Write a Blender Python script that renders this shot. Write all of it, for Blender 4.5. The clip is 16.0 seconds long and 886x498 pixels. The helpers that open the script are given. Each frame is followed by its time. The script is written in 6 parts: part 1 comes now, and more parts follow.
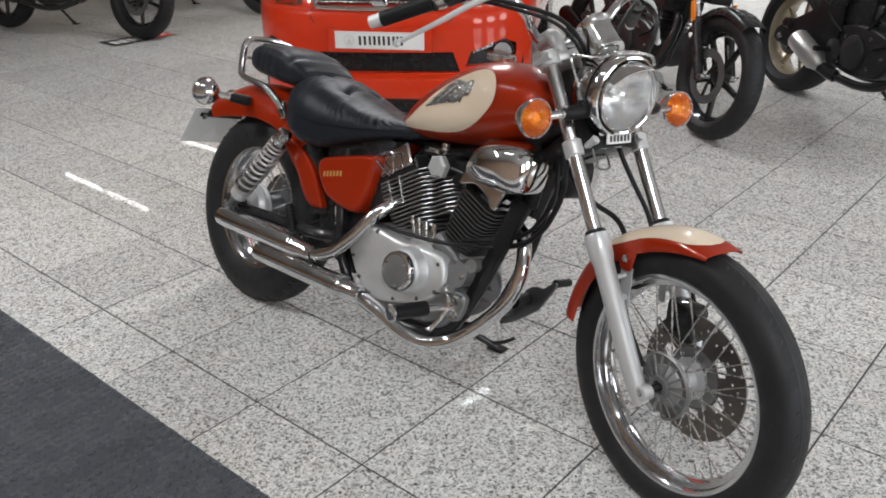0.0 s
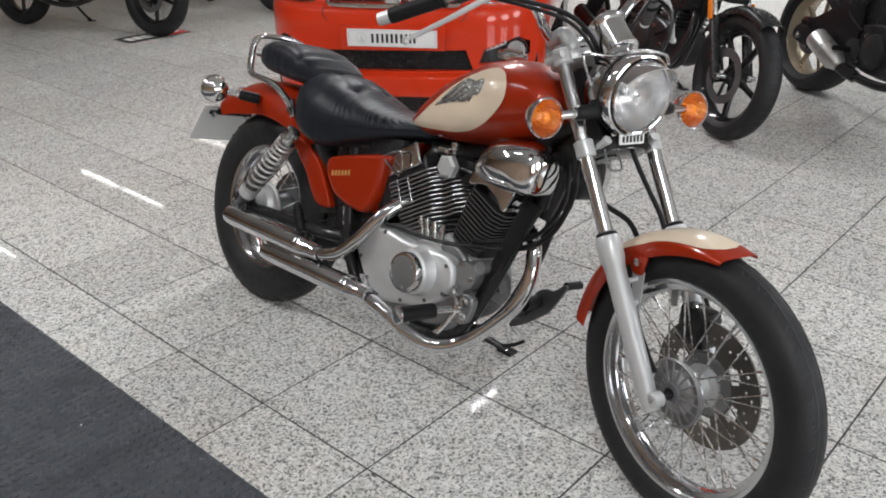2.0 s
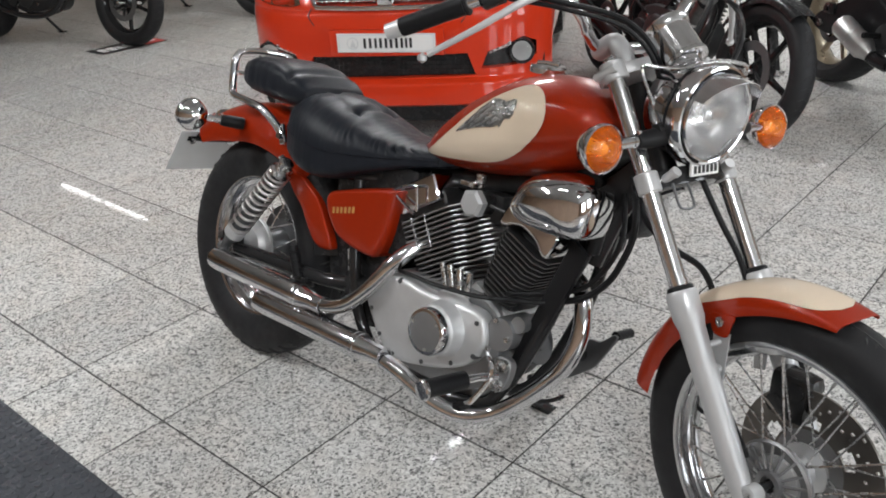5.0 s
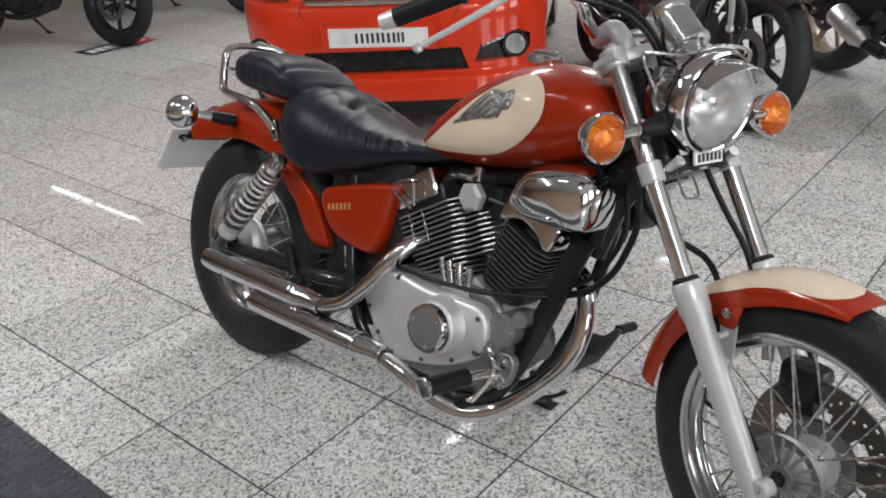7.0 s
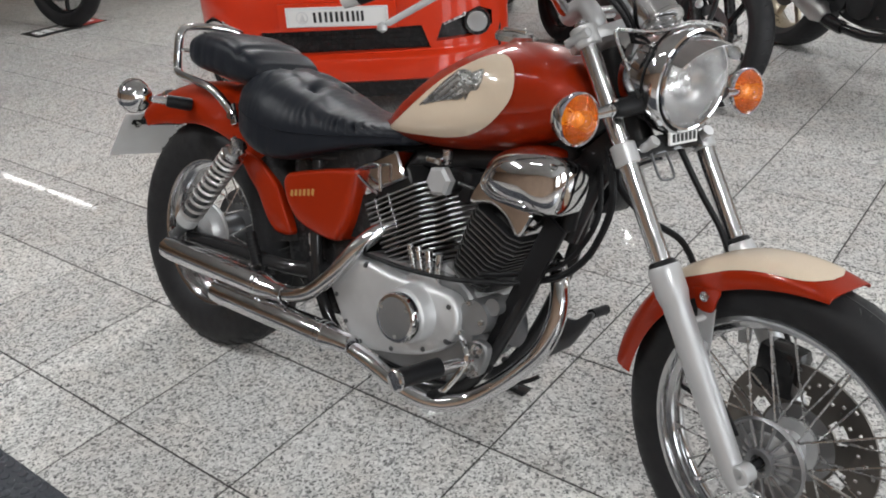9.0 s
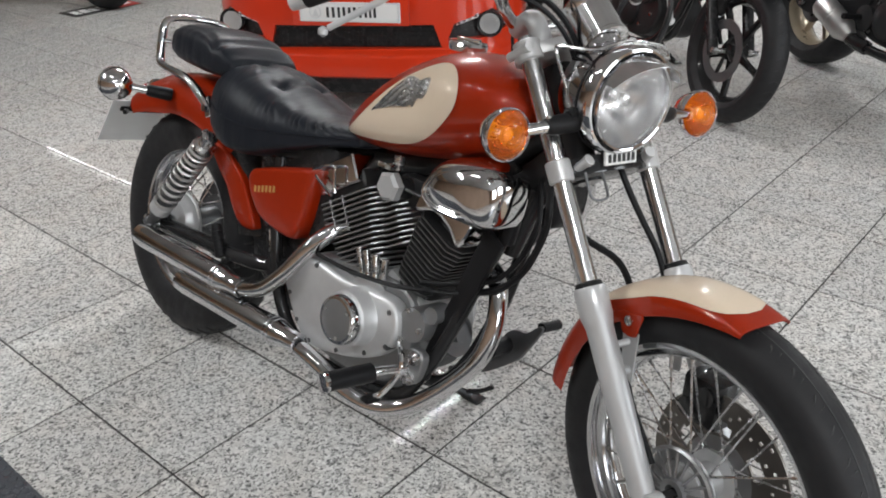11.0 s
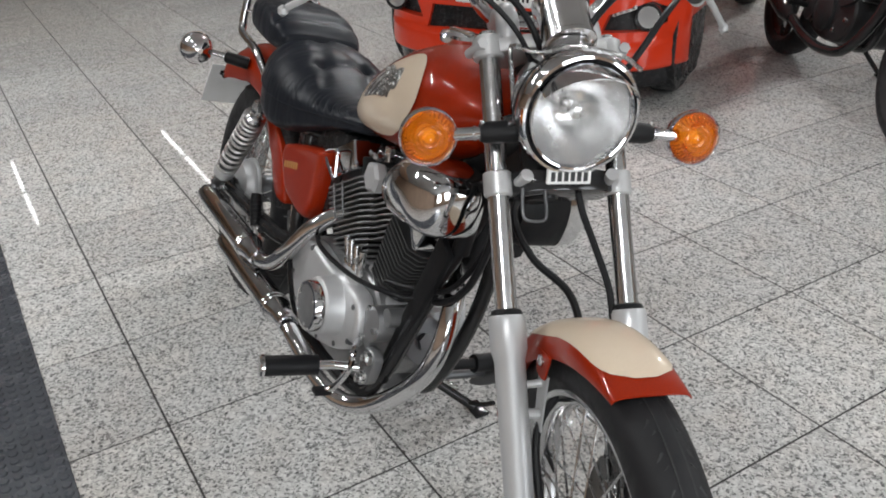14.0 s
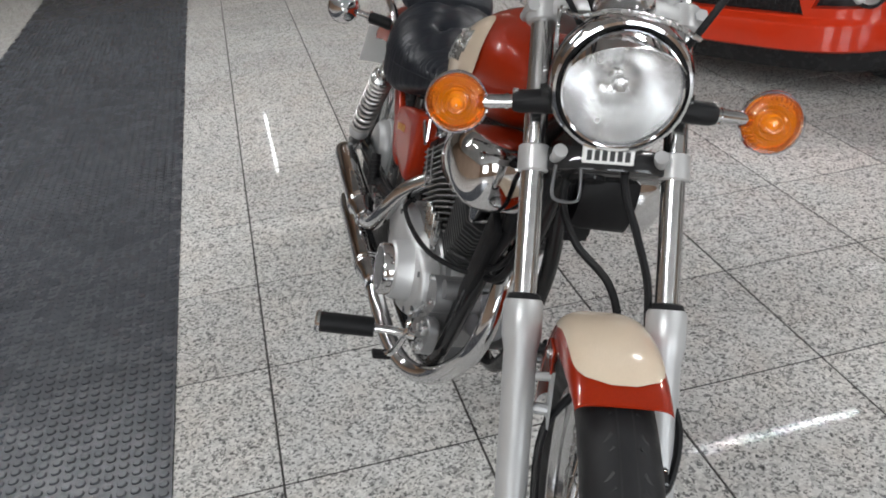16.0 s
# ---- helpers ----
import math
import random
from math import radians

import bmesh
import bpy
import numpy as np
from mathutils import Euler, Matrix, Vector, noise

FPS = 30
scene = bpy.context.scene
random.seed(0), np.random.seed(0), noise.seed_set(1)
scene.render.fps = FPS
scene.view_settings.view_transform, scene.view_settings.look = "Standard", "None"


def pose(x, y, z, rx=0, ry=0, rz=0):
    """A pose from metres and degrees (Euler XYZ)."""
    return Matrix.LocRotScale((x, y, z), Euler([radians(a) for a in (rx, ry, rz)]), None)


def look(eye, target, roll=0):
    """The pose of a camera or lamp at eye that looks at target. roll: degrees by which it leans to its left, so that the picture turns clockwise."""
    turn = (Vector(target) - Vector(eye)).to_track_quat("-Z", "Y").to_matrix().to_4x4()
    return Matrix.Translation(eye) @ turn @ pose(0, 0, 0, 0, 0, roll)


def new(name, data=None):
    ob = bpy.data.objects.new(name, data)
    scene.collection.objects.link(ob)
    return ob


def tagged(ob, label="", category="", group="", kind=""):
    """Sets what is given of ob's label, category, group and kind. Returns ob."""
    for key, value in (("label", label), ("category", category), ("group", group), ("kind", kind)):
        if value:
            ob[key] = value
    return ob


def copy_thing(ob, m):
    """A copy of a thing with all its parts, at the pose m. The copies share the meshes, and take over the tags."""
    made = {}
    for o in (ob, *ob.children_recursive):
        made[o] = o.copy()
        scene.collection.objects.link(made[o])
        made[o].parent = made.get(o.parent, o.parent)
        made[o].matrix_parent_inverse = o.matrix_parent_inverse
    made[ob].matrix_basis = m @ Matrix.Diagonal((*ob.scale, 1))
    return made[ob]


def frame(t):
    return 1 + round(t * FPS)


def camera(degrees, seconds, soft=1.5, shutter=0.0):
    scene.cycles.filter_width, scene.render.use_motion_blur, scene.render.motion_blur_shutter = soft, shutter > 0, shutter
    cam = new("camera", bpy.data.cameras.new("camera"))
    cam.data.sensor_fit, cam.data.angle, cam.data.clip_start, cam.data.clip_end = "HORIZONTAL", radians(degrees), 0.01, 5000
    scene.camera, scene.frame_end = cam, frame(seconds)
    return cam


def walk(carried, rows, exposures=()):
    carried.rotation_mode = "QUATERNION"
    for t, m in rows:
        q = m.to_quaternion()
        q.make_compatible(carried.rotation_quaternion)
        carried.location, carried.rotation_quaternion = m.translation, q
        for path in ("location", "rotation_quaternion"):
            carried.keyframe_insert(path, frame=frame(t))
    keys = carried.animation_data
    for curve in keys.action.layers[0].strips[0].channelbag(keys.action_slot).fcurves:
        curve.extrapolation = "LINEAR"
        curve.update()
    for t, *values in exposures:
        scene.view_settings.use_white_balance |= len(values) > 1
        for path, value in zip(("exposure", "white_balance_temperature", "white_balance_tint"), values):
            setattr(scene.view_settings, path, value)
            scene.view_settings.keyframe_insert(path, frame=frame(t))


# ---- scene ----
cam = camera(55.4, 16.0, 1.85)
PATH = [
    (0, (1.615, -1.061, 1.331), (0.421, 0.29, 0.467), -1.5),
    (0.5, (1.613, -1.054, 1.331), (0.415, 0.295, 0.467), -1.5),
    (1, (1.615, -1.053, 1.331), (0.416, 0.295, 0.469), -1.5),
    (1.5, (1.616, -1.045, 1.329), (0.409, 0.297, 0.468), -1.5),
    (2, (1.603, -1.026, 1.322), (0.384, 0.302, 0.455), -1.5),
    (2.5, (1.596, -0.996, 1.319), (0.335, 0.303, 0.47), -2.3),
    (3, (1.493, -0.932, 1.3), (0.224, 0.36, 0.45), -2.4),
    (3.2, (1.442, -0.906, 1.299), (0.186, 0.410, 0.467), -2.6),
    (5.3, (1.308, -0.810, 1.285), (0.114, 0.530, 0.404), -3.5),
    (5.5, (1.307, -0.812, 1.283), (0.11, 0.533, 0.412), -3.6),
    (6, (1.301, -0.802, 1.277), (0.109, 0.547, 0.406), -3.8),
    (6.5, (1.296, -0.803, 1.276), (0.097, 0.541, 0.406), -3.9),
    (7, (1.282, -0.795, 1.27), (0.097, 0.55, 0.383), -4.2),
    (7.5, (1.272, -0.796, 1.266), (0.106, 0.547, 0.353), -4.4),
    (8, (1.268, -0.794, 1.27), (0.116, 0.554, 0.345), -4.3),
    (8.5, (1.259, -0.791, 1.264), (0.114, 0.563, 0.339), -4.3),
    (9, (1.239, -0.764, 1.26), (0.136, 0.617, 0.324), -4.1),
    (9.5, (1.243, -0.733, 1.258), (0.183, 0.67, 0.305), -4.0),
    (10, (1.304, -0.698, 1.263), (0.206, 0.679, 0.315), -3.8),
    (10.2, (1.317, -0.680, 1.268), (0.213, 0.690, 0.316), -2.9),
    (12.3, (1.491, -0.588, 1.270), (0.212, 0.632, 0.336), -2.7),
    (12.5, (1.502, -0.57, 1.27), (0.214, 0.635, 0.327), -2.6),
    (13, (1.515, -0.475, 1.263), (0.16, 0.66, 0.326), -3.2),
    (13.5, (1.55, -0.336, 1.251), (0.183, 0.78, 0.31), -2.2),
    (14, (1.612, -0.209, 1.241), (0.096, 0.679, 0.285), -2.2),
    (14.5, (1.675, -0.096, 1.241), (0.068, 0.575, 0.257), -3.2),
    (15, (1.7, -0.048, 1.242), (0.074, 0.602, 0.277), -2.4),
    (15.5, (1.709, -0.002, 1.23), (0.069, 0.581, 0.246), -2.5),
    (16, (1.681, 0.082, 1.194), (-0.023, 0.451, 0.214), -4.9),
]
walk(cam, [(t, look(eye, target, roll)) for t, eye, target, roll in PATH], [(0.0, 0.20), (6.0, 0.21), (10.0, 0.18), (13.5, 0.07), (16.0, 0.08)])

# ---- light ----
world = bpy.data.worlds.new("world")
scene.world = world
world.use_nodes = True
wn = world.node_tree
sky = wn.nodes.new("ShaderNodeTexSky")
sky.sky_type, sky.sun_disc = "NISHITA", False
sky.sun_elevation, sky.sun_rotation = radians(40), radians(120)
wn.links.new(sky.outputs[0], wn.nodes["Background"].inputs[0])
wn.nodes["Background"].inputs[1].default_value = 0.12


def area_lamp(name, eye, target, sx, sy, watts, colour):
    d = bpy.data.lights.new(name, "AREA")
    d.shape, d.size, d.size_y, d.energy, d.color = "RECTANGLE", sx, sy, watts, colour
    ob = new(name, d)
    ob.matrix_world = look(eye, target)
    return ob


# daylight of unseen windows, added behind the walk to light the bike's front
for wy in (-3.0, 0.4, 3.8):
    area_lamp("window_light", (6.85, wy, 1.85), (0, wy, 1.7), 1.9, 2.0, 78, (0.93, 0.97, 1.0))


# ---- materials ----
def material(name, colour=(0.5, 0.5, 0.5), rough=0.5, metal=0.0, **more):
    m = bpy.data.materials.new(name)
    m.use_nodes = True
    b = m.node_tree.nodes["Principled BSDF"]
    b.inputs["Base Color"].default_value = (*colour, 1)
    b.inputs["Roughness"].default_value = rough
    b.inputs["Metallic"].default_value = metal
    for k, v in more.items():
        b.inputs[k].default_value = v
    return m


def node(m, kind, **inputs):
    n = m.node_tree.nodes.new("ShaderNode" + kind)
    for k, v in inputs.items():
        n.inputs[k.replace("_", " ")].default_value = v
    return n


def link(m, a, b):
    m.node_tree.links.new(a, b)


def bsdf(m):
    return m.node_tree.nodes["Principled BSDF"]


def ramp(m, source, *stops):
    r = m.node_tree.nodes.new("ShaderNodeValToRGB")
    while len(r.color_ramp.elements) < len(stops):
        r.color_ramp.elements.new(0.5)
    for e, (p, c) in zip(r.color_ramp.elements, stops):
        e.position, e.color = p, (*c, 1) if len(c) == 3 else c
    link(m, source, r.inputs[0])
    return r


def mixed(m, factor, a, b, mode="MIX"):
    n = m.node_tree.nodes.new("ShaderNodeMix")
    n.data_type, n.blend_type = "RGBA", mode
    for i, v in ((0, factor), (6, a), (7, b)):
        if hasattr(v, "links"):
            link(m, v, n.inputs[i])
        else:
            n.inputs[i].default_value = v if i == 0 else (*v, 1)
    return n.outputs[2]


def worn(m, scale, spread=0.12, bump=0.0, bump_scale=0.0, dust=0.0):
    """Roughness that wanders with smears, fine relief and a little dust."""
    co = node(m, "TexCoord")
    n1 = node(m, "TexNoise", Scale=scale, Detail=6.0, Roughness=0.6)
    link(m, co.outputs["Object"], n1.inputs["Vector"])
    base = bsdf(m).inputs["Roughness"].default_value
    mr = node(m, "MapRange", From_Min=0.3, From_Max=0.7, To_Min=max(0.02, base - spread), To_Max=min(1, base + spread))
    link(m, n1.outputs[0], mr.inputs[0])
    link(m, mr.outputs[0], bsdf(m).inputs["Roughness"])
    col = tuple(bsdf(m).inputs["Base Color"].default_value)[:3]
    n2 = node(m, "TexNoise", Scale=scale * 0.22, Detail=5.0)
    link(m, co.outputs["Object"], n2.inputs["Vector"])
    r = ramp(m, n2.outputs[0], (0.3, tuple(c * 0.86 for c in col)), (0.75, tuple(min(1, c * 1.1 + dust) for c in col)))
    link(m, r.outputs[0], bsdf(m).inputs["Base Color"])
    if bump:
        n3 = node(m, "TexNoise", Scale=bump_scale, Detail=3.0)
        link(m, co.outputs["Object"], n3.inputs["Vector"])
        b = node(m, "Bump", Strength=bump, Distance=0.001)
        link(m, n3.outputs[0], b.inputs["Height"])
        link(m, b.outputs[0], bsdf(m).inputs["Normal"])
    return m


def granite():
    """Polished speckled granite: pale grey feldspar, dark mica flecks, a little pink."""
    m = material("granite", rough=0.16, **{"Specular IOR Level": 0.07})
    geo, info = node(m, "NewGeometry"), node(m, "ObjectInfo")
    off = m.node_tree.nodes.new("ShaderNodeVectorMath")
    off.operation = "MULTIPLY_ADD"
    link(m, info.outputs["Random"], off.inputs[0])
    off.inputs[1].default_value = (31.0, 17.0, 0)
    link(m, geo.outputs["Position"], off.inputs[2])
    warp = node(m, "TexNoise", Scale=70.0, Detail=2.0)
    link(m, off.outputs[0], warp.inputs["Vector"])
    wv = m.node_tree.nodes.new("ShaderNodeVectorMath")
    wv.operation = "MULTIPLY_ADD"
    link(m, warp.outputs["Color"], wv.inputs[0])
    wv.inputs[1].default_value = (0.012, 0.012, 0.0)
    link(m, off.outputs[0], wv.inputs[2])
    big = node(m, "TexVoronoi", Scale=150.0)
    small = node(m, "TexVoronoi", Scale=245.0)
    for v in (big, small):
        link(m, wv.outputs[0], v.inputs["Vector"])
    sep = node(m, "SeparateColor")
    link(m, big.outputs["Color"], sep.inputs[0])
    sep2 = node(m, "SeparateColor")
    link(m, small.outputs["Color"], sep2.inputs[0])
    grain = ramp(m, sep.outputs[0], (0.0, (0.20, 0.20, 0.20)), (0.10, (0.38, 0.375, 0.37)), (0.28, (0.56, 0.555, 0.54)), (0.65, (0.66, 0.655, 0.64)), (1.0, (0.76, 0.755, 0.74)))
    fleck = ramp(m, sep2.outputs[1], (0.0, (0.05, 0.05, 0.055)), (0.12, (0.14, 0.14, 0.14)), (0.18, (0.74, 0.74, 0.74)), (1.0, (1, 1, 1)))
    c = mixed(m, 0.74, grain.outputs[0], fleck.outputs[0], "MULTIPLY")
    pink = node(m, "TexNoise", Scale=9.0, Detail=4.0)
    link(m, off.outputs[0], pink.inputs["Vector"])
    pr = ramp(m, pink.outputs[0], (0.42, (1, 1, 1)), (0.72, (1.0, 0.97, 0.945)))
    c = mixed(m, 1.0, c, pr.outputs[0], "MULTIPLY")
    # broad warm patches: a reflected warm tint painted into the base colour
    warm_reflection = node(m, "TexNoise", Scale=0.55, Detail=3.0)
    link(m, geo.outputs["Position"], warm_reflection.inputs["Vector"])
    sr = ramp(m, warm_reflection.outputs[0], (0.45, (1, 1, 1)), (0.66, (0.965, 0.945, 0.925)))
    c = mixed(m, 1.0, c, sr.outputs[0], "MULTIPLY")
    tr = ramp(m, info.outputs["Random"], (0.0, (0.9, 0.9, 0.9)), (1.0, (1.03, 1.03, 1.02)))
    c = mixed(m, 1.0, c, tr.outputs[0], "MULTIPLY")
    link(m, c, bsdf(m).inputs["Base Color"])
    sm = node(m, "TexNoise", Scale=5.0, Detail=7.0, Roughness=0.65)
    link(m, geo.outputs["Position"], sm.inputs["Vector"])
    rr = node(m, "MapRange", From_Min=0.3, From_Max=0.75, To_Min=0.010, To_Max=0.028)
    link(m, sm.outputs[0], rr.inputs[0])
    pits = ramp(m, sep2.outputs[2], (0.0, (0.09, 0.09, 0.09)), (0.22, (0.03, 0.03, 0.03)), (0.34, (0.0, 0.0, 0.0)))
    shine = ramp(m, sep.outputs[1], (0.0, (0.001, 0.001, 0.001)), (0.5, (0.007, 0.007, 0.007)), (1.0, (0.022, 0.022, 0.022)))
    facing = node(m, "LayerWeight", Blend=0.5)
    glance = node(m, "MapRange", From_Min=0.50, From_Max=0.85, To_Min=0.0, To_Max=0.28)
    link(m, facing.outputs["Facing"], glance.inputs[0])
    gloss = m.node_tree.nodes.new("ShaderNodeMath")
    gloss.operation = "ADD"
    link(m, shine.outputs[0], gloss.inputs[0])
    link(m, glance.outputs[0], gloss.inputs[1])
    link(m, gloss.outputs[0], bsdf(m).inputs["Specular IOR Level"])
    polish = m.node_tree.nodes.new("ShaderNodeMath")
    polish.operation = "ADD"
    link(m, rr.outputs[0], polish.inputs[0])
    link(m, pits.outputs[0], polish.inputs[1])
    link(m, polish.outputs[0], bsdf(m).inputs["Roughness"])
    bp = node(m, "Bump", Strength=0.006, Distance=0.001)
    link(m, sm.outputs[0], bp.inputs["Height"])
    link(m, bp.outputs[0], bsdf(m).inputs["Normal"])
    return m


GRANITE = granite()
GROUT = worn(material("grout", (0.045, 0.042, 0.04), 0.85), 30)
RUBBER_MAT = worn(material("mat_rubber", (0.067, 0.072, 0.082), 0.27, **{"Specular IOR Level": 0.32}), 14, 0.06, 0.25, 900, 0.006)
TYRE = worn(material("tyre_rubber", (0.0150, 0.0150, 0.0165), 0.55, **{"Specular IOR Level": 0.28}), 40, 0.12, 0.3, 600, 0.004)
BLACK_RUBBER = worn(material("black_rubber", (0.010, 0.010, 0.011), 0.45, **{"Specular IOR Level": 0.20}), 60, 0.1, 0.2, 900)
CHROME = worn(material("chrome", (0.70, 0.70, 0.71), 0.07, 1.0), 45, 0.04)
RIM_CHROME = worn(material("rim_chrome", (0.60, 0.60, 0.61), 0.14, 1.0), 45, 0.06)
STEEL = worn(material("bright_steel", (0.60, 0.60, 0.60), 0.26, 1.0), 60, 0.1)
BRUSHED = worn(material("brushed_steel", (0.62, 0.61, 0.60), 0.38, 0.9), 60, 0.1)
ALLOY = worn(material("brushed_alloy", (0.66, 0.665, 0.67), 0.46, 0.6), 38, 0.09, 0.1, 500)
ALLOY_PAINT = worn(material("silver_paint", (0.54, 0.545, 0.55), 0.38, 0.35), 30, 0.08)
CLAMP_SILVER = worn(material("clamp_silver", (0.54, 0.54, 0.54), 0.40, 0.4), 40, 0.1)
HARD_CHROME = worn(material("hard_chrome", (0.74, 0.74, 0.745), 0.17, 1.0), 70, 0.07)
HUB_ALLOY = worn(material("dull_hub_alloy", (0.31, 0.31, 0.315), 0.36, 0.8), 40, 0.12, 0.2, 400)
DARK_ALLOY = worn(material("dark_alloy", (0.15, 0.153, 0.158), 0.42, 0.8), 40, 0.1, 0.2, 400)
FIN_BLACK = worn(material("fin_black", (0.024, 0.024, 0.025), 0.36, 0.0, **{"Specular IOR Level": 0.26}), 60, 0.1)
BLACK_PAINT = worn(material("black_paint", (0.020, 0.020, 0.021), 0.10, **{"Specular IOR Level": 0.40}), 20, 0.05)
BLACK_PLASTIC = worn(material("black_plastic", (0.022, 0.022, 0.023), 0.26, **{"Specular IOR Level": 0.28}), 30, 0.08, 0.15, 500)
BLACK_FRAME = worn(material("frame_black", (0.022, 0.022, 0.023), 0.12, **{"Specular IOR Level": 0.36}), 25, 0.06)
LEATHER = worn(material("black_vinyl", (0.0145, 0.0168, 0.0225), 0.40, **{"Specular IOR Level": 0.16}), 22, 0.07, 0.3, 420, 0.002)
GREY_DISC = worn(material("grey_disc", (0.085, 0.085, 0.087), 0.45, 0.1), 50, 0.1)
DISC = worn(material("brake_disc_steel", (0.17, 0.155, 0.14), 0.36, 0.9), 50, 0.1)
PLATE_GREY = worn(material("plate_grey", (0.70, 0.71, 0.71), 0.5), 25, 0.08)
SILVERED = worn(material("silvered_bowl", (0.72, 0.72, 0.722), 0.24, 0.9), 30, 0.05)
GOLD = worn(material("gold_rim", (0.42, 0.36, 0.27), 0.34, 0.7), 40, 0.1)
PAPER_WHITE = material("white_plastic", (0.78, 0.78, 0.77), 0.35)
SIGN_RED = material("sign_red", (0.45, 0.04, 0.03), 0.5)
SIGN_BLACK = material("sign_black", (0.015, 0.015, 0.016), 0.5)
INK = material("ink_black", (0.012, 0.012, 0.013), 0.45)
WALL_PAINT = worn(material("wall_paint", (0.72, 0.71, 0.69), 0.8), 3, 0.05, 0.2, 120)
TAN_PAINT = worn(material("tan_paint", (0.74, 0.68, 0.61), 0.6), 3, 0.05)
BROWN_PAINT = worn(material("brown_paint", (0.45, 0.315, 0.225), 0.6), 3, 0.05)
BAY_PAINT = worn(material("bay_paint", (0.82, 0.56, 0.39), 0.6), 3, 0.05)
CEILING_PAINT = worn(material("ceiling_paint", (0.42, 0.42, 0.415), 0.9), 3, 0.05)


def metallic_paint(name, colour, deep, metal=0.6):
    """Automotive lacquer: a deep red with fine flake under a clear coat."""
    m = material(name, colour, 0.38, metal)
    bsdf(m).inputs["Coat Weight"].default_value = 0.8
    bsdf(m).inputs["Specular IOR Level"].default_value = 0.1
    bsdf(m).inputs["Coat Roughness"].default_value = 0.02
    co = node(m, "TexCoord")
    f = node(m, "TexVoronoi", Scale=1600.0)
    link(m, co.outputs["Object"], f.inputs["Vector"])
    s = node(m, "SeparateColor")
    link(m, f.outputs["Color"], s.inputs[0])
    r = ramp(m, s.outputs[0], (0.0, deep), (1.0, colour))
    dirt = node(m, "TexNoise", Scale=7.0, Detail=5.0)
    link(m, co.outputs["Object"], dirt.inputs["Vector"])
    d = ramp(m, dirt.outputs[0], (0.35, (0.93, 0.93, 0.93)), (0.7, (1, 1, 1)))
    link(m, mixed(m, 1.0, r.outputs[0], d.outputs[0], "MULTIPLY"), bsdf(m).inputs["Base Color"])
    return m


RED = metallic_paint("copper_red_paint", (0.385, 0.025, 0.002), (0.285, 0.016, 0.001), 0.1)
CREAM = metallic_paint("cream_paint", (0.79, 0.655, 0.505), (0.73, 0.60, 0.455), 0.0)
CAR_RED = metallic_paint("car_red_paint", (0.66, 0.042, 0.010), (0.60, 0.034, 0.008), 0.0)
AMBER_PLASTIC = material("amber_reflector", (0.78, 0.22, 0.02), 0.22)
AMBER = material("amber_lens", (1.0, 0.175, 0.0), 0.05)
bsdf(AMBER).inputs["Transmission Weight"].default_value = 0.7
bsdf(AMBER).inputs["Coat Weight"].default_value = 0.1
RED_LENS = material("red_lens", (0.35, 0.01, 0.01), 0.12)
GLASS = material("clear_glass", (1, 1, 1), 0.02, IOR=1.45)
bsdf(GLASS).inputs["Transmission Weight"].default_value = 1.0
FLUTED = material("fluted_glass", (1.0, 1.0, 1.0), 0.015, IOR=1.3)
bsdf(FLUTED).inputs["Transmission Weight"].default_value = 0.95
TUBE = material("fluorescent_tube", (1, 1, 1), 0.5)
bsdf(TUBE).inputs["Emission Color"].default_value = (1.0, 0.97, 0.92, 1)
bsdf(TUBE).inputs["Emission Strength"].default_value = 5.0


# ---- mesh helpers ----
def finish(bm, angle=32):
    bm.normal_update()
    for f in bm.faces:
        f.smooth = True
    lim = radians(angle)
    for e in bm.edges:
        if len(e.link_faces) == 2 and e.calc_face_angle(0) > lim:
            e.smooth = False
    return bm


def part(name, bm, mat, parent=None, label="", angle=32):
    """Links a bmesh as one mesh object, under a thing or a part if given."""
    me = bpy.data.meshes.new(name)
    bmesh.ops.recalc_face_normals(bm, faces=bm.faces)
    finish(bm, angle)
    bm.to_mesh(me)
    bm.free()
    me.materials.append(mat)
    ob = new(name, me)
    if parent:
        ob.parent = parent
    if label:
        ob["label"] = label
    return ob


def thing(name, label, category, m=None, group="", kind=""):
    ob = tagged(new(name), label, category, group, kind)
    ob.empty_display_size = 0.1
    if m:
        ob.matrix_world = m
    return ob


def move(bm, m):
    bmesh.ops.transform(bm, matrix=m, verts=bm.verts)
    return bm


def joined(*bms):
    out = bmesh.new()
    for b in bms:
        me = bpy.data.meshes.new("tmp")
        b.to_mesh(me)
        b.free()
        out.from_mesh(me)
        bpy.data.meshes.remove(me)
    return out


def box(x, y, z, sx, sy, sz, bevel=0.0, seg=2):
    bm = bmesh.new()
    bmesh.ops.create_cube(bm, size=1)
    move(bm, Matrix.LocRotScale((x, y, z), None, (sx, sy, sz)))
    if bevel:
        bmesh.ops.bevel(bm, geom=bm.edges[:], offset=bevel, segments=seg, profile=0.6, affect="EDGES")
    return bm


def rings(sections, closed=True, caps=True):
    """A skin over rings of points, all of the same count."""
    bm = bmesh.new()
    rows = [[bm.verts.new(p) for p in s] for s in sections]
    n = len(rows[0])
    for a, b in zip(rows, rows[1:]):
        for i in range(n if closed else n - 1):
            j = (i + 1) % n
            bm.faces.new((a[i], a[j], b[j], b[i]))
    if caps and closed:
        bm.faces.new(rows[0])
        bm.faces.new(rows[-1])
    return bm


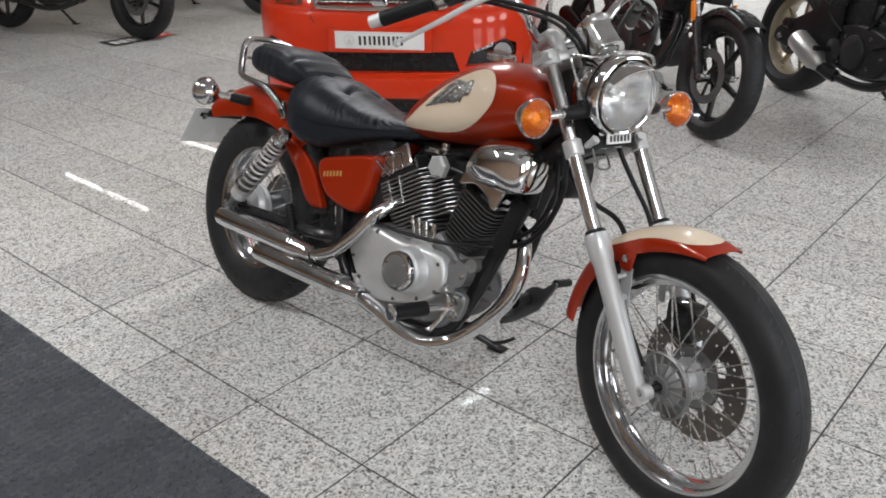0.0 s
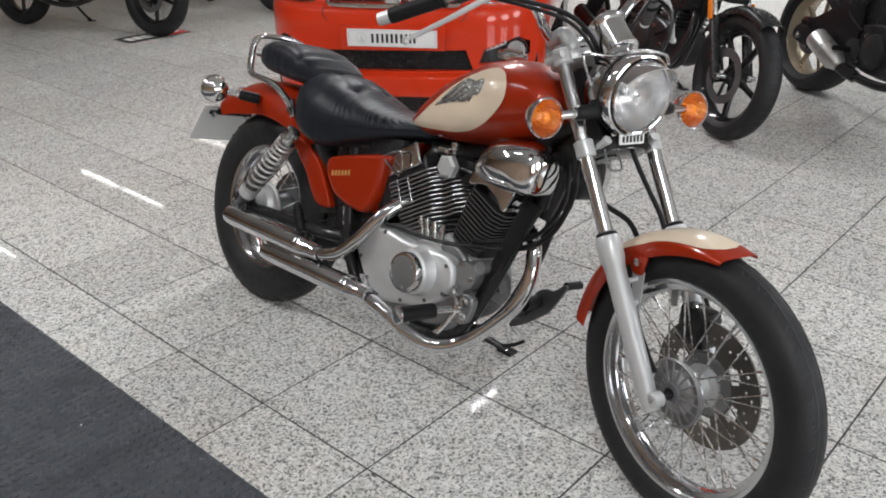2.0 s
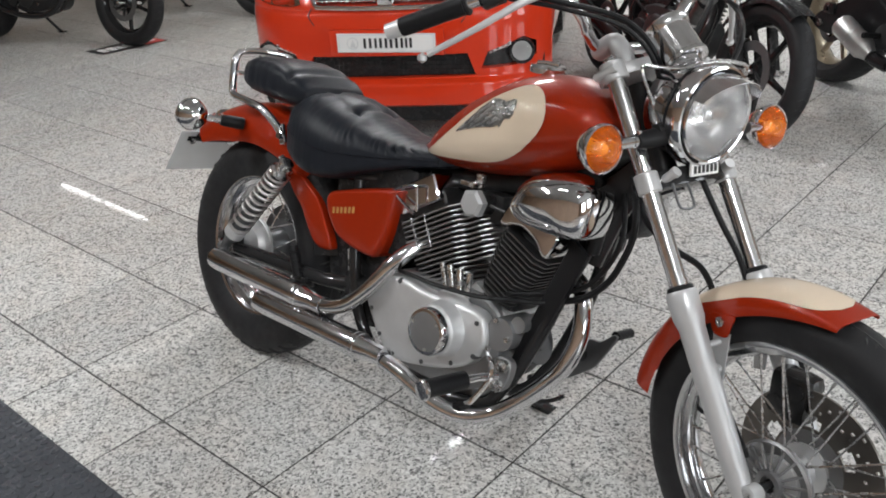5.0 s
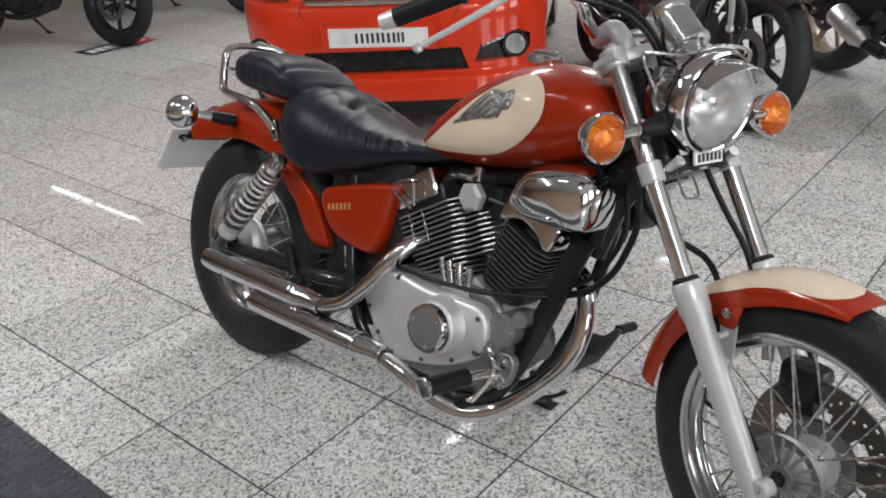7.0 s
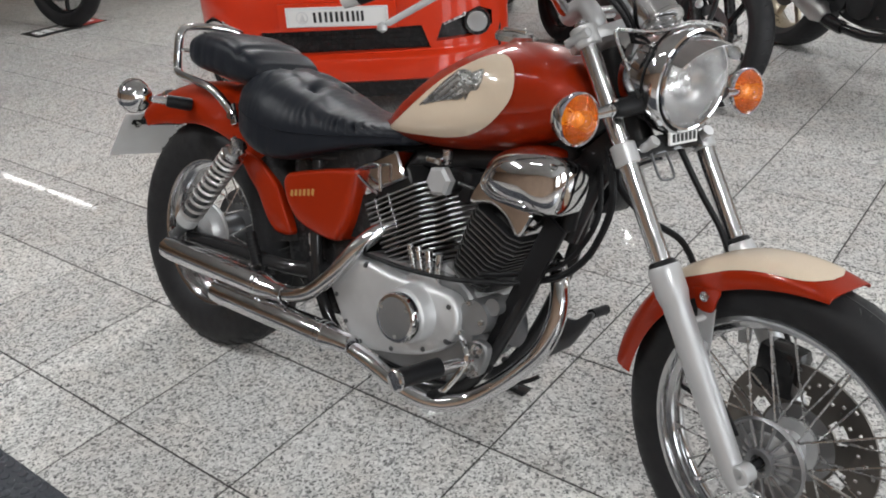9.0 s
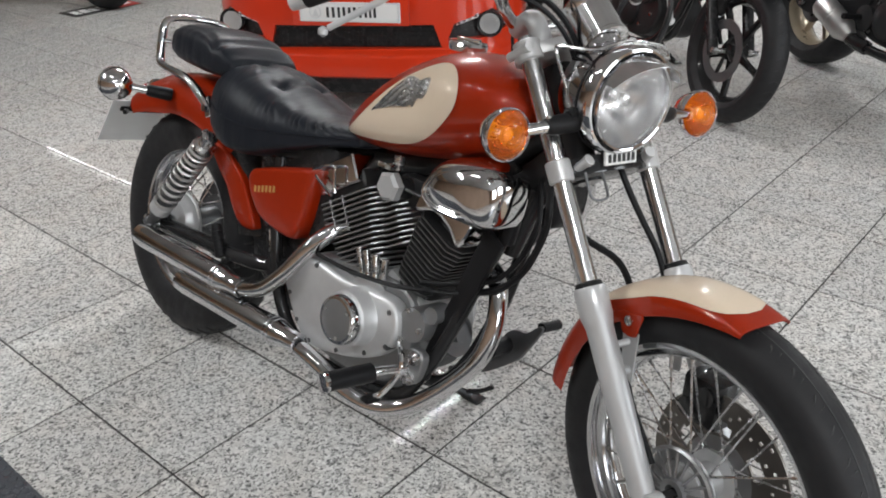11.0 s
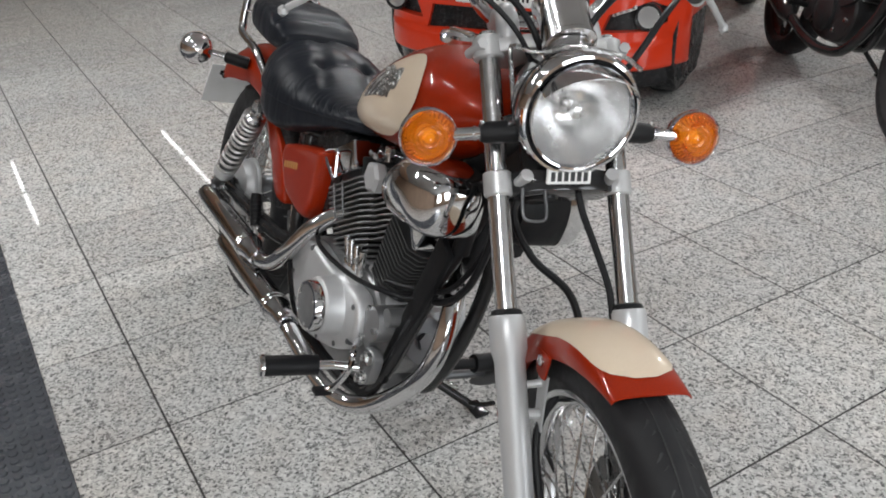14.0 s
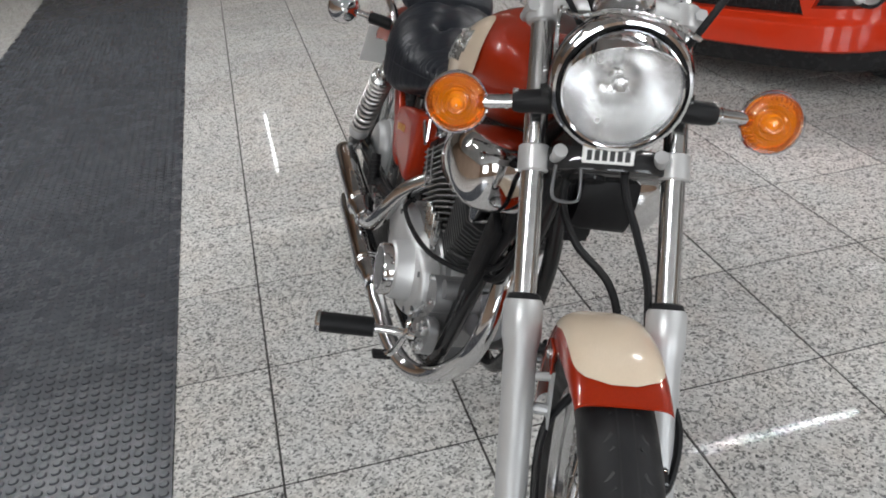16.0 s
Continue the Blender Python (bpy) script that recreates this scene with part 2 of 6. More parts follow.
def lathe(profile, seg=32, caps=True):
    """Turns (radius, height) pairs about z."""
    s = [[(r * math.cos(2 * math.pi * i / seg), r * math.sin(2 * math.pi * i / seg), h) for i in range(seg)] for r, h in profile]
    return rings(s, True, caps)


def hoop(profile, seg=64):
    """Turns a closed loop of (radius, height) pairs about z: tyres, rims, rings."""
    bm = bmesh.new()
    rows = []
    for i in range(seg):
        a = 2 * math.pi * i / seg
        rows.append([bm.verts.new((r * math.cos(a), r * math.sin(a), h)) for r, h in profile])
    n = len(profile)
    for k in range(seg):
        a, b = rows[k], rows[(k + 1) % seg]
        for i in range(n):
            j = (i + 1) % n
            bm.faces.new((a[i], a[j], b[j], b[i]))
    return bm


def curve_points(pts, per=8):
    """A smooth line through the points."""
    p = [Vector(q) for q in pts]
    if len(p) < 3:
        return p
    p = [p[0] * 2 - p[1]] + p + [p[-1] * 2 - p[-2]]
    out = []
    for i in range(1, len(p) - 2):
        for k in range(per):
            t = k / per
            a, b, c, d = p[i - 1:i + 3]
            out.append(0.5 * ((2 * b) + (c - a) * t + (2 * a - 5 * b + 4 * c - d) * t * t + (3 * b - a - 3 * c + d) * t ** 3))
    out.append(p[-2])
    return out


def tube(pts, radius, seg=10, per=8, smooth=True, caps=True):
    """A pipe along a smooth line; radius may be one number or one for each given point."""
    line = curve_points(pts, per) if smooth else [Vector(q) for q in pts]
    n = len(line)
    if isinstance(radius, (int, float)):
        rad = [radius] * n
    else:
        rad = [radius[min(int(i * (len(radius) - 1) / (n - 1)), len(radius) - 2)] * (1 - (i * (len(radius) - 1) / (n - 1)) % 1 if i < n - 1 else 0)
               + radius[min(int(i * (len(radius) - 1) / (n - 1)) + 1, len(radius) - 1)] * ((i * (len(radius) - 1) / (n - 1)) % 1 if i < n - 1 else 1) for i in range(n)]
    side = None
    secs = []
    for i, p in enumerate(line):
        d = (line[min(i + 1, n - 1)] - line[max(i - 1, 0)]).normalized()
        if side is None:
            side = d.orthogonal().normalized()
        side = (side - d * side.dot(d)).normalized()
        up = d.cross(side)
        secs.append([p + (side * math.cos(2 * math.pi * k / seg) + up * math.sin(2 * math.pi * k / seg)) * rad[i] for k in range(seg)])
    return rings(secs, True, caps)


def rod(a, b, r, seg=10, r2=None):
    return tube([a, b], [r, r if r2 is None else r2], seg, smooth=False)


def along(a, b):
    """A pose at a whose z points to b."""
    a, b = Vector(a), Vector(b)
    return Matrix.Translation(a) @ (b - a).to_track_quat("Z", "Y").to_matrix().to_4x4()


def slab(outline, axis, lo, hi, bevel=0.0, seg=2):
    """A plate with the given outline of (a, b) pairs, from lo to hi along the axis x, y or z."""
    bm = bmesh.new()

    def at(a, b, h):
        return {"y": (a, h, b), "x": (h, a, b), "z": (a, b, h)}[axis]
    f = bm.faces.new([bm.verts.new(at(a, b, lo)) for a, b in outline])
    r = bmesh.ops.extrude_face_region(bm, geom=[f])
    d = Vector(at(0, 0, hi)) - Vector(at(0, 0, lo))
    bmesh.ops.translate(bm, vec=d, verts=[v for v in r["geom"] if isinstance(v, bmesh.types.BMVert)])
    if bevel:
        bmesh.ops.recalc_face_normals(bm, faces=bm.faces)
        flat = [e for e in bm.edges if e.calc_face_angle(0) > 0.6]
        bmesh.ops.bevel(bm, geom=flat, offset=bevel, segments=seg, profile=0.6, affect="EDGES")
    return bm


def soft_outline(pts, per=5):
    """A closed outline rounded through the given corners."""
    p = [Vector((*q, 0)) for q in pts]
    n = len(p)
    out = []
    for i in range(n):
        a, b, c, d = p[i - 1], p[i], p[(i + 1) % n], p[(i + 2) % n]
        for k in range(per):
            t = k / per
            v = 0.5 * ((2 * b) + (c - a) * t + (2 * a - 5 * b + 4 * c - d) * t * t + (3 * b - a - 3 * c + d) * t ** 3)
            out.append((v.x, v.y))
    return out


def oval(cx, hy, zlo, zhi, n=20, top=2.3, x=0.0):
    """An upright ring across x: half width hy, from zlo to zhi, squarer for a larger top."""
    out, zc, hz = [], (zlo + zhi) / 2, (zhi - zlo) / 2
    for i in range(n):
        a = 2 * math.pi * i / n
        c, s = math.cos(a), math.sin(a)
        out.append((x, cx + hy * math.copysign(abs(c) ** (2 / top), c), zc + hz * math.copysign(abs(s) ** (2 / top), s)))
    return out


# ---- the showroom ----
X0, X1, Y0, Y1, HIGH = -18.0, 7.0, -6.0, 12.0, 3.35


def wall(name, x, y, sx, sy, mat, label):
    return tagged(part(name, box(x, y, HIGH / 2, sx, sy, HIGH), mat), label, "wall", kind="structure")


def window_wall(name, at, lo, hi, centres, mat, label):
    """A plain wall along y with wide windows cut through it, thickness and all."""
    gaps = [(c - 0.95, c + 0.95) for c in centres]
    solid = [(p, q, 0, HIGH) for p, q in zip([lo] + [g[1] for g in gaps], [g[0] for g in gaps] + [hi])]
    bms = [box(at, (a + b) / 2, (zl + zh) / 2, 0.2, b - a, zh - zl) for a, b, zl, zh in solid + [(p, q, 0, 0.85) for p, q in gaps] + [(p, q, 2.85, HIGH) for p, q in gaps]]
    return tagged(part(name, joined(*bms), mat), label, "wall", kind="structure")


wall("wall_north", (X0 + X1) / 2, Y1 + 0.1, X1 - X0 + 0.4, 0.2, WALL_PAINT, "plain off-white showroom wall")
wall("wall_west", X0 - 0.1, (Y0 + Y1) / 2, 0.2, Y1 - Y0, TAN_PAINT, "far showroom wall painted a warm cream")
# unseen wall, opened for the added window lamps
window_wall("wall_east", X1 + 0.1, Y0, Y1, (-3.0, 0.4, 3.8), BROWN_PAINT, "unseen warm brown showroom wall with added windows")
wall("wall_south", (X0 + X1) / 2, Y0 - 0.1, X1 - X0 + 0.4, 0.2, BROWN_PAINT, "plain warm brown showroom wall")
tagged(part("ceiling", box((X0 + X1) / 2, (Y0 + Y1) / 2, HIGH + 0.1, X1 - X0 + 0.4, Y1 - Y0 + 0.4, 0.2), CEILING_PAINT), "plain white showroom ceiling", "ceiling", kind="structure")


# unseen lower bay, added so that the floor mirrors a warm colour
tagged(part("ceiling_bay", box(-10.2, 2.6, HIGH - 0.05, 6.2, 16.0, 0.1), BAY_PAINT), "unseen warm tan ceiling bay added for its reflection in the floor", "ceiling", kind="structure")


def luminaire(x, y, turn, long):
    """A ceiling batten with one bare tube between two end caps."""
    t = thing("ceiling_light", "white batten ceiling light with a lit fluorescent tube", "ceiling light", pose(x, y, HIGH, 0, 0, turn), "ceiling lights")
    part("batten", box(0, 0, -0.03, long, 0.080, 0.06, 0.006), PAPER_WHITE, t)
    part("tube", rod((-long / 2 + 0.03, 0, -0.085), (long / 2 - 0.03, 0, -0.085), 0.016, 12), TUBE, t, "lit white fluorescent tube")
    for s in (-1, 1):
        part("end_cap", box(s * (long / 2 - 0.02), 0, -0.08, 0.03, 0.036, 0.05, 0.004), PAPER_WHITE, t)
    return t


# Only (-2.42, 3.65) shows, mirrored in the floor; the rest are added, unseen fill.
for lx in (-2.42, 2.6):
    for ly in (-1.2, 3.65, 8.2):
        luminaire(lx, ly - 0.30, 90, 1.5)
        area_lamp("tube_light", (lx, ly - 0.30, HIGH - 0.11), (lx, ly - 0.30, 0), 0.07, 1.42, 62 if lx > 0 and ly < 0 else 84 if ly < 0 else (70 if lx > 0 else 172) if ly > 8 else 38 if lx > 0 else 92, (0.965, 0.985, 1.0))
# Added batten and lamp, never seen, for overhead light near the bike
luminaire(-0.4, -0.9, 0, 1.3)
area_lamp("tube_light", (-0.4, -0.9, HIGH - 0.11), (-0.4, -0.9, 0), 1.2, 0.05, 8, (0.965, 0.985, 1.0))
# The row at y 6.5 is added; the other three mirror in the floor.
for lx in (-10.42, -9.18):
    for ly in (0.22, 2.32, 4.38, 6.5):
        luminaire(lx, ly, 0, 1.18).location.z = HIGH - 0.1
        area_lamp("tube_light", (lx, ly, HIGH - 0.21), (lx, ly, 0), 1.12, 0.04, 1.4, (0.965, 0.985, 1.0))

# ---- rubber mat ----
def rubber_mat():
    xa, xb, ya, yb, top, pitch = -9.0, 2.6, -1.22, -0.215, 0.004, 0.0275
    mat = tagged(part("rubber_mat", box((xa + xb) / 2, (ya + yb) / 2, top / 2 + 0.0005, xb - xa, yb - ya, top, 0.0012, 1), RUBBER_MAT), "dark grey studded rubber runner mat on the tiles", "rubber mat")
    verts, faces = [], []
    n = 12
    for i in range(int(5.9 / pitch)):
        for j in range(int(1.0 / pitch)):
            x, y = -4.2 + (i + 0.5) * pitch, ya + 0.012 + (j + 0.5) * pitch
            if x > xb - 0.02 or y > yb - 0.012:
                continue
            k = len(verts)
            for r, h in ((0.0106, top), (0.0096, top + 0.0032), (0.0080, top + 0.0040)):
                verts += [(x + r * math.cos(2 * math.pi * a / n), y + r * math.sin(2 * math.pi * a / n), h) for a in range(n)]
            for q in (0, n):
                faces += [(k + q + a, k + q + (a + 1) % n, k + q + n + (a + 1) % n, k + q + n + a) for a in range(n)]
            faces.append(tuple(k + 2 * n + a for a in range(n)))
    me = bpy.data.meshes.new("studs")
    me.from_pydata(verts, [], faces)
    me.materials.append(RUBBER_MAT)
    ob = new("studs", me)
    ob.parent = mat
    tagged(ob, "low round coin studs", kind="stuff")


rubber_mat()

# ---- the red cruiser motorcycle ----
# Its own frame: x ahead from the rear axle, y to its left, z up; it leans on its side stand.
BIKE = Matrix.Translation((-0.4842, 0.373, 0)) @ pose(0, 0, 0, 0, 0, -3.5) @ pose(0, 0, 0, -16.8)
bike = thing("motorcycle", "copper-red and cream cruiser motorcycle leaning on its side stand", "motorcycle", BIKE)
RAKE = radians(32)
HEAD = Vector((1.1873, 0, 0.7562))
DOWN = Vector((math.sin(RAKE), 0, -math.cos(RAKE)))
AHEAD = Vector((math.cos(RAKE), 0, math.sin(RAKE)))
STEER = Matrix.Translation(HEAD + Vector((0, 0.008, 0))) @ Matrix.Rotation(radians(-17.6), 4, -DOWN) @ Matrix.Translation(-HEAD)


def fk(u, v, w):
    """A point of the fork: ahead of it, to the left, down along it from the lower clamp."""
    return HEAD + AHEAD * u + Vector((0, v, 0)) + DOWN * w


def steered(name, bm, mat, parent=None, label="", angle=32):
    return part(name, move(bm, STEER), mat, parent or bike, label, angle)


def wheel_pose(x, z):
    """The wheel's own axis, z, turned to the bike's left."""
    return Matrix.Translation((x, 0, z)) @ Matrix.Rotation(radians(-90), 4, "X")


def tyre_loop(outer, bead, half, n=9):
    """Cross-section of a tyre, round crown and bulging walls."""
    out = []
    mid = (outer + bead) / 2
    for i in range(-n, n + 1):
        a = i / n * 1.75
        r = mid + (outer - mid) * math.cos(a) if abs(a) < 1.571 else mid - (mid - bead) * (abs(a) - 1.571) / 0.18 * 0.45
        out.append((r, half * math.sin(max(-1.571, min(1.571, a)))))
    return out + [(bead, half * 0.72), (bead - 0.004, half * 0.6), (bead - 0.004, -half * 0.6), (bead, -half * 0.72)]


def spoked_wheel(name, label, at, outer, bead, half, rim_half, hub_r, hub_half, steer, hub_mat, count=36):
    put = steered if steer else part
    wheel = put(name, move(hoop([(bead + 0.006, rim_half), (bead + 0.008, rim_half - 0.004), (bead - 0.004, rim_half - 0.008), (bead - 0.012, rim_half * 0.55), (bead - 0.02, rim_half * 0.2),
                                 (bead - 0.02, -rim_half * 0.2), (bead - 0.012, -rim_half * 0.55), (bead - 0.004, -rim_half + 0.008), (bead + 0.008, -rim_half + 0.004), (bead + 0.006, -rim_half),
                                 (bead - 0.001, -rim_half - 0.001), (bead - 0.007, -rim_half + 0.001), (bead - 0.009, -rim_half * 0.80), (bead - 0.010, -rim_half * 0.62), (bead - 0.020, -rim_half * 0.52), (bead - 0.026, -rim_half * 0.20),
                                 (bead - 0.026, rim_half * 0.20), (bead - 0.020, rim_half * 0.52), (bead - 0.010, rim_half * 0.62), (bead - 0.009, rim_half * 0.80), (bead - 0.007, rim_half - 0.001), (bead - 0.001, rim_half + 0.001)], 72), at), RIM_CHROME, bike, label)
    inv = wheel
    put("tyre", move(hoop(tyre_loop(outer, bead, half), 80), at), TYRE, inv, "black rubber tyre")
    put("hub", move(lathe([(hub_r * 0.55, -hub_half - 0.004), (hub_r * 0.95, -hub_half), (hub_r, -hub_half + 0.004), (hub_r, -hub_half + 0.009), (hub_r * 0.62, -hub_half + 0.014), (hub_r * 0.52, 0),
                           (hub_r * 0.62, hub_half - 0.014), (hub_r, hub_half - 0.009), (hub_r, hub_half - 0.004), (hub_r * 0.95, hub_half), (hub_r * 0.55, hub_half + 0.004)], 40), at), hub_mat, inv, "cast alloy hub")
    for i in range(count):
        side = 1 if i % 2 else -1
        a = 2 * math.pi * (i // 2) / (count / 2) + (0.17 if side > 0 else 0)
        lean = 0.42 if (i // 2) % 2 else -0.42
        p = Vector((hub_r * 0.92 * math.cos(a), hub_r * 0.92 * math.sin(a), side * (hub_half - 0.006)))
        q = Vector(((bead - 0.022) * math.cos(a + lean), (bead - 0.022) * math.sin(a + lean), side * rim_half * 0.16))
        put("spoke", joined(move(rod(p, q, 0.0019, 6), at), move(rod(q + (p - q).normalized() * 0.014, q, 0.0032, 6), at)), STEEL, inv)
    return wheel


def tread(wheel, at, outer, half, count, put):
    """Short raked sipes round the shoulders of a tyre."""
    bms = []
    for k in range(count):
        a = 2 * math.pi * k / count
        for s in (-1, 1):
            for lean, pts in ((1, ((0.000, 0.0036, 0.36), (0.030, 0.0072, 0.50), (0.046, 0.0145, 0.68), (0.052, 0.0200, 0.78))), (-1, ((0.055, 0.0030, 0.30), (0.075, 0.0090, 0.55)))):
                bms.append(tube([(math.cos(a + d) * (outer - q), math.sin(a + d) * (outer - q), s * half * h) for d, q, h in pts], 0.0023, 4, 2))
    for s in (-1, 1):
        r = outer - 0.0012
        bms.append(hoop([(r - 0.003, s * half * 0.20), (r + 0.0006, s * half * 0.20 - 0.0012), (r + 0.0006, s * half * 0.20 + 0.0012)], 96))
    ob = put("tread", move(joined(*bms), at), SIGN_BLACK, wheel)
    tagged(ob, "short raked tread grooves", kind="stuff")


FRONT, REAR = wheel_pose(1.481, 0.309), wheel_pose(0.0, 0.300)
front_wheel = spoked_wheel("front_wheel", "chrome spoked rim", FRONT, 0.309, 0.232, 0.0425, 0.031, 0.046, 0.040, True, ALLOY)
rear_wheel = spoked_wheel("rear_wheel", "chrome spoked rim", REAR, 0.305, 0.192, 0.066, 0.047, 0.070, 0.055, False, DARK_ALLOY)

tread(front_wheel, FRONT, 0.309, 0.0425, 44, steered)
tread(rear_wheel, REAR, 0.305, 0.066, 40, lambda n, b, m, p: part(n, b, m, p))

# brake disc with slots and holes, on the left of the front wheel
def brake_disc(at, r, ri):
    bm = bmesh.new()
    seg = 240
    rows = []
    radii = [ri + (r - ri) * k / 12 for k in range(13)]
    for k, rr in enumerate(radii):
        rows.append([[bm.verts.new((rr * math.cos(2 * math.pi * i / seg), rr * math.sin(2 * math.pi * i / seg), h)) for i in range(seg)] for h in (-0.0022, 0.0022)])
    gone = lambda k, i: (k in (1, 2, 3) and i % 40 in range(6, 24)) or (k == 4 and i % 40 in range(10, 20)) or (k == 6 and i % 16 in (4, 5)) or (k == 8 and i % 16 in (9, 10)) or (k == 10 and i % 16 in (14, 15))
    for k in range(12):
        for i in range(seg):
            if gone(k, i):
                continue
            j = (i + 1) % seg
            a, b = rows[k], rows[k + 1]
            for h in (0, 1):
                bm.faces.new((a[h][i], a[h][j], b[h][j], b[h][i]))
            for edge, (k2, i2) in ((0, (k - 1, i)), (1, (k + 1, i)), (2, (k, i - 1)), (3, (k, i + 1))):
                if not (0 <= k2 < 12) or gone(k2, i2 % seg):
                    p, q = {0: (a, i, a, j), 1: (b, i, b, j), 2: (a, i, b, i), 3: (a, j, b, j)}[edge][:2], {0: (a, i, a, j), 1: (b, i, b, j), 2: (a, i, b, i), 3: (a, j, b, j)}[edge][2:]
                    bm.faces.new((p[0][0][p[1]], q[0][0][q[1]], q[0][1][q[1]], p[0][1][p[1]]))
    return move(bm, at)


steered("brake_disc", brake_disc(FRONT @ Matrix.Translation((0, 0, 0.047)), 0.139, 0.065), DISC, front_wheel, "drilled and slotted steel brake disc")
steered("disc_carrier", move(lathe([(0.03, 0.04), (0.052, 0.039), (0.0675, 0.045), (0.0675, 0.051), (0.056, 0.053), (0.03, 0.054)], 40), FRONT), HUB_ALLOY, front_wheel)
# ribbed right side of the front hub
hub_cover = steered("hub_cover", move(lathe([(0.062, -0.036), (0.067, -0.038), (0.067, -0.032), (0.05, -0.028)], 40), FRONT.copy()), HUB_ALLOY, front_wheel, "ribbed alloy hub end")
steered("hub_ring", move(hoop([(0.066, -0.046), (0.070, -0.050), (0.074, -0.046), (0.070, -0.040)], 48), FRONT.copy()), HUB_ALLOY, front_wheel)
for i in range(18):
    a = 2 * math.pi * i / 18
    steered("hub_rib", move(rod((0.022 * math.cos(a), 0.022 * math.sin(a), -0.052), (0.069 * math.cos(a), 0.069 * math.sin(a), -0.046), 0.0028, 6), FRONT.copy()), HUB_ALLOY, front_wheel)
steered("hub_boss", move(hoop([(0.014, -0.060), (0.024, -0.060), (0.026, -0.048), (0.014, -0.046)], 32), FRONT.copy()), HUB_ALLOY, front_wheel)
steered("axle", move(rod((0, 0, -0.112), (0, 0, 0.112), 0.0085, 12), FRONT.copy()), BLACK_PAINT, front_wheel)
steered("valve", move(rod((-0.205, -0.02, 0), (-0.165, -0.016, 0), 0.004, 8), FRONT.copy()), BLACK_RUBBER, front_wheel)

# rear drum brake
part("brake_drum", move(lathe([(0.02, -0.088), (0.05, -0.086), (0.066, -0.080), (0.074, -0.068), (0.078, -0.060), (0.078, -0.052), (0.082, -0.05), (0.082, -0.044), (0.06, -0.04)], 44), REAR), ALLOY_PAINT, rear_wheel, "silver drum brake plate")
part("axle", move(rod((0, 0, -0.135), (0, 0, 0.135), 0.0085, 12), REAR), STEEL, rear_wheel)
part("sprocket", move(lathe([(0.06, 0.058), (0.108, 0.060), (0.110, 0.063), (0.108, 0.066), (0.06, 0.066)], 48), REAR), DARK_ALLOY, rear_wheel)

# fork
for s in (-1, 1):
    v = -0.098 if s < 0 else 0.092
    steered("fork_tube", joined(rod(fk(-0.008, v, -0.226), fk(-0.008, v, 0.225), 0.0163, 20), rod(fk(-0.008, v, -0.232), fk(-0.008, v, -0.224), 0.013, 12)), HARD_CHROME, bike, "chrome fork tube")
    steered("fork_slider", joined(tube([fk(-0.008, v, 0.192), fk(-0.008, v, 0.198), fk(-0.008, v, 0.240), fk(-0.008, v, 0.258), fk(-0.008, v, 0.40), fk(-0.008, v, 0.52), fk(-0.006, v, 0.560)],
                                       [0.0245, 0.027, 0.0268, 0.0225, 0.0215, 0.0205, 0.017], 22, smooth=False),
                                  move(lathe([(0.013, -0.014), (0.016, -0.012), (0.016, 0.012), (0.013, 0.014)], 22), Matrix.Translation(fk(0.0125, v, 0.538)) @ Matrix.Rotation(radians(90), 4, "X"))), ALLOY_PAINT, bike, "silver painted fork leg")
    steered("dust_seal", tube([fk(-0.008, v, 0.183), fk(-0.008, v, 0.185), fk(-0.008, v, 0.191), fk(-0.008, v, 0.193)], [0.018, 0.0215, 0.0235, 0.022], 20, smooth=False), BLACK_RUBBER, bike)
    # clamps
    steered("lower_clamp", tube([fk(-0.008, v, -0.018), fk(-0.008, v, -0.016), fk(-0.008, v, 0.016), fk(-0.008, v, 0.018)], [0.019, 0.0212, 0.0212, 0.019], 22, smooth=False), CLAMP_SILVER, bike)
    steered("clamp_bolt", joined(rod(fk(0.004, s * 0.070, 0.0), fk(0.030, s * 0.066, -0.004), 0.0080, 14), rod(fk(0.027, s * 0.067, -0.003), fk(0.034, s * 0.066, -0.005), 0.0098, 14)), CLAMP_SILVER, bike)
    steered("upper_clamp", joined(tube([fk(-0.008, v, -0.224), fk(-0.008, v, -0.222), fk(-0.008, v, -0.192), fk(-0.008, v, -0.190)], [0.021, 0.0235, 0.0235, 0.021], 20, smooth=False),
                                  rod(fk(-0.03, s * 0.122, -0.207), fk(0.012, s * 0.114, -0.207), 0.0078, 12), rod(fk(0.010, s * 0.114, -0.207), fk(0.016, s * 0.113, -0.207), 0.009, 6)), CLAMP_SILVER, bike)
steered("upper_yoke", move(slab([(-0.045, -0.095), (0.02, -0.095), (0.045, -0.05), (0.045, 0.05), (0.02, 0.095), (-0.045, 0.095), (-0.06, 0.0)], "z", -0.011, 0.011, 0.004),
             Matrix.Translation(fk(-0.012, 0, -0.207)) @ Matrix.Rotation(-RAKE, 4, "Y")), CLAMP_SILVER, bike)
steered("lower_yoke", move(slab([(-0.05, -0.085), (0.012, -0.085), (0.035, -0.05), (0.035, 0.05), (0.012, 0.085), (-0.05, 0.085)], "z", -0.016, 0.016, 0.004),
                           Matrix.Translation(fk(-0.012, 0, 0.0)) @ Matrix.Rotation(-RAKE, 4, "Y")), BLACK_PAINT, bike)
badge = steered("badge", move(box(0, 0, 0, 0.006, 0.068, 0.023, 0.0015, 1), Matrix.Translation(fk(0.036, -0.004, -0.002)) @ Matrix.Rotation(radians(-8), 4, "Y")), PAPER_WHITE, bike, "small white name badge with black marks")
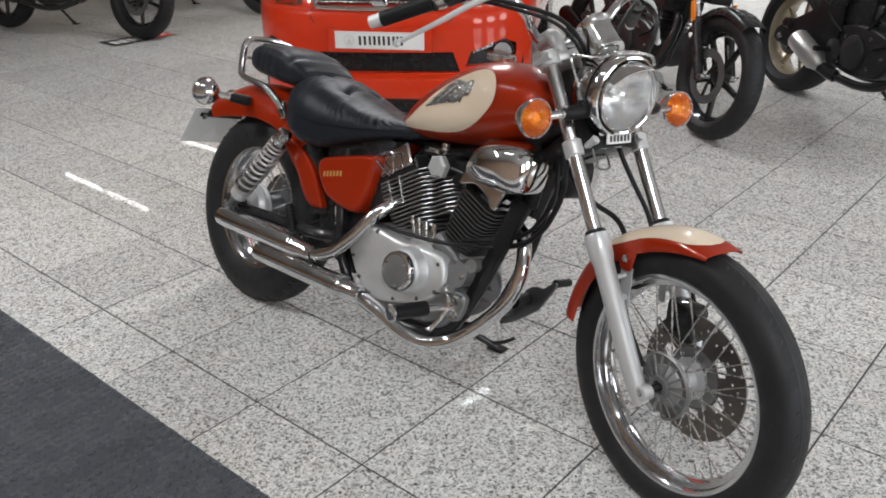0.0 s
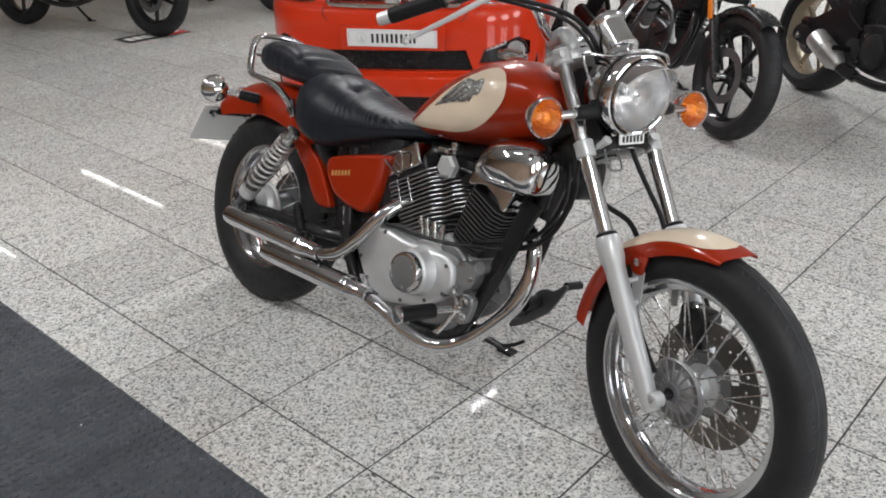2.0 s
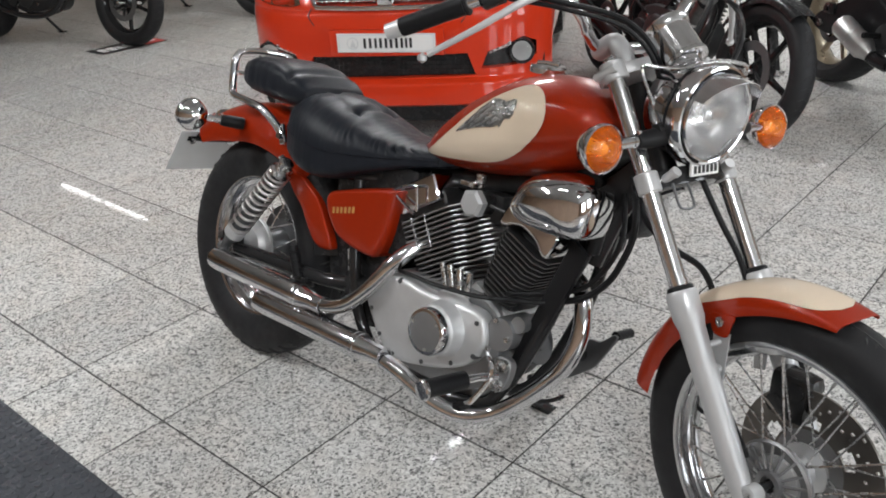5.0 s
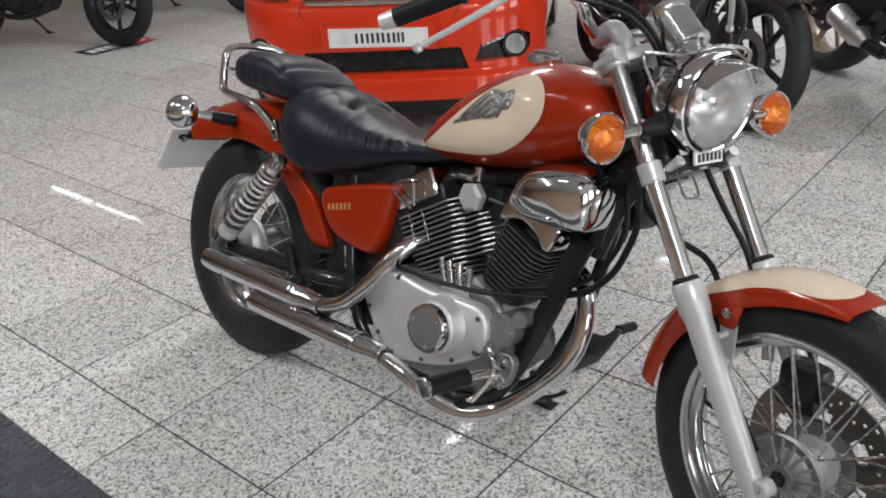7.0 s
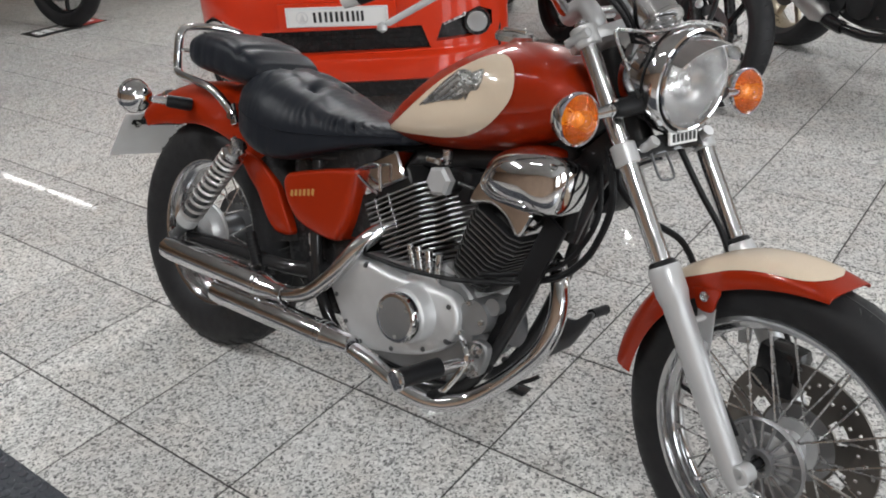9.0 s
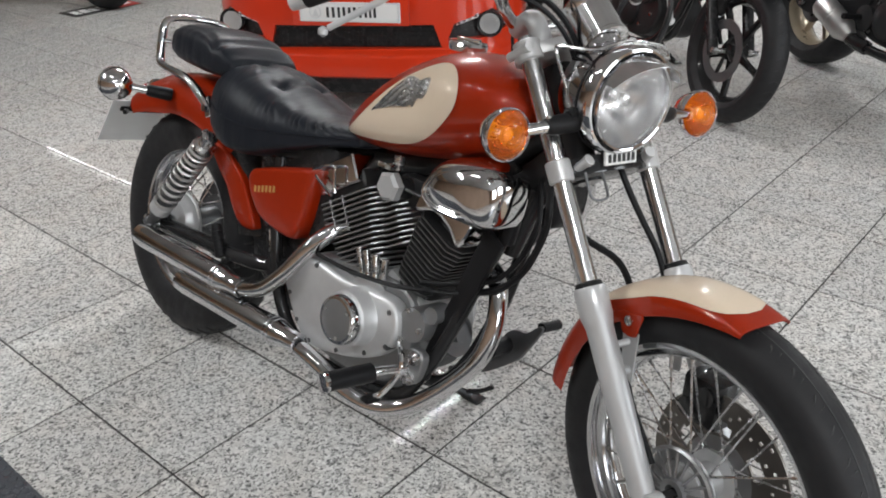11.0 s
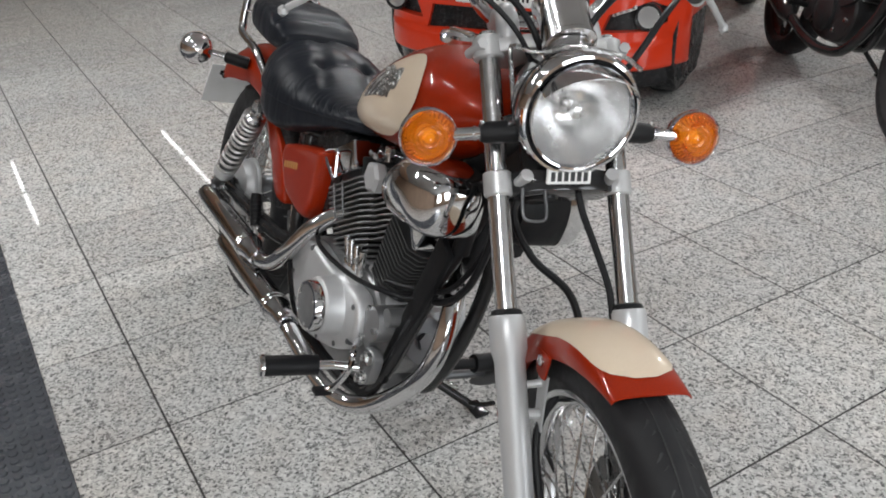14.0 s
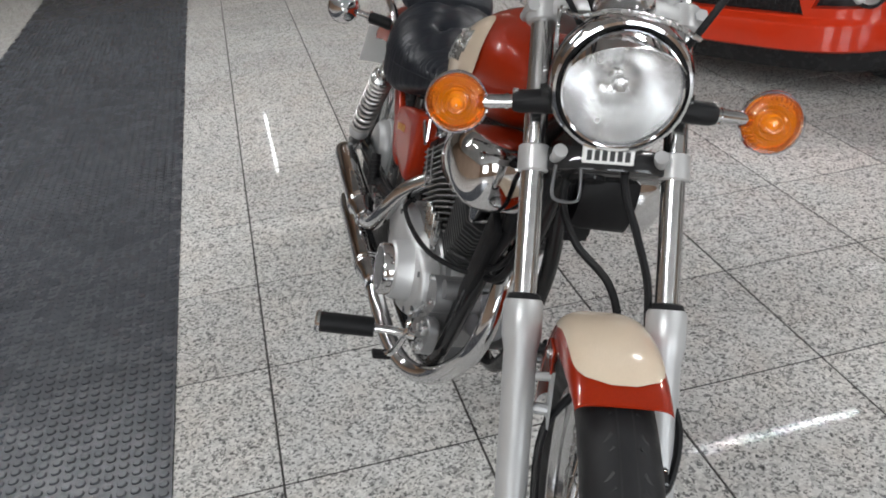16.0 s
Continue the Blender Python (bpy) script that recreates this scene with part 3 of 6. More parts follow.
for i in range(6):
    steered("badge_mark", move(box(0.0036, -0.0250 + i * 0.0100, 0, 0.001, 0.0065, 0.0135), Matrix.Translation(fk(0.036, -0.004, -0.002)) @ Matrix.Rotation(radians(-8), 4, "Y")), INK, badge)
# steering stem and head tube
part("head_tube", joined(rod(HEAD + AHEAD * -0.045 + DOWN * -0.19, HEAD + AHEAD * -0.045 + DOWN * 0.02, 0.027, 20)), BLACK_FRAME, bike)

# front fender: a trough over the tyre with flared tip
def fender(centre, a0, a1, r_mid, half, depth, steps, tip=0.0, tip_at=0.8, thick=0.0022, narrow=0.0, lift=0.0, spread=0.0, duck=0.0):
    """A mudguard about an axle: from angle a0 to a1 (degrees, 0 ahead, 90 up), half wide, walls that deep."""
    n = 14
    outer, inner = [], []
    for k in range(steps + 1):
        t = k / steps
        a = radians(a0 + (a1 - a0) * t)
        flare = tip * max(0.0, (t - tip_at) / (1 - tip_at)) ** 2
        back = max(0.0, (0.34 - t) / 0.34)
        flare += duck * 0.016 * back ** 2
        hw = half * (1 - narrow * max(0, (0.25 - t) / 0.25)) * (1 + spread * max(0.0, (t - 0.72) / 0.28) ** 2)
        ro, ri = [], []
        for i in range(n + 1):
            s = -1 + 2 * i / n
            y = hw * math.copysign(min(1, abs(math.sin(s * 1.5708)) ** 0.8), s)
            drop = depth * (abs(s) ** 2.6) * (1 - lift * max(0.0, (t - 0.5) / 0.5) ** 2) * (1 - 0.34 * duck * back ** 1.5)
            for lst, o in ((ro, 0), (ri, -thick)):
                r = r_mid - drop + flare + o
                lst.append((centre[0] + r * math.cos(a), y * (1 + o * 4 if abs(s) > 0.6 else 1), centre[2] + r * math.sin(a)))
        outer.append(ro)
        inner.append(ri[::-1])
    return rings([o + i for o, i in zip(outer, inner)], True, True)


FA = (1.483, 0, 0.300)
front_fender = steered("front_fender", fender(FA, 172, 79, 0.341, 0.058, 0.052, 40, -0.014, 0.6, lift=0.8, spread=-0.10), RED, bike, "copper-red front mudguard with a cream top panel")
# cream panel on the front mudguard
def panel_on_fender():
    rows, steps, n = [], 26, 12
    for k in range(steps + 1):
        t = k / steps
        a = radians(139 - 55.5 * t)
        wide = 0.74 * (math.sin(math.pi * min(1, 0.06 + t * 1.02)) ** 0.42 if t < 0.5 else (0.98 - 0.10 * (t - 0.5)) * max(0.03, 1 - max(0, (t - 0.80) / 0.20) ** 3) ** 0.5)
        row = []
        for i in range(n + 1):
            s = (-1 + 2 * i / n) * wide
            y = 0.0585 * (1 - 0.10 * max(0.0, ((172 - (139 - 55.5 * t)) / 93 - 0.72) / 0.28) ** 2) * math.copysign(min(1, abs(math.sin(s * 1.5708)) ** 0.8), s)
            u = (172 - (139 - 55.5 * t)) / 93
            r = 0.341 - 0.052 * abs(s) ** 2.6 * (1 - 0.8 * max(0.0, (u - 0.5) / 0.5) ** 2) - 0.014 * max(0.0, (u - 0.6) / 0.4) ** 2 + 0.0016
            row.append((1.483 + r * math.cos(a), y, 0.300 + r * math.sin(a)))
        rows.append(row)
    return rings(rows, False, False)


steered("cream_panel", panel_on_fender(), CREAM, front_fender, "cream painted top panel")
for s in (-1, 1):
    steered("tab", slab(soft_outline([(1.318, 0.556), (1.345, 0.562), (1.369, 0.566), (1.364, 0.542), (1.358, 0.524), (1.332, 0.522), (1.322, 0.540)], 3), "y", s * 0.0570, s * 0.0605, 0.001, 1), RED, front_fender)
    steered("tab_bolt", move(lathe([(0.0085, 0.0), (0.0085, 0.003), (0.005, 0.0045), (0.0045, 0.002)], 14), Matrix.Translation((1.342, s * 0.0605, 0.548)) @ Matrix.Rotation(radians(90 if s < 0 else -90), 4, "X")), STEEL, front_fender)
    steered("stay", joined(slab([(1.327, 0.528), (1.362, 0.530), (1.361, 0.436), (1.338, 0.430)], "y", s * 0.0530, s * 0.0565, 0.0005, 1),
                           rod((1.350, s * 0.054, 0.462), (1.345, s * 0.092, 0.462), 0.008, 10), rod((1.342, s * 0.054, 0.510), (1.330, s * 0.092, 0.500), 0.006, 10)), ALLOY_PAINT, front_fender, "steel mudguard stay and bolt")

# brake caliper and hose on the left fork leg
steered("caliper", joined(box(1.425, 0.058, 0.418, 0.075, 0.05, 0.085, 0.012), rod((1.405, 0.03, 0.40), (1.405, 0.09, 0.40), 0.017, 14), rod((1.440, 0.03, 0.435), (1.440, 0.09, 0.435), 0.017, 14)), BLACK_PAINT, bike, "black brake caliper")
steered("brake_hose", tube([fk(-0.01, 0.028, -0.06), (1.203, 0.026, 0.731), (1.229, 0.047, 0.673), (1.262, 0.066, 0.615), (1.305, 0.074, 0.545), (1.372, 0.112, 0.470), (1.420, 0.100, 0.405), (1.425, 0.072, 0.418)], 0.0056, 8), BLACK_RUBBER, bike)
steered("speedometer_cable", tube([fk(-0.03, 0.0, -0.05), (1.120, -0.045, 0.690), (1.170, -0.028, 0.630), (1.216, 0.022, 0.588), (1.245, 0.040, 0.535), (1.290, 0.030, 0.50), (1.352, -0.055, 0.44), (1.44, -0.068, 0.34)], 0.0062, 8), BLACK_RUBBER, bike)

# headlight
LAMP = Matrix.Translation((1.205, 0.0, 0.868)) @ Matrix.Rotation(radians(90 + 4), 4, "Y")   # its z looks ahead
headlight = steered("headlight", move(lathe([(0.012, -0.112), (0.035, -0.108), (0.060, -0.095), (0.077, -0.072), (0.0855, -0.042), (0.0880, -0.012), (0.0880, -0.002), (0.0845, -0.002), (0.082, -0.03), (0.07, -0.07)], 48, False), LAMP), CHROME, bike, "round chrome headlight shell")
steered("rim", move(hoop([(0.0808, 0.016), (0.0828, 0.0200), (0.0865, 0.0190), (0.0900, 0.013), (0.0920, 0.003), (0.0910, -0.007), (0.0875, -0.007), (0.0808, 0.004)], 56), LAMP), CHROME, headlight)
steered("inner_rim", move(hoop([(0.0728, 0.018), (0.0742, 0.0245), (0.0765, 0.0255), (0.0782, 0.021), (0.0782, 0.010), (0.0732, 0.010)], 56), LAMP), CHROME, headlight)
steered("gasket", move(hoop([(0.0778, 0.006), (0.0778, 0.0145), (0.0812, 0.0145), (0.0812, 0.006)], 56), LAMP), BLACK_RUBBER, headlight)
steered("rubber_ring", move(hoop([(0.0893, -0.009), (0.0915, -0.009), (0.0915, -0.013), (0.0893, -0.013)], 48), LAMP), BLACK_RUBBER, headlight)
steered("reflector", move(lathe([(0.008 + 0.0665 * k / 20, -0.048 + 0.060 * (k / 20) ** 2) for k in range(21)], 64, False), LAMP), SILVERED, headlight, "silvered reflector bowl")
steered("bulb", move(lathe([(0.008, -0.045), (0.009, -0.02), (0.011, -0.012), (0.009, -0.006), (0.003, -0.004)], 16), LAMP), STEEL, headlight)


def fluted_lens():
    """Domed lens with vertical flutes pressed in it."""
    bm = bmesh.new()
    n, m2 = 56, 14
    rows = []
    for k in range(m2 + 1):
        r = 0.0740 * k / m2
        row = []
        for i in range(n if k else 1):
            a = 2 * math.pi * i / n
            x, y = r * math.cos(a), r * math.sin(a)
            row.append(bm.verts.new((x, y, 0.016 + 0.014 * (1 - (r / 0.0740) ** 2))))
        rows.append(row)
    for i in range(n):
        bm.faces.new((rows[0][0], rows[1][i], rows[1][(i + 1) % n]))
    for k in range(1, m2):
        for i in range(n):
            j = (i + 1) % n
            bm.faces.new((rows[k][i], rows[k + 1][i], rows[k + 1][j], rows[k][j]))
    return bm


def flute_glass():
    m = FLUTED
    co = node(m, "TexCoord")
    w = node(m, "TexWave", Scale=62.0, Distortion=0.0)
    w.bands_direction = "Y"
    link(m, co.outputs["Object"], w.inputs["Vector"])
    w2 = node(m, "TexNoise", Scale=26.0, Detail=1.0)
    link(m, co.outputs["Object"], w2.inputs["Vector"])
    h = mixed(m, 0.35, w.outputs[0], w2.outputs[0])
    b = node(m, "Bump", Strength=0.32, Distance=0.0012)
    link(m, h, b.inputs["Height"])
    link(m, b.outputs[0], bsdf(m).inputs["Normal"])


flute_glass()
lens = steered("lens", move(fluted_lens(), LAMP), FLUTED, headlight, "fluted glass headlight lens")
lens.visible_shadow = False


def peak():
    """A slim visor curving out over the top of the lens."""
    rows = []
    for o in (0.0, 0.0014):
        for k in (range(6) if o == 0 else range(5, -1, -1)):
            t = k / 5
            rows.append([(-0.0775 * math.sin(a) * (1 - 0.11 * t * math.sin(a)) - o, 0.0775 * math.cos(a), 0.018 + 0.052 * t * math.sin(a) ** 0.8) for a in (radians(28 + 124 * i / 24) for i in range(25))])
    return move(rings(rows + [rows[0]], False, False), LAMP)


steered("peak", peak(), CHROME, headlight, "short chrome headlight peak")
for s in (-1, 1):
    steered("lamp_bracket", rod((1.185, s * 0.080, 0.850), (1.185, s * 0.097, 0.846), 0.011, 12), BLACK_PAINT, headlight)


def ribbed_lens():
    """Shallow amber dome with pressed rings in the middle and short ribs round its edge."""
    bm = lathe([(0.0384, 0.003), (0.0380, 0.0085), (0.0365, 0.0115), (0.0335, 0.0142), (0.030, 0.0162), (0.0275, 0.0174), (0.0262, 0.0168), (0.0215, 0.0186), (0.0200, 0.0200), (0.0185, 0.0193), (0.013, 0.0206), (0.0115, 0.0218), (0.010, 0.0212), (0.005, 0.0218), (0.001, 0.0220)], 96, False)
    for v in bm.verts:
        r, a = math.hypot(v.co.x, v.co.y), math.atan2(v.co.y, v.co.x)
        if 0.029 < r < 0.0375:
            v.co.z += 0.0007 * math.cos(32 * a)
    return bm


def indicator(s, root, at, face, put, front):
    """A round amber lamp: chrome shell, lens, chrome stalk and black rubber root."""
    root, at = Vector(root), Vector(at)
    shell = put("indicator", move(lathe([(0.006, -0.040), (0.021, -0.036), (0.033, -0.024), (0.039, -0.008), (0.041, 0.0), (0.041, 0.006), (0.0382, 0.007)], 36, False), along(at, at + Vector(face))), CHROME, bike,
                "round indicator with chrome shell")
    glass = put("lens", move(ribbed_lens(), along(at, at + Vector(face))), AMBER, shell, "ribbed amber plastic lens")
    glass.visible_shadow = False
    put("bezel", move(hoop([(0.0376, 0.003), (0.0384, 0.0095), (0.0402, 0.0108), (0.0424, 0.0085), (0.0428, 0.003), (0.0415, -0.002)], 40), along(at, at + Vector(face))), CHROME, shell)
    put("bulb", move(lathe([(0.008, -0.030), (0.008, -0.012), (0.010, -0.004), (0.007, 0.004), (0.002, 0.006)], 16), along(at, at + Vector(face))), PAPER_WHITE, shell)
    d = (at - root)
    put("stalk", joined(rod(root + d * 0.42, at - d.normalized() * 0.028, 0.0095, 16), rod(root + d * 0.50, root + d * 0.53, 0.0110, 16)), CHROME, shell)
    put("rubber_mount", tube([root, root + d * 0.06, root + d * 0.40, root + d * 0.46], [0.015, 0.0165, 0.0155, 0.0125], 16, smooth=False), BLACK_RUBBER, shell)
    put("mount_bolt", rod(root + d * 0.44 + Vector((0, 0, 0.005)), root + d * 0.44 + Vector((0, 0, 0.017)), 0.004, 8), STEEL, shell)


for s in (-1, 1):
    indicator(s, (1.186, s * 0.070, 0.836), (1.173, s * 0.207, 0.823), (1, -0.07 if s > 0 else 0.0, 0.12 if s > 0 else 0.04), steered, True)
    indicator(s, (-0.045, s * 0.088, 0.628), (-0.098, s * 0.212, 0.640), (-1, 0, 0), part, False)

# speedometer
SP = along((1.152, 0.0, 0.946), (1.079, 0.0, 1.008))
speedo = steered("speedometer", move(lathe([(0.012, -0.006), (0.033, 0.0), (0.040, 0.006), (0.040, 0.012), (0.0375, 0.015), (0.0385, 0.070), (0.0425, 0.076), (0.043, 0.086), (0.039, 0.090), (0.037, 0.086)], 44), SP), HARD_CHROME, bike, "chrome speedometer can")
steered("dial", move(lathe([(0.0365, 0.0865), (0.001, 0.0872)], 32), SP), INK, speedo)
steered("dial_glass", move(lathe([(0.0372, 0.088), (0.02, 0.0895), (0.001, 0.09)], 32), SP), GLASS, speedo)

# handlebar
bar_r = [(0.990, 0.0, 0.956), (0.990, -0.045, 0.956), (0.993, -0.075, 0.963), (0.999, -0.100, 0.985), (1.001, -0.124, 1.020), (0.990, -0.170, 1.056), (0.960, -0.235, 1.062), (0.905, -0.300, 1.036), (0.795, -0.388, 0.984)]
handlebar = steered("handlebar", joined(tube(bar_r, 0.0111, 14), tube([(x, -y, z) for x, y, z in bar_r], 0.0111, 14)), CHROME, bike, "chrome pullback handlebar")
for s in (-1, 1):
    steered("riser", tube([(1.068, s * 0.066, 0.925), (1.058, s * 0.066, 0.952), (1.030, s * 0.064, 0.973), (0.995, s * 0.062, 0.957), (0.984, s * 0.061, 0.950)], [0.0175, 0.018, 0.0175, 0.0185, 0.017], 16), ALLOY_PAINT, handlebar)
    grip = steered("grip", joined(rod((0.905, s * 0.300, 1.036), (0.806, s * 0.379, 0.989), 0.0175, 18), move(lathe([(0.014, 0), (0.020, 0.002), (0.020, 0.006), (0.017, 0.008)], 18), along((0.905, s * 0.300, 1.036), (0.80, s * 0.384, 0.986)))), BLACK_RUBBER, handlebar, "black rubber grip")
    steered("bar_end", tube([(0.808, s * 0.377, 0.990), (0.800, s * 0.384, 0.986), (0.784, s * 0.397, 0.979)], [0.0175, 0.0155, 0.0145], 16, smooth=False), ALLOY, grip)
    steered("lever", joined(tube([(1.020, s * 0.215, 1.062), (1.000, s * 0.262, 1.040), (0.960, s * 0.320, 0.998), (0.908, s * 0.384, 0.952)], [0.0075, 0.0068, 0.006, 0.0055], 10), move(lathe([(0.002, -0.009), (0.0085, -0.004), (0.0085, 0.004), (0.002, 0.009)], 14), Matrix.Translation((0.902, s * 0.391, 0.946)))), ALLOY_PAINT, handlebar, "polished alloy lever with ball end")
    steered("switch_pod", move(lathe([(0.013, -0.022), (0.021, -0.020), (0.022, 0.016), (0.016, 0.022)], 18), along((0.935, s * 0.272, 1.052), (0.905, s * 0.300, 1.036))), BLACK_PLASTIC, handlebar)
steered("master_cylinder", box(1.0, -0.215, 1.075, 0.045, 0.06, 0.03, 0.006), BLACK_PLASTIC, handlebar)
for i, line in enumerate([[(0.955, -0.25, 1.056), (1.02, -0.19, 1.045), (1.085, -0.09, 1.015), (1.115, -0.035, 0.945), (1.105, -0.01, 0.85), (1.08, 0.0, 0.77)],
                          [(0.955, -0.25, 1.047), (1.05, -0.20, 1.035), (1.12, -0.12, 1.005), (1.135, -0.055, 0.93), (1.11, -0.03, 0.82)],
                          [(0.955, 0.25, 1.056), (1.03, 0.18, 1.06), (1.09, 0.09, 1.02), (1.105, 0.03, 0.94), (1.08, 0.02, 0.80)],
                          [(0.975, 0.23, 1.062), (1.06, 0.21, 1.03), (1.14, 0.14, 0.99), (1.15, 0.10, 0.93), (1.12, 0.07, 0.86)]]):
    steered("cable", tube(line, 0.0052 if i != 1 else 0.0042, 8), BLACK_RUBBER, handlebar, "black control cable")
steered("wire_guide", tube([(1.179, -0.082, 0.852), (1.150, -0.082, 0.895), (1.122, -0.080, 0.935), (1.130, -0.078, 0.945), (1.19, -0.06, 0.947), (1.222, -0.02, 0.962), (1.235, 0.04, 0.955), (1.20, 0.09, 0.93)], 0.0034, 8), STEEL, bike, "thin steel cable guide")
steered("wire_guide", tube([fk(0.02, -0.070, 0.012), fk(0.022, -0.073, 0.048), fk(0.022, -0.066, 0.059), fk(0.022, -0.044, 0.060), fk(0.022, -0.037, 0.050), fk(0.02, -0.036, 0.012)], 0.0023, 8), DARK_ALLOY, bike, "thin steel cable guide")

# ---- tank ----
TANK = [(0.572, 0.694, 0.676, 0.026), (0.600, 0.722, 0.668, 0.056), (0.650, 0.768, 0.668, 0.088), (0.720, 0.826, 0.672, 0.113), (0.800, 0.872, 0.682, 0.127), (0.870, 0.897, 0.696, 0.133), (0.940, 0.900, 0.714, 0.132),
        (1.000, 0.886, 0.740, 0.120), (1.045, 0.858, 0.768, 0.092), (1.066, 0.832, 0.796, 0.050)]



def along_tank(x):
    """Top, bottom and half width of the tank at x, eased between stations."""
    for (a, *p), (b, *q) in zip(TANK, TANK[1:]):
        if x <= b:
            t = max(0, (x - a) / (b - a))
            return [u + (v - u) * t for u, v in zip(p, q)]
    return TANK[-1][1:]


def smooth_tank(x):
    v = [along_tank(x + d) for d in (-0.024, -0.012, 0, 0.012, 0.024)]
    return [sum(c) / 5 for c in zip(*v)]


def tank_half(x, z, grow=0.0):
    zt, zb, hw = smooth_tank(x)
    zc, hz = zb + (zt - zb) * 0.46, (zt - zb) / 2 * 1.04
    q = min(1.0, abs((z - zc) / hz))
    return hw * (1 - q ** 2.3) ** (1 / 2.3) + grow


def tank_skin():
    secs = []
    for k in range(44):
        x = 0.574 + (1.064 - 0.574) * k / 43
        zt, zb, hw = smooth_tank(x)
        zc, hz = zb + (zt - zb) * 0.46, (zt - zb) / 2 * 1.04
        ring = []
        for i in range(40):
            a = 2 * math.pi * i / 40
            c, s = math.cos(a), math.sin(a)
            ring.append((x, hw * math.copysign(abs(c) ** (2 / 2.3), c), zc + hz * math.copysign(abs(s) ** (2 / 2.3), s)))
        secs.append(ring)
    return rings(secs)


tank = part("fuel_tank", tank_skin(), RED, bike, "copper-red teardrop fuel tank", 60)


def tank_panel(s):
    """The cream teardrop laid on the tank's side."""
    edge = soft_outline([(0.612, 0.686), (0.655, 0.685), (0.736, 0.692), (0.795, 0.699), (0.856, 0.716), (0.908, 0.748), (0.944, 0.790), (0.947, 0.828), (0.924, 0.858), (0.885, 0.866), (0.830, 0.842), (0.771, 0.802), (0.719, 0.758), (0.662, 0.716)], 6)
    cx, cz = 0.815, 0.765
    rows = []
    for k in range(15):
        q = 1 - k / 14.02
        rows.append([(x, s * tank_half(x, z, 0.0026), z) for x, z in ((cx + (a - cx) * q, cz + (b - cz) * q) for a, b in edge)])
    bm = rings(rows, True, False)
    return bm


CAST_PEWTER = worn(material("cast_pewter", (0.30, 0.295, 0.285), 0.38, 0.9), 160, 0.3, 0.5, 700)


def emblem(s):
    """A cast wing: a ragged block with tapering feathers swept back from it."""
    edge = soft_outline([(0.808, 0.824), (0.830, 0.831), (0.852, 0.828), (0.876, 0.837), (0.881, 0.815), (0.874, 0.799), (0.860, 0.795), (0.851, 0.778), (0.841, 0.796), (0.818, 0.792)], 3)
    cx, cz = 0.846, 0.813
    rows = [[(x, s * tank_half(x, z, lift), z) for x, z in ((cx + (a - cx) * q, cz + (b - cz) * q) for a, b in edge)] for q, lift in ((1.0, 0.001), (0.97, 0.005), (0.7, 0.006), (0.35, 0.0065), (0.05, 0.0065))]
    part("emblem_block", rings(rows, True, False), CAST_PEWTER, tank, "cast metal wing emblem")
    for i in range(8):
        u = i / 7
        tip, root = Vector((0.732 + 0.080 * u, 0, 0.750 + 0.026 * u)), Vector((0.818 + 0.034 * u, 0, 0.823 - 0.030 * u))
        pts = []
        for k in range(5):
            p = root.lerp(tip, k / 4)
            z = p.z - 0.004 * math.sin(math.pi * k / 4)
            pts.append((p.x, s * tank_half(p.x, z, 0.004), z))
        part("emblem_feather", tube(pts, [0.0045, 0.0058, 0.0052, 0.0036, 0.0012], 6, 3), CAST_PEWTER if i % 2 else STEEL, tank)
    for k in range(18):
        x, z = 0.818 + 0.0033 * k, 0.812 + 0.012 * math.sin(2.3 * k) + 0.0003 * k
        b = bmesh.new()
        bmesh.ops.create_icosphere(b, subdivisions=2, radius=0.0036 + 0.0014 * math.sin(k * 1.7))
        part("emblem_boss", move(b, Matrix.Translation((x, s * tank_half(x, z, 0.006), z))), STEEL if k % 3 else CAST_PEWTER, tank)


for s in (-1, 1):
    part("tank_panel", tank_panel(s), CREAM, tank, "cream painted teardrop panel")
    emblem(s)
part("fuel_cap", joined(move(lathe([(0.036, -0.006), (0.037, 0.004), (0.034, 0.009), (0.012, 0.012)], 32), along((0.858, -0.02, 0.897), (0.860, -0.025, 0.94))), move(box(0, 0, 0.012, 0.045, 0.016, 0.008, 0.003), along((0.858, -0.02, 0.897), (0.860, -0.025, 0.94)))), CHROME, tank, "chrome filler cap")

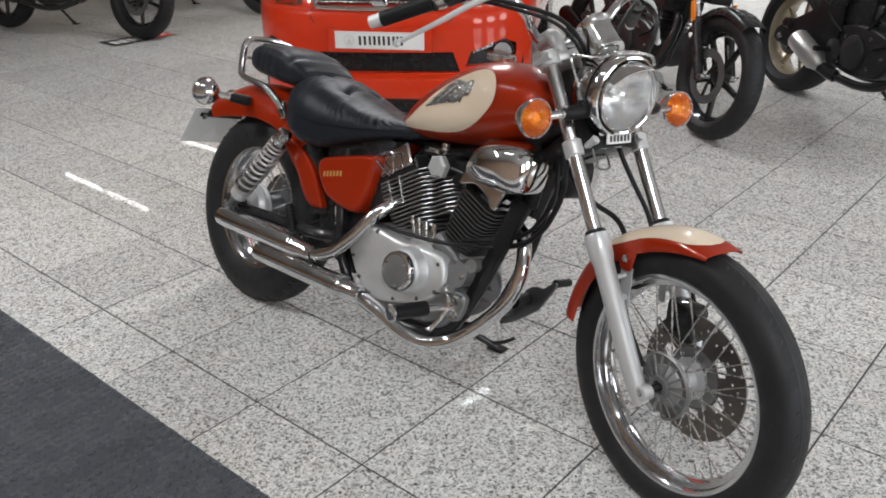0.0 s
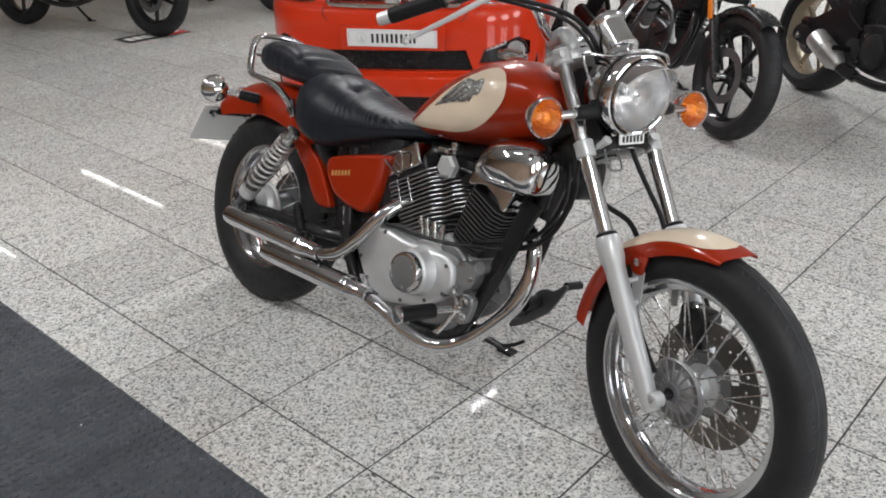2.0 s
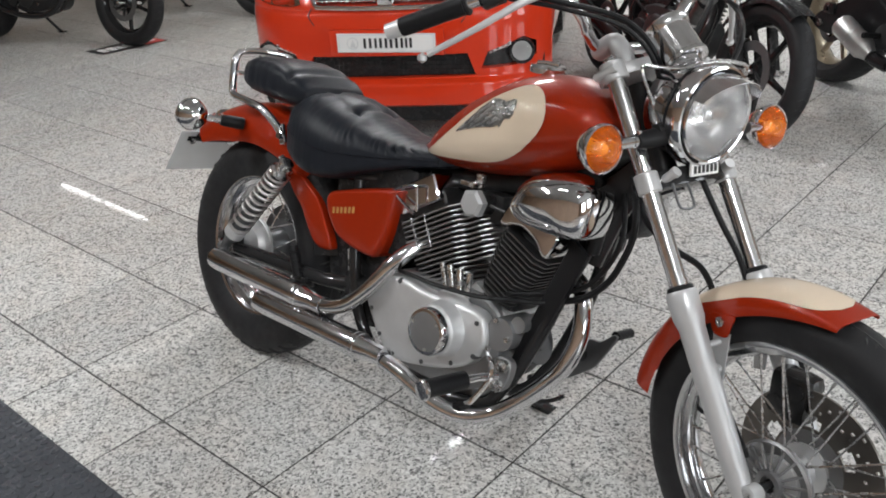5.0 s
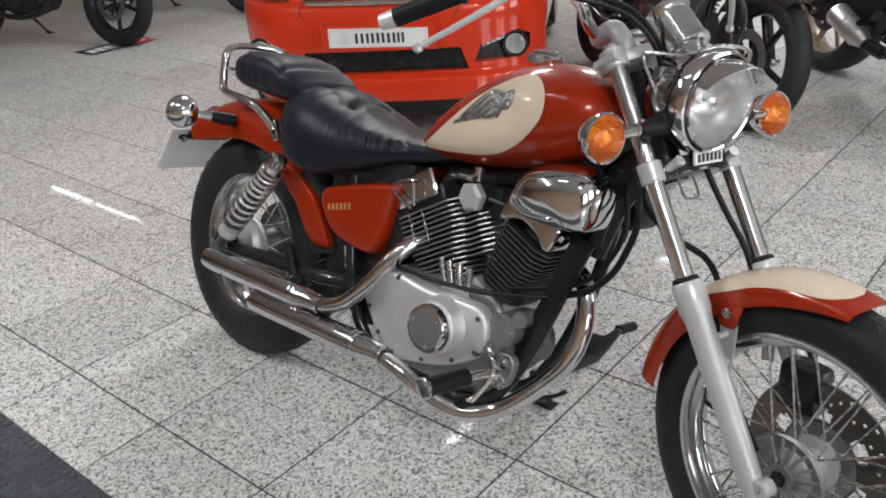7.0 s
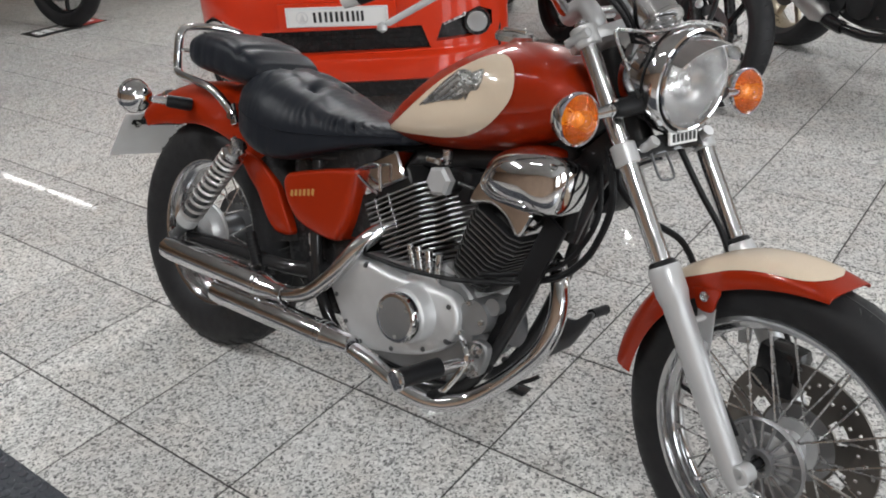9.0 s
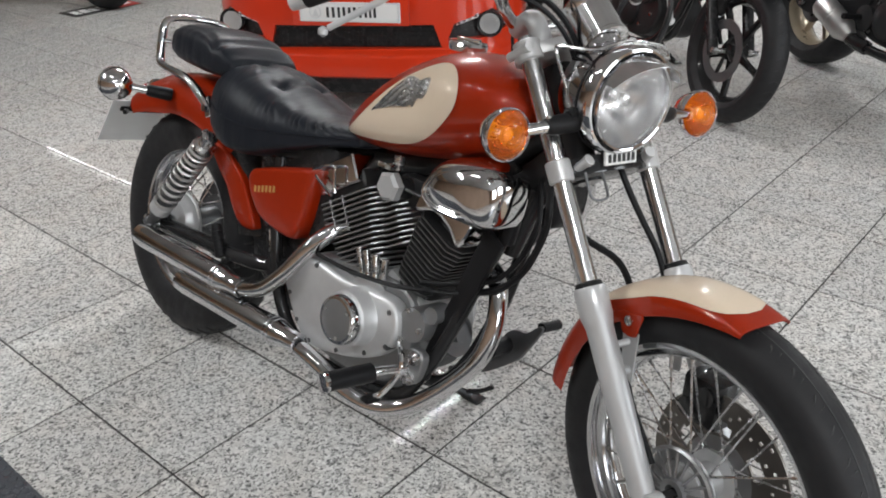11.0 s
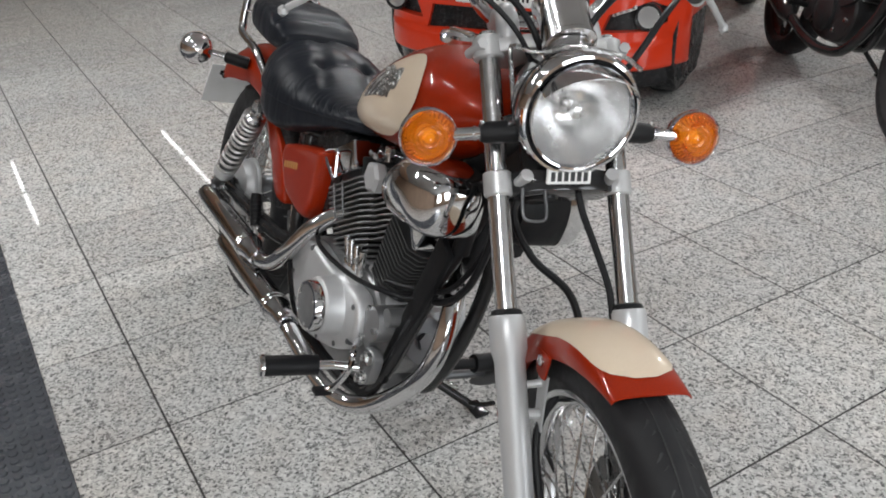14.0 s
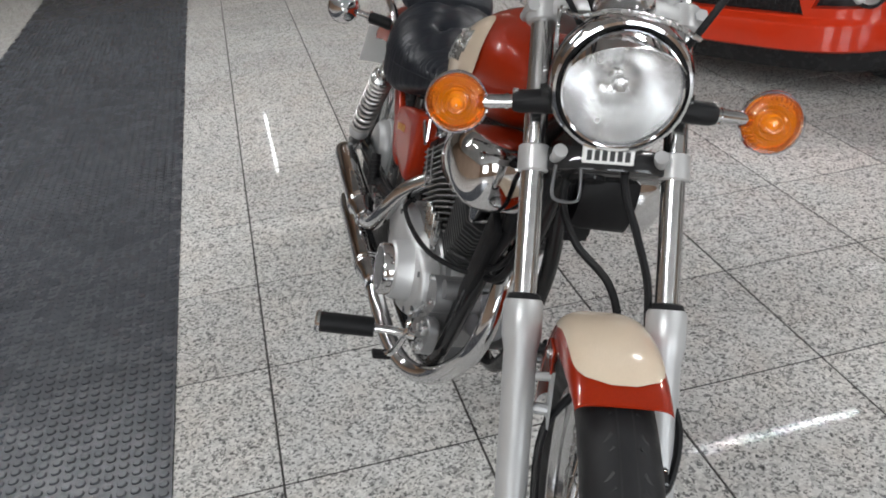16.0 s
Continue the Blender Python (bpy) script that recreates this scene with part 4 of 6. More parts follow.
# ---- seats ----
def cushion(stations, n=44, dents=(), creases=(), power=2.7, gather=0.0):
    """A padded saddle: stations of (x, top, bottom, half width); dents sink at buttons, creases are soft folds."""
    st = [Vector(s[1:]) for s in stations]
    xs = [s[0] for s in stations]
    secs = []
    m2 = 260 if gather else 64
    for k in range(m2 + 1):
        x = xs[0] + (xs[-1] - xs[0]) * (0.5 - 0.5 * math.cos(math.pi * k / m2))
        i = max(j for j in range(len(xs)) if xs[j] <= x + 1e-9)
        i = min(i, len(xs) - 2)
        t = (x - xs[i]) / (xs[i + 1] - xs[i])
        a, b, c, d = st[max(i - 1, 0)], st[i], st[i + 1], st[min(i + 2, len(st) - 1)]
        v = 0.5 * ((2 * b) + (c - a) * t + (2 * a - 5 * b + 4 * c - d) * t * t + (3 * b - a - 3 * c + d) * t ** 3)
        zt, zb, hw = v
        zc = zb + (zt - zb) * (0.40 if gather else 0.5)
        ring = []
        for q in range(n):
            a2 = 2 * math.pi * q / n
            cc, ss = math.cos(a2), math.sin(a2)
            y = hw * math.copysign(abs(cc) ** (2 / power), cc)
            z = zc + (zt - zc if ss > 0 else zc - zb) * math.copysign(abs(ss) ** (2 / power), ss)
            if gather:
                y = hw * math.copysign(abs(cc) ** (2 / (2.35 if ss > 0 else 6)), cc)
                z = zc + (zt - zc) * ss ** (2 / 2.35) if ss > 0 else zc - (zc - zb) * abs(ss) ** (2 / 6)
            up = max(0, ss)
            dz = 0
            for dx, dy, depth, wide in dents:
                r2 = ((x - dx) ** 2 + (y - dy) ** 2) / wide ** 2
                dz -= depth * math.exp(-r2) + depth * 0.5 * math.exp(-r2 * 8)
            for (x1, y1), (x2, y2), depth, wide in creases:
                px, py = x - x1, y - y1
                lx, ly = x2 - x1, y2 - y1
                u = max(0, min(1, (px * lx + py * ly) / (lx * lx + ly * ly)))
                r2 = ((px - lx * u) ** 2 + (py - ly * u) ** 2) / wide ** 2
                dz -= depth * math.exp(-r2)
            w = noise.noise((x * 38, y * 24, z * 10)) * 0.0016 + noise.noise((x * 90 + 5, y * 40, z * 30)) * 0.0008
            if gather and 0.34 < x < 0.62:
                g = math.sin(math.pi * (x - 0.34) / 0.28) ** 0.7 * math.exp(-((ss - 0.40) / 0.19) ** 2)
                f = math.sin(x * 185 + 9 * noise.noise((x * 9, 3.1, 0)) + ss * 9 + ss * 6 * noise.noise((x * 20, 7.7, 0)))
                v2 = gather * g * (-2.2 * (1 - abs(f)) ** 2 + 0.3) * (0.7 + 0.8 * noise.noise((x * 30, 1.7, 0)))
                y += v2 * math.copysign(1, cc)
                z += v2 * 0.6
            ring.append((x, y + w * (1 - up) * (1 if y > 0 else -1), z + (dz + w) * min(1, up * 2)))
        secs.append(ring)
    return rings(secs)


buttons = [(0.205, -0.015), (0.360, 0.052), (0.360, -0.052)]
folds = [((0.205, -0.015), (0.36, -0.052), 0.0064, 0.012), ((0.205, -0.015), (0.36, 0.052), 0.0064, 0.012), ((0.36, -0.052), (0.36, 0.052), 0.0048, 0.012), ((0.205, -0.015), (0.190, -0.095), 0.0040, 0.011),
         ((0.205, -0.015), (0.250, -0.110), 0.0030, 0.010), ((0.36, -0.052), (0.450, -0.075), 0.0040, 0.010), ((0.36, 0.052), (0.48, 0.02), 0.0048, 0.008), ((0.30, -0.05), (0.29, -0.125), 0.0022, 0.008)]
rider_seat = part("rider_seat", cushion([(0.128, 0.690, 0.665, 0.040), (0.150, 0.728, 0.630, 0.090), (0.200, 0.757, 0.590, 0.128), (0.270, 0.760, 0.566, 0.147), (0.350, 0.742, 0.566, 0.146), (0.430, 0.715, 0.592, 0.130), (0.520, 0.697, 0.622, 0.102),
                                         (0.600, 0.695, 0.644, 0.083), (0.650, 0.694, 0.654, 0.066), (0.672, 0.686, 0.662, 0.038)], 72, [(x, y, 0.011 if y > -0.05 else 0.006, 0.022) for x, y in buttons], folds, 3.0, gather=0.0056), LEATHER, bike, "black buttoned vinyl rider seat", 75)
for s in (-1, 1):
    part("seam", tube([(x, s * (hw + 0.0006), zb + (zt - zb) * 0.40) for x, zt, zb, hw in ((0.160, 0.733, 0.622, 0.098), (0.200, 0.757, 0.590, 0.1285), (0.270, 0.760, 0.566, 0.1475), (0.350, 0.742, 0.566, 0.1465), (0.430, 0.715, 0.592, 0.1305), (0.520, 0.697, 0.622, 0.1025), (0.600, 0.695, 0.644, 0.0835), (0.650, 0.694, 0.654, 0.0665))], 0.0015, 6), LEATHER, rider_seat, "stitched seam")
for x, y in buttons:
    b = bmesh.new()
    bmesh.ops.create_icosphere(b, subdivisions=2, radius=0.004)
    part("button", move(b, Matrix.LocRotScale((x, y, 0.721 if x > 0.3 else 0.735), None, (1, 1, 0.5))), LEATHER, rider_seat)
part("seat_base", cushion([(0.19, 0.63, 0.605, 0.05), (0.24, 0.610, 0.582, 0.085), (0.34, 0.600, 0.576, 0.095), (0.46, 0.625, 0.598, 0.080), (0.60, 0.660, 0.645, 0.05), (0.655, 0.68, 0.668, 0.03)], 32), BLACK_PLASTIC, rider_seat)
part("pillion_seat", cushion([(-0.072, 0.765, 0.745, 0.055), (-0.062, 0.796, 0.728, 0.090), (-0.025, 0.812, 0.716, 0.103), (0.050, 0.815, 0.710, 0.110), (0.120, 0.806, 0.706, 0.112), (0.175, 0.788, 0.708, 0.108), (0.212, 0.764, 0.718, 0.094), (0.226, 0.745, 0.732, 0.060)], 44,
                             (), [((0.150, -0.13), (0.150, 0.13), 0.007, 0.012), ((0.06, -0.075), (0.15, -0.10), 0.004, 0.006), ((0.0, -0.085), (0.12, -0.092), 0.003, 0.004)], 3.6), LEATHER, bike, "black vinyl pillion seat", 75)

# grab rail round the pillion
half_rail = [(0.136, -0.092, 0.626), (0.112, -0.102, 0.655), (0.060, -0.108, 0.684), (-0.010, -0.110, 0.694), (-0.070, -0.108, 0.701), (-0.088, -0.104, 0.718), (-0.093, -0.101, 0.760), (-0.099, -0.092, 0.797), (-0.110, -0.062, 0.812), (-0.118, 0.0, 0.816)]
grab_rail = part("grab_rail", joined(tube(half_rail + [(x, -y, z) for x, y, z in half_rail[-2::-1]], 0.0105, 12), *[rod((-0.093, s * 0.101, 0.758), (-0.040, s * 0.080, 0.760), 0.005, 8) for s in (-1, 1)]), CHROME, bike, "bent chrome tube grab rail")
for s in (-1, 1):
    part("rail_foot", joined(slab([(0.110, 0.648), (0.130, 0.606), (0.150, 0.614), (0.130, 0.660)], "y", s * 0.086, s * 0.097, 0.002, 1), rod((0.134, s * 0.09, 0.630), (0.134, s * 0.108, 0.630), 0.0085, 6)), CHROME, grab_rail)

def domed(outline, s, steps):
    """A cover of that outline with rolled edges, in steps of (y, scale)."""
    cx, cz = sum(p[0] for p in outline) / len(outline), sum(p[1] for p in outline) / len(outline)
    return rings([[(cx + (a - cx) * k, s * y, cz + (b - cz) * k) for a, b in outline] for y, k in steps])


GOLD_INK = material("gold_ink", (0.48, 0.25, 0.07), 0.4)


# ---- rear end ----
RC = (0.0, 0, 0.300)
rear_fender = part("rear_fender", fender(RC, 134, 46, 0.392, 0.090, 0.105, 44, 0.0, 0.9, lift=0.30, duck=1.0), RED, bike, "copper-red rear mudguard", 50)
part("inner_mudguard", fender(RC, 49, 12, 0.388, 0.086, 0.080, 20, 0.0, 0.9), BLACK_PLASTIC, rear_fender, "black inner end of the mudguard", 50)
for s in (-1, 1):
    wedge = [(0.150, 0.560), (0.215, 0.552), (0.268, 0.525), (0.305, 0.496), (0.338, 0.448), (0.364, 0.404), (0.354, 0.391), (0.312, 0.390), (0.276, 0.420), (0.238, 0.470), (0.195, 0.505)]
    part("fender_side", domed(soft_outline(wedge, 3), s, ((0.070, 1.0), (0.086, 1.0), (0.090, 0.975), (0.0925, 0.92), (0.0935, 0.84), (0.0935, 0.3))), RED, rear_fender, "", 60)
tail = part("tail_light", move(cushion([(-0.04, 0.012, -0.016, 0.026), (-0.03, 0.022, -0.022, 0.042), (0.015, 0.026, -0.024, 0.046), (0.04, 0.02, -0.022, 0.036)], 24), Matrix.Translation((-0.285, 0, 0.590)) @ Matrix.Rotation(radians(-38), 4, "Y")), RED_LENS, bike, "red tail light lens")
part("lamp_base", move(box(0.040, 0, -0.010, 0.055, 0.080, 0.048, 0.014), Matrix.Translation((-0.285, 0, 0.590)) @ Matrix.Rotation(radians(-38), 4, "Y")), CHROME, tail)
plate = part("number_plate", move(box(0, 0, 0, 0.003, 0.205, 0.150, 0.001, 1), Matrix.Translation((-0.362, 0.0, 0.495)) @ Matrix.Rotation(radians(31), 4, "Y")), PLATE_GREY, bike, "blank grey back of a number plate")
for s in (-1, 1):
    part("plate_bolt", move(rod((-0.004, s * 0.062, 0.045), (0.014, s * 0.062, 0.045), 0.009, 8), Matrix.Translation((-0.362, 0.0, 0.495)) @ Matrix.Rotation(radians(31), 4, "Y")), STEEL, plate)
part("plate_bracket", joined(box(-0.31, 0, 0.545, 0.07, 0.10, 0.02, 0.006), rod((-0.335, -0.075, 0.535), (-0.335, 0.075, 0.535), 0.008, 8)), BLACK_PLASTIC, plate)


def shock(s):
    lo, hi = Vector((-0.012, s * 0.138, 0.300)), Vector((0.205, s * 0.128, 0.570))
    L = (hi - lo).length
    m = along(lo, hi)
    body = part("shock_absorber", joined(move(lathe([(0.006, -0.012), (0.013, -0.010), (0.013, 0.030), (0.017, 0.04), (0.019, 0.05), (0.019, 0.20), (0.012, 0.21), (0.012, L - 0.05)], 20), m),
                                         move(rod((0, -0.014, 0), (0, 0.014, 0), 0.014, 14), m)), DARK_ALLOY, bike, "rear shock absorber with a bright coil spring")
    lo_z, hi_z, turns, n = 0.080, L - 0.030, 11.5, 264
    pts = [(0.0252 * math.cos(2 * math.pi * turns * k / n), 0.0252 * math.sin(2 * math.pi * turns * k / n), lo_z + (hi_z - lo_z) * (k / n * 1.32 - 0.32 * (k / n) ** 2)) for k in range(n + 1)]
    part("spring", move(tube(pts, 0.0041, 8, smooth=False), m), BRUSHED, body, "bright steel coil spring")
    part("spring_seat", move(lathe([(0.02, 0.058), (0.027, 0.062), (0.027, 0.088), (0.022, 0.09)], 22), m), ALLOY, body)
    part("top_cap", move(lathe([(0.018, L - 0.034), (0.0275, L - 0.031), (0.0275, L - 0.024), (0.019, L - 0.018), (0.017, L - 0.004), (0.0185, L), (0.0185, L + 0.010), (0.012, L + 0.014), (0.005, L + 0.015)], 22), m), STEEL, body)
    for h in (0, L):
        part("bolt", move(rod((-0.025, 0, h), (0.025, 0, h), 0.0085, 6), m @ Matrix.Rotation(radians(90), 4, "Z")), STEEL, body)


for s in (-1, 1):
    shock(s)
part("swingarm", joined(*[tube([(0.47, s * 0.075, 0.335), (0.36, s * 0.100, 0.322), (0.15, s * 0.105, 0.310), (0.0, s * 0.105, 0.300), (-0.045, s * 0.105, 0.298)], 0.019, 12) for s in (-1, 1)], rod((0.46, -0.1, 0.335), (0.46, 0.1, 0.335), 0.024, 14),
                        *[box(-0.020, s * 0.105, 0.307, 0.085, 0.014, 0.052, 0.004) for s in (-1, 1)]), BLACK_FRAME, bike, "black swinging arm")
for s in (-1, 1):
    part("axle_nut", rod((0, s * 0.112, 0.300), (0, s * 0.124, 0.300), 0.0135, 6), STEEL, bike)
    part("chain_adjuster", rod((-0.04, s * 0.105, 0.30), (-0.062, s * 0.105, 0.30), 0.005, 8), STEEL, bike)
    peg = part("pillion_peg", tube([(0.262, s * 0.122, 0.378), (0.272, s * 0.124, 0.360), (0.300, s * 0.126, 0.310)], [0.012, 0.014, 0.013], 14, smooth=False), BLACK_RUBBER, bike, "folded ribbed rubber pillion peg")
    for k in range(6):
        t = 0.15 + 0.14 * k
        part("rib", move(lathe([(0.013, -0.002), (0.0155, 0), (0.013, 0.002)], 14), along((0.265 + 0.036 * t, s * 0.1235, 0.372 - 0.064 * t), (0.300, s * 0.126, 0.310))), BLACK_RUBBER, peg)
    part("peg_bracket", joined(slab([(0.285, 0.325), (0.325, 0.330), (0.345, 0.295), (0.305, 0.285)], "y", s * 0.100, s * 0.112, 0.002, 1), rod((0.318, s * 0.10, 0.306), (0.318, s * 0.124, 0.306), 0.0065, 8)), BLACK_FRAME, peg)
    cover = [(0.340, 0.520), (0.345, 0.498), (0.362, 0.470), (0.395, 0.440), (0.452, 0.424), (0.515, 0.420), (0.540, 0.436), (0.558, 0.482), (0.571, 0.572), (0.562, 0.590), (0.465, 0.570), (0.375, 0.546), (0.350, 0.536)]
    side_cover = part("side_cover", domed(soft_outline(cover, 5), s, ((0.050, 1.0), (0.088, 1.0), (0.096, 0.99), (0.102, 0.965), (0.106, 0.925), (0.108, 0.87), (0.1085, 0.80), (0.1085, 0.3))), RED, bike, "copper-red side cover", 60)
    for i in range(6):
        part("cover_mark", box(0.380 + i * 0.0135, s * 0.1085, 0.498 + i * 0.0034, 0.0075, 0.0020, 0.0145), GOLD_INK, side_cover)

# ---- frame ----
def frame_tube(name, pts, r=0.016):
    return part(name, tube(pts, r, 12), BLACK_FRAME, bike, "black frame tube")


frame_tube("backbone", [(1.09, 0, 0.80), (0.95, 0, 0.70), (0.75, 0, 0.645), (0.55, 0, 0.62), (0.30, 0, 0.57)], 0.026)
frame_tube("downtube", [(1.115, 0, 0.745), (1.065, 0, 0.66), (1.040, 0, 0.585), (1.030, 0, 0.55)], 0.020)
for s in (-1, 1):
    frame_tube("seat_rail", [(0.62, s * 0.045, 0.628), (0.45, s * 0.065, 0.592), (0.28, s * 0.075, 0.574), (0.22, s * 0.075, 0.590)], 0.013)
    frame_tube("cradle", [(1.06, s * 0.012, 0.68), (1.02, s * 0.050, 0.52), (0.985, s * 0.062, 0.40), (0.93, s * 0.066, 0.27), (0.86, s * 0.066, 0.195), (0.70, s * 0.075, 0.175), (0.56, s * 0.085, 0.20), (0.48, s * 0.09, 0.30), (0.44, s * 0.085, 0.45), (0.42, s * 0.075, 0.58)], 0.0145)
part("engine_mount", slab([(1.062, 0.575), (1.022, 0.600), (0.962, 0.420), (0.915, 0.275), (0.945, 0.262), (0.985, 0.370), (1.022, 0.470)], "y", -0.060, -0.074, 0.004, 2), BLACK_RUBBER, bike, "black engine mounting plate")
for s in (-1, 1):
    part("frame_plate", slab(soft_outline([(0.335, 0.455), (0.430, 0.432), (0.530, 0.425), (0.560, 0.330), (0.520, 0.245), (0.430, 0.262), (0.345, 0.330)], 3), "y", s * 0.052, s * 0.066, 0.004, 2), BLACK_PLASTIC, bike, "black plate behind the exhaust")
part("head_gusset", slab([(1.115, 0.80), (1.02, 0.70), (0.93, 0.66), (0.99, 0.60), (1.05, 0.63), (1.12, 0.73)], "y", -0.018, 0.018, 0.004), BLACK_FRAME, bike)
# black filler, added to keep the gap between seat and side covers dark
part("battery_box", box(0.47, 0, 0.535, 0.27, 0.150, 0.21, 0.02), BLACK_PLASTIC, bike, "black filler box under the seat")
part("radiator_shroud", joined(box(1.020, 0.020, 0.628, 0.055, 0.150, 0.130, 0.02), rod((1.06, -0.045, 0.66), (1.05, -0.045, 0.58), 0.016, 12)), BLACK_RUBBER, bike, "black electrics cover behind the fork")

# ---- engine ----
CASE_ALLOY = worn(material("case_alloy", (0.30, 0.303, 0.308), 0.42, 0.75), 40, 0.1, 0.2, 400)
engine = part("engine", joined(slab(soft_outline([(0.545, 0.36), (0.60, 0.415), (0.72, 0.43), (0.86, 0.425), (0.915, 0.36), (0.90, 0.27), (0.83, 0.215), (0.68, 0.200), (0.58, 0.235)], 4), "y", -0.085, 0.085, 0.012, 3)), CASE_ALLOY, bike, "dull grey cast alloy crankcase")
clutch_outline = [(0.527, 0.362), (0.558, 0.392), (0.628, 0.412), (0.720, 0.404), (0.800, 0.408), (0.872, 0.402), (0.892, 0.345), (0.868, 0.300), (0.820, 0.268), (0.736, 0.240), (0.642, 0.226), (0.590, 0.262), (0.548, 0.318)]
clutch_cover = part("clutch_cover", slab(soft_outline(clutch_outline, 5), "y", -0.082, -0.122, 0.014, 4), ALLOY, engine, "grey cast alloy clutch cover", 40)
CAP = along((0.782, -0.118, 0.345), (0.782, -0.2, 0.345))
part("clutch_boss", move(lathe([(0.078, -0.020), (0.070, -0.006), (0.062, 0.000), (0.0585, 0.006), (0.0560, 0.036), (0.053, 0.040), (0.03, 0.040)], 56), CAP), ALLOY, clutch_cover)
cap = part("clutch_cap", move(hoop([(0.040, 0.036), (0.0500, 0.036), (0.0500, 0.056), (0.0475, 0.060), (0.042, 0.0605)], 56), CAP), CHROME, engine, "round chrome ringed cap with a plain disc")
part("cap_disc", move(lathe([(0.0435, 0.054), (0.0438, 0.0585), (0.040, 0.0596), (0.01, 0.0596)], 40), CAP), CASE_ALLOY, cap)
for k in range(3):
    a = radians(40 + 120 * k)
    part("screw", move(rod((0.037 * math.cos(a), 0.037 * math.sin(a), 0.057), (0.037 * math.cos(a), 0.037 * math.sin(a), 0.061), 0.004, 8), CAP), STEEL, cap)
for x, z in ((0.545, 0.362), (0.565, 0.318), (0.600, 0.268), (0.648, 0.238), (0.736, 0.252), (0.818, 0.280), (0.566, 0.386), (0.640, 0.404), (0.868, 0.385), (0.872, 0.315)):
    part("cover_bolt", joined(rod((x, -0.100, z), (x, -0.119, z), 0.0075, 12), rod((x, -0.116, z), (x, -0.124, z), 0.0055, 6)), DARK_ALLOY, clutch_cover)
part("alternator_cover", joined(slab(soft_outline(clutch_outline, 4), "y", 0.082, 0.12, 0.012, 3), move(lathe([(0.10, 0), (0.09, 0.02), (0.05, 0.03)], 36), along((0.76, 0.118, 0.33), (0.76, 0.2, 0.33)))), ALLOY, engine)
part("starter_motor", joined(rod((0.915, -0.105, 0.375), (0.915, -0.020, 0.375), 0.034, 20), rod((0.949, -0.095, 0.405), (0.949, -0.03, 0.405), 0.017, 14), box(0.895, -0.088, 0.345, 0.05, 0.03, 0.05, 0.010)), CASE_ALLOY, engine, "cast alloy starter housing")
for x, z in ((0.905, 0.402), (0.938, 0.372), (0.893, 0.338)):
    part("housing_bolt", rod((x, -0.100, z), (x, -0.112, z), 0.0058, 6), STEEL, engine)
part("sump", box(0.74, 0, 0.200, 0.20, 0.12, 0.05, 0.015), DARK_ALLOY, engine)


def fin_plate(w, d, h):
    """One cooling fin with rounded corners."""
    o = [(-w / 2 + 0.02, -d / 2), (w / 2 - 0.02, -d / 2), (w / 2, -d / 2 + 0.02), (w / 2, d / 2 - 0.02), (w / 2 - 0.02, d / 2), (-w / 2 + 0.02, d / 2), (-w / 2, d / 2 - 0.02), (-w / 2, -d / 2 + 0.02)]
    return slab(o, "z", h - 0.0015, h + 0.0015)


def cylinder(name, base, lean, front):
    """A finned barrel with its head, leaning in the V."""
    m = Matrix.Translation(base) @ Matrix.Rotation(radians(lean), 4, "Y")
    barrel = part(name, move(box(0, 0, 0.105, 0.090, 0.112, 0.21, 0.03, 4), m), FIN_BLACK, engine, "black finned cylinder barrel")
    for k in range(15 if front else 16):
        h = 0.042 + 0.0109 * k
        w = (0.124 if front else 0.186) * (0.62 + 0.38 * min(1.0, k / 11))
        part("fin", move(fin_plate(w, 0.168 if k > 1 else 0.145, h), m @ Matrix.Translation((0 if front else 0.004, 0, 0))), FIN_DARK if front else FIN_EDGE, barrel)
    for k in range(0 if front else 11):
        part("fin", move(fin_plate(0.09, 0.120, 0.084 + 0.0109 * k), m @ Matrix.Translation((0.098, 0, 0))), FIN_EDGE, barrel)
    for dx in () if front else (-0.036, 0.004):
        part("fin_rib", move(box(dx, -0.086, 0.172, 0.0035, 0.003, 0.075, 0.001, 1), m), FIN_EDGE, barrel)
    part("head", move(box(0, 0, 0.232, 0.112, 0.130, 0.045, 0.012, 3), m), FIN_BLACK, barrel)
    part("head_cover", move(joined(box(-0.012, -0.036, 0.256, 0.128, 0.088, 0.062, 0.010, 3) if not front else slab(soft_outline([(-0.066, 0.192), (-0.072, 0.232), (-0.056, 0.268), (-0.024, 0.254), (0.0, 0.246), (0.028, 0.254), (0.056, 0.264), (0.062, 0.236), (0.056, 0.204), (0.022, 0.220), (-0.024, 0.221)], 3), "y", -0.086, 0.012, 0.008, 3), box(0.0, 0.05, 0.252, 0.10, 0.06, 0.05, 0.010, 3)), m), CHROME, barrel, "chrome rocker cover")
    part("base_neck", move(box(0, -0.004, 0.022, 0.118, 0.128, 0.05, 0.012, 2), m), ALLOY, barrel)
    return m, barrel


FIN_DARK = worn(material("dark_fin", (0.14, 0.14, 0.142), 0.36, 0.8), 60, 0.1)
FIN_EDGE = worn(material("polished_fin", (0.33, 0.33, 0.335), 0.40, 0.75), 60, 0.1)
mr_, rear_cylinder = cylinder("rear_cylinder", (0.748, -0.004, 0.372), -29, False)
mf_, front_cylinder = cylinder("front_cylinder", (0.836, -0.004, 0.384), 25, True)
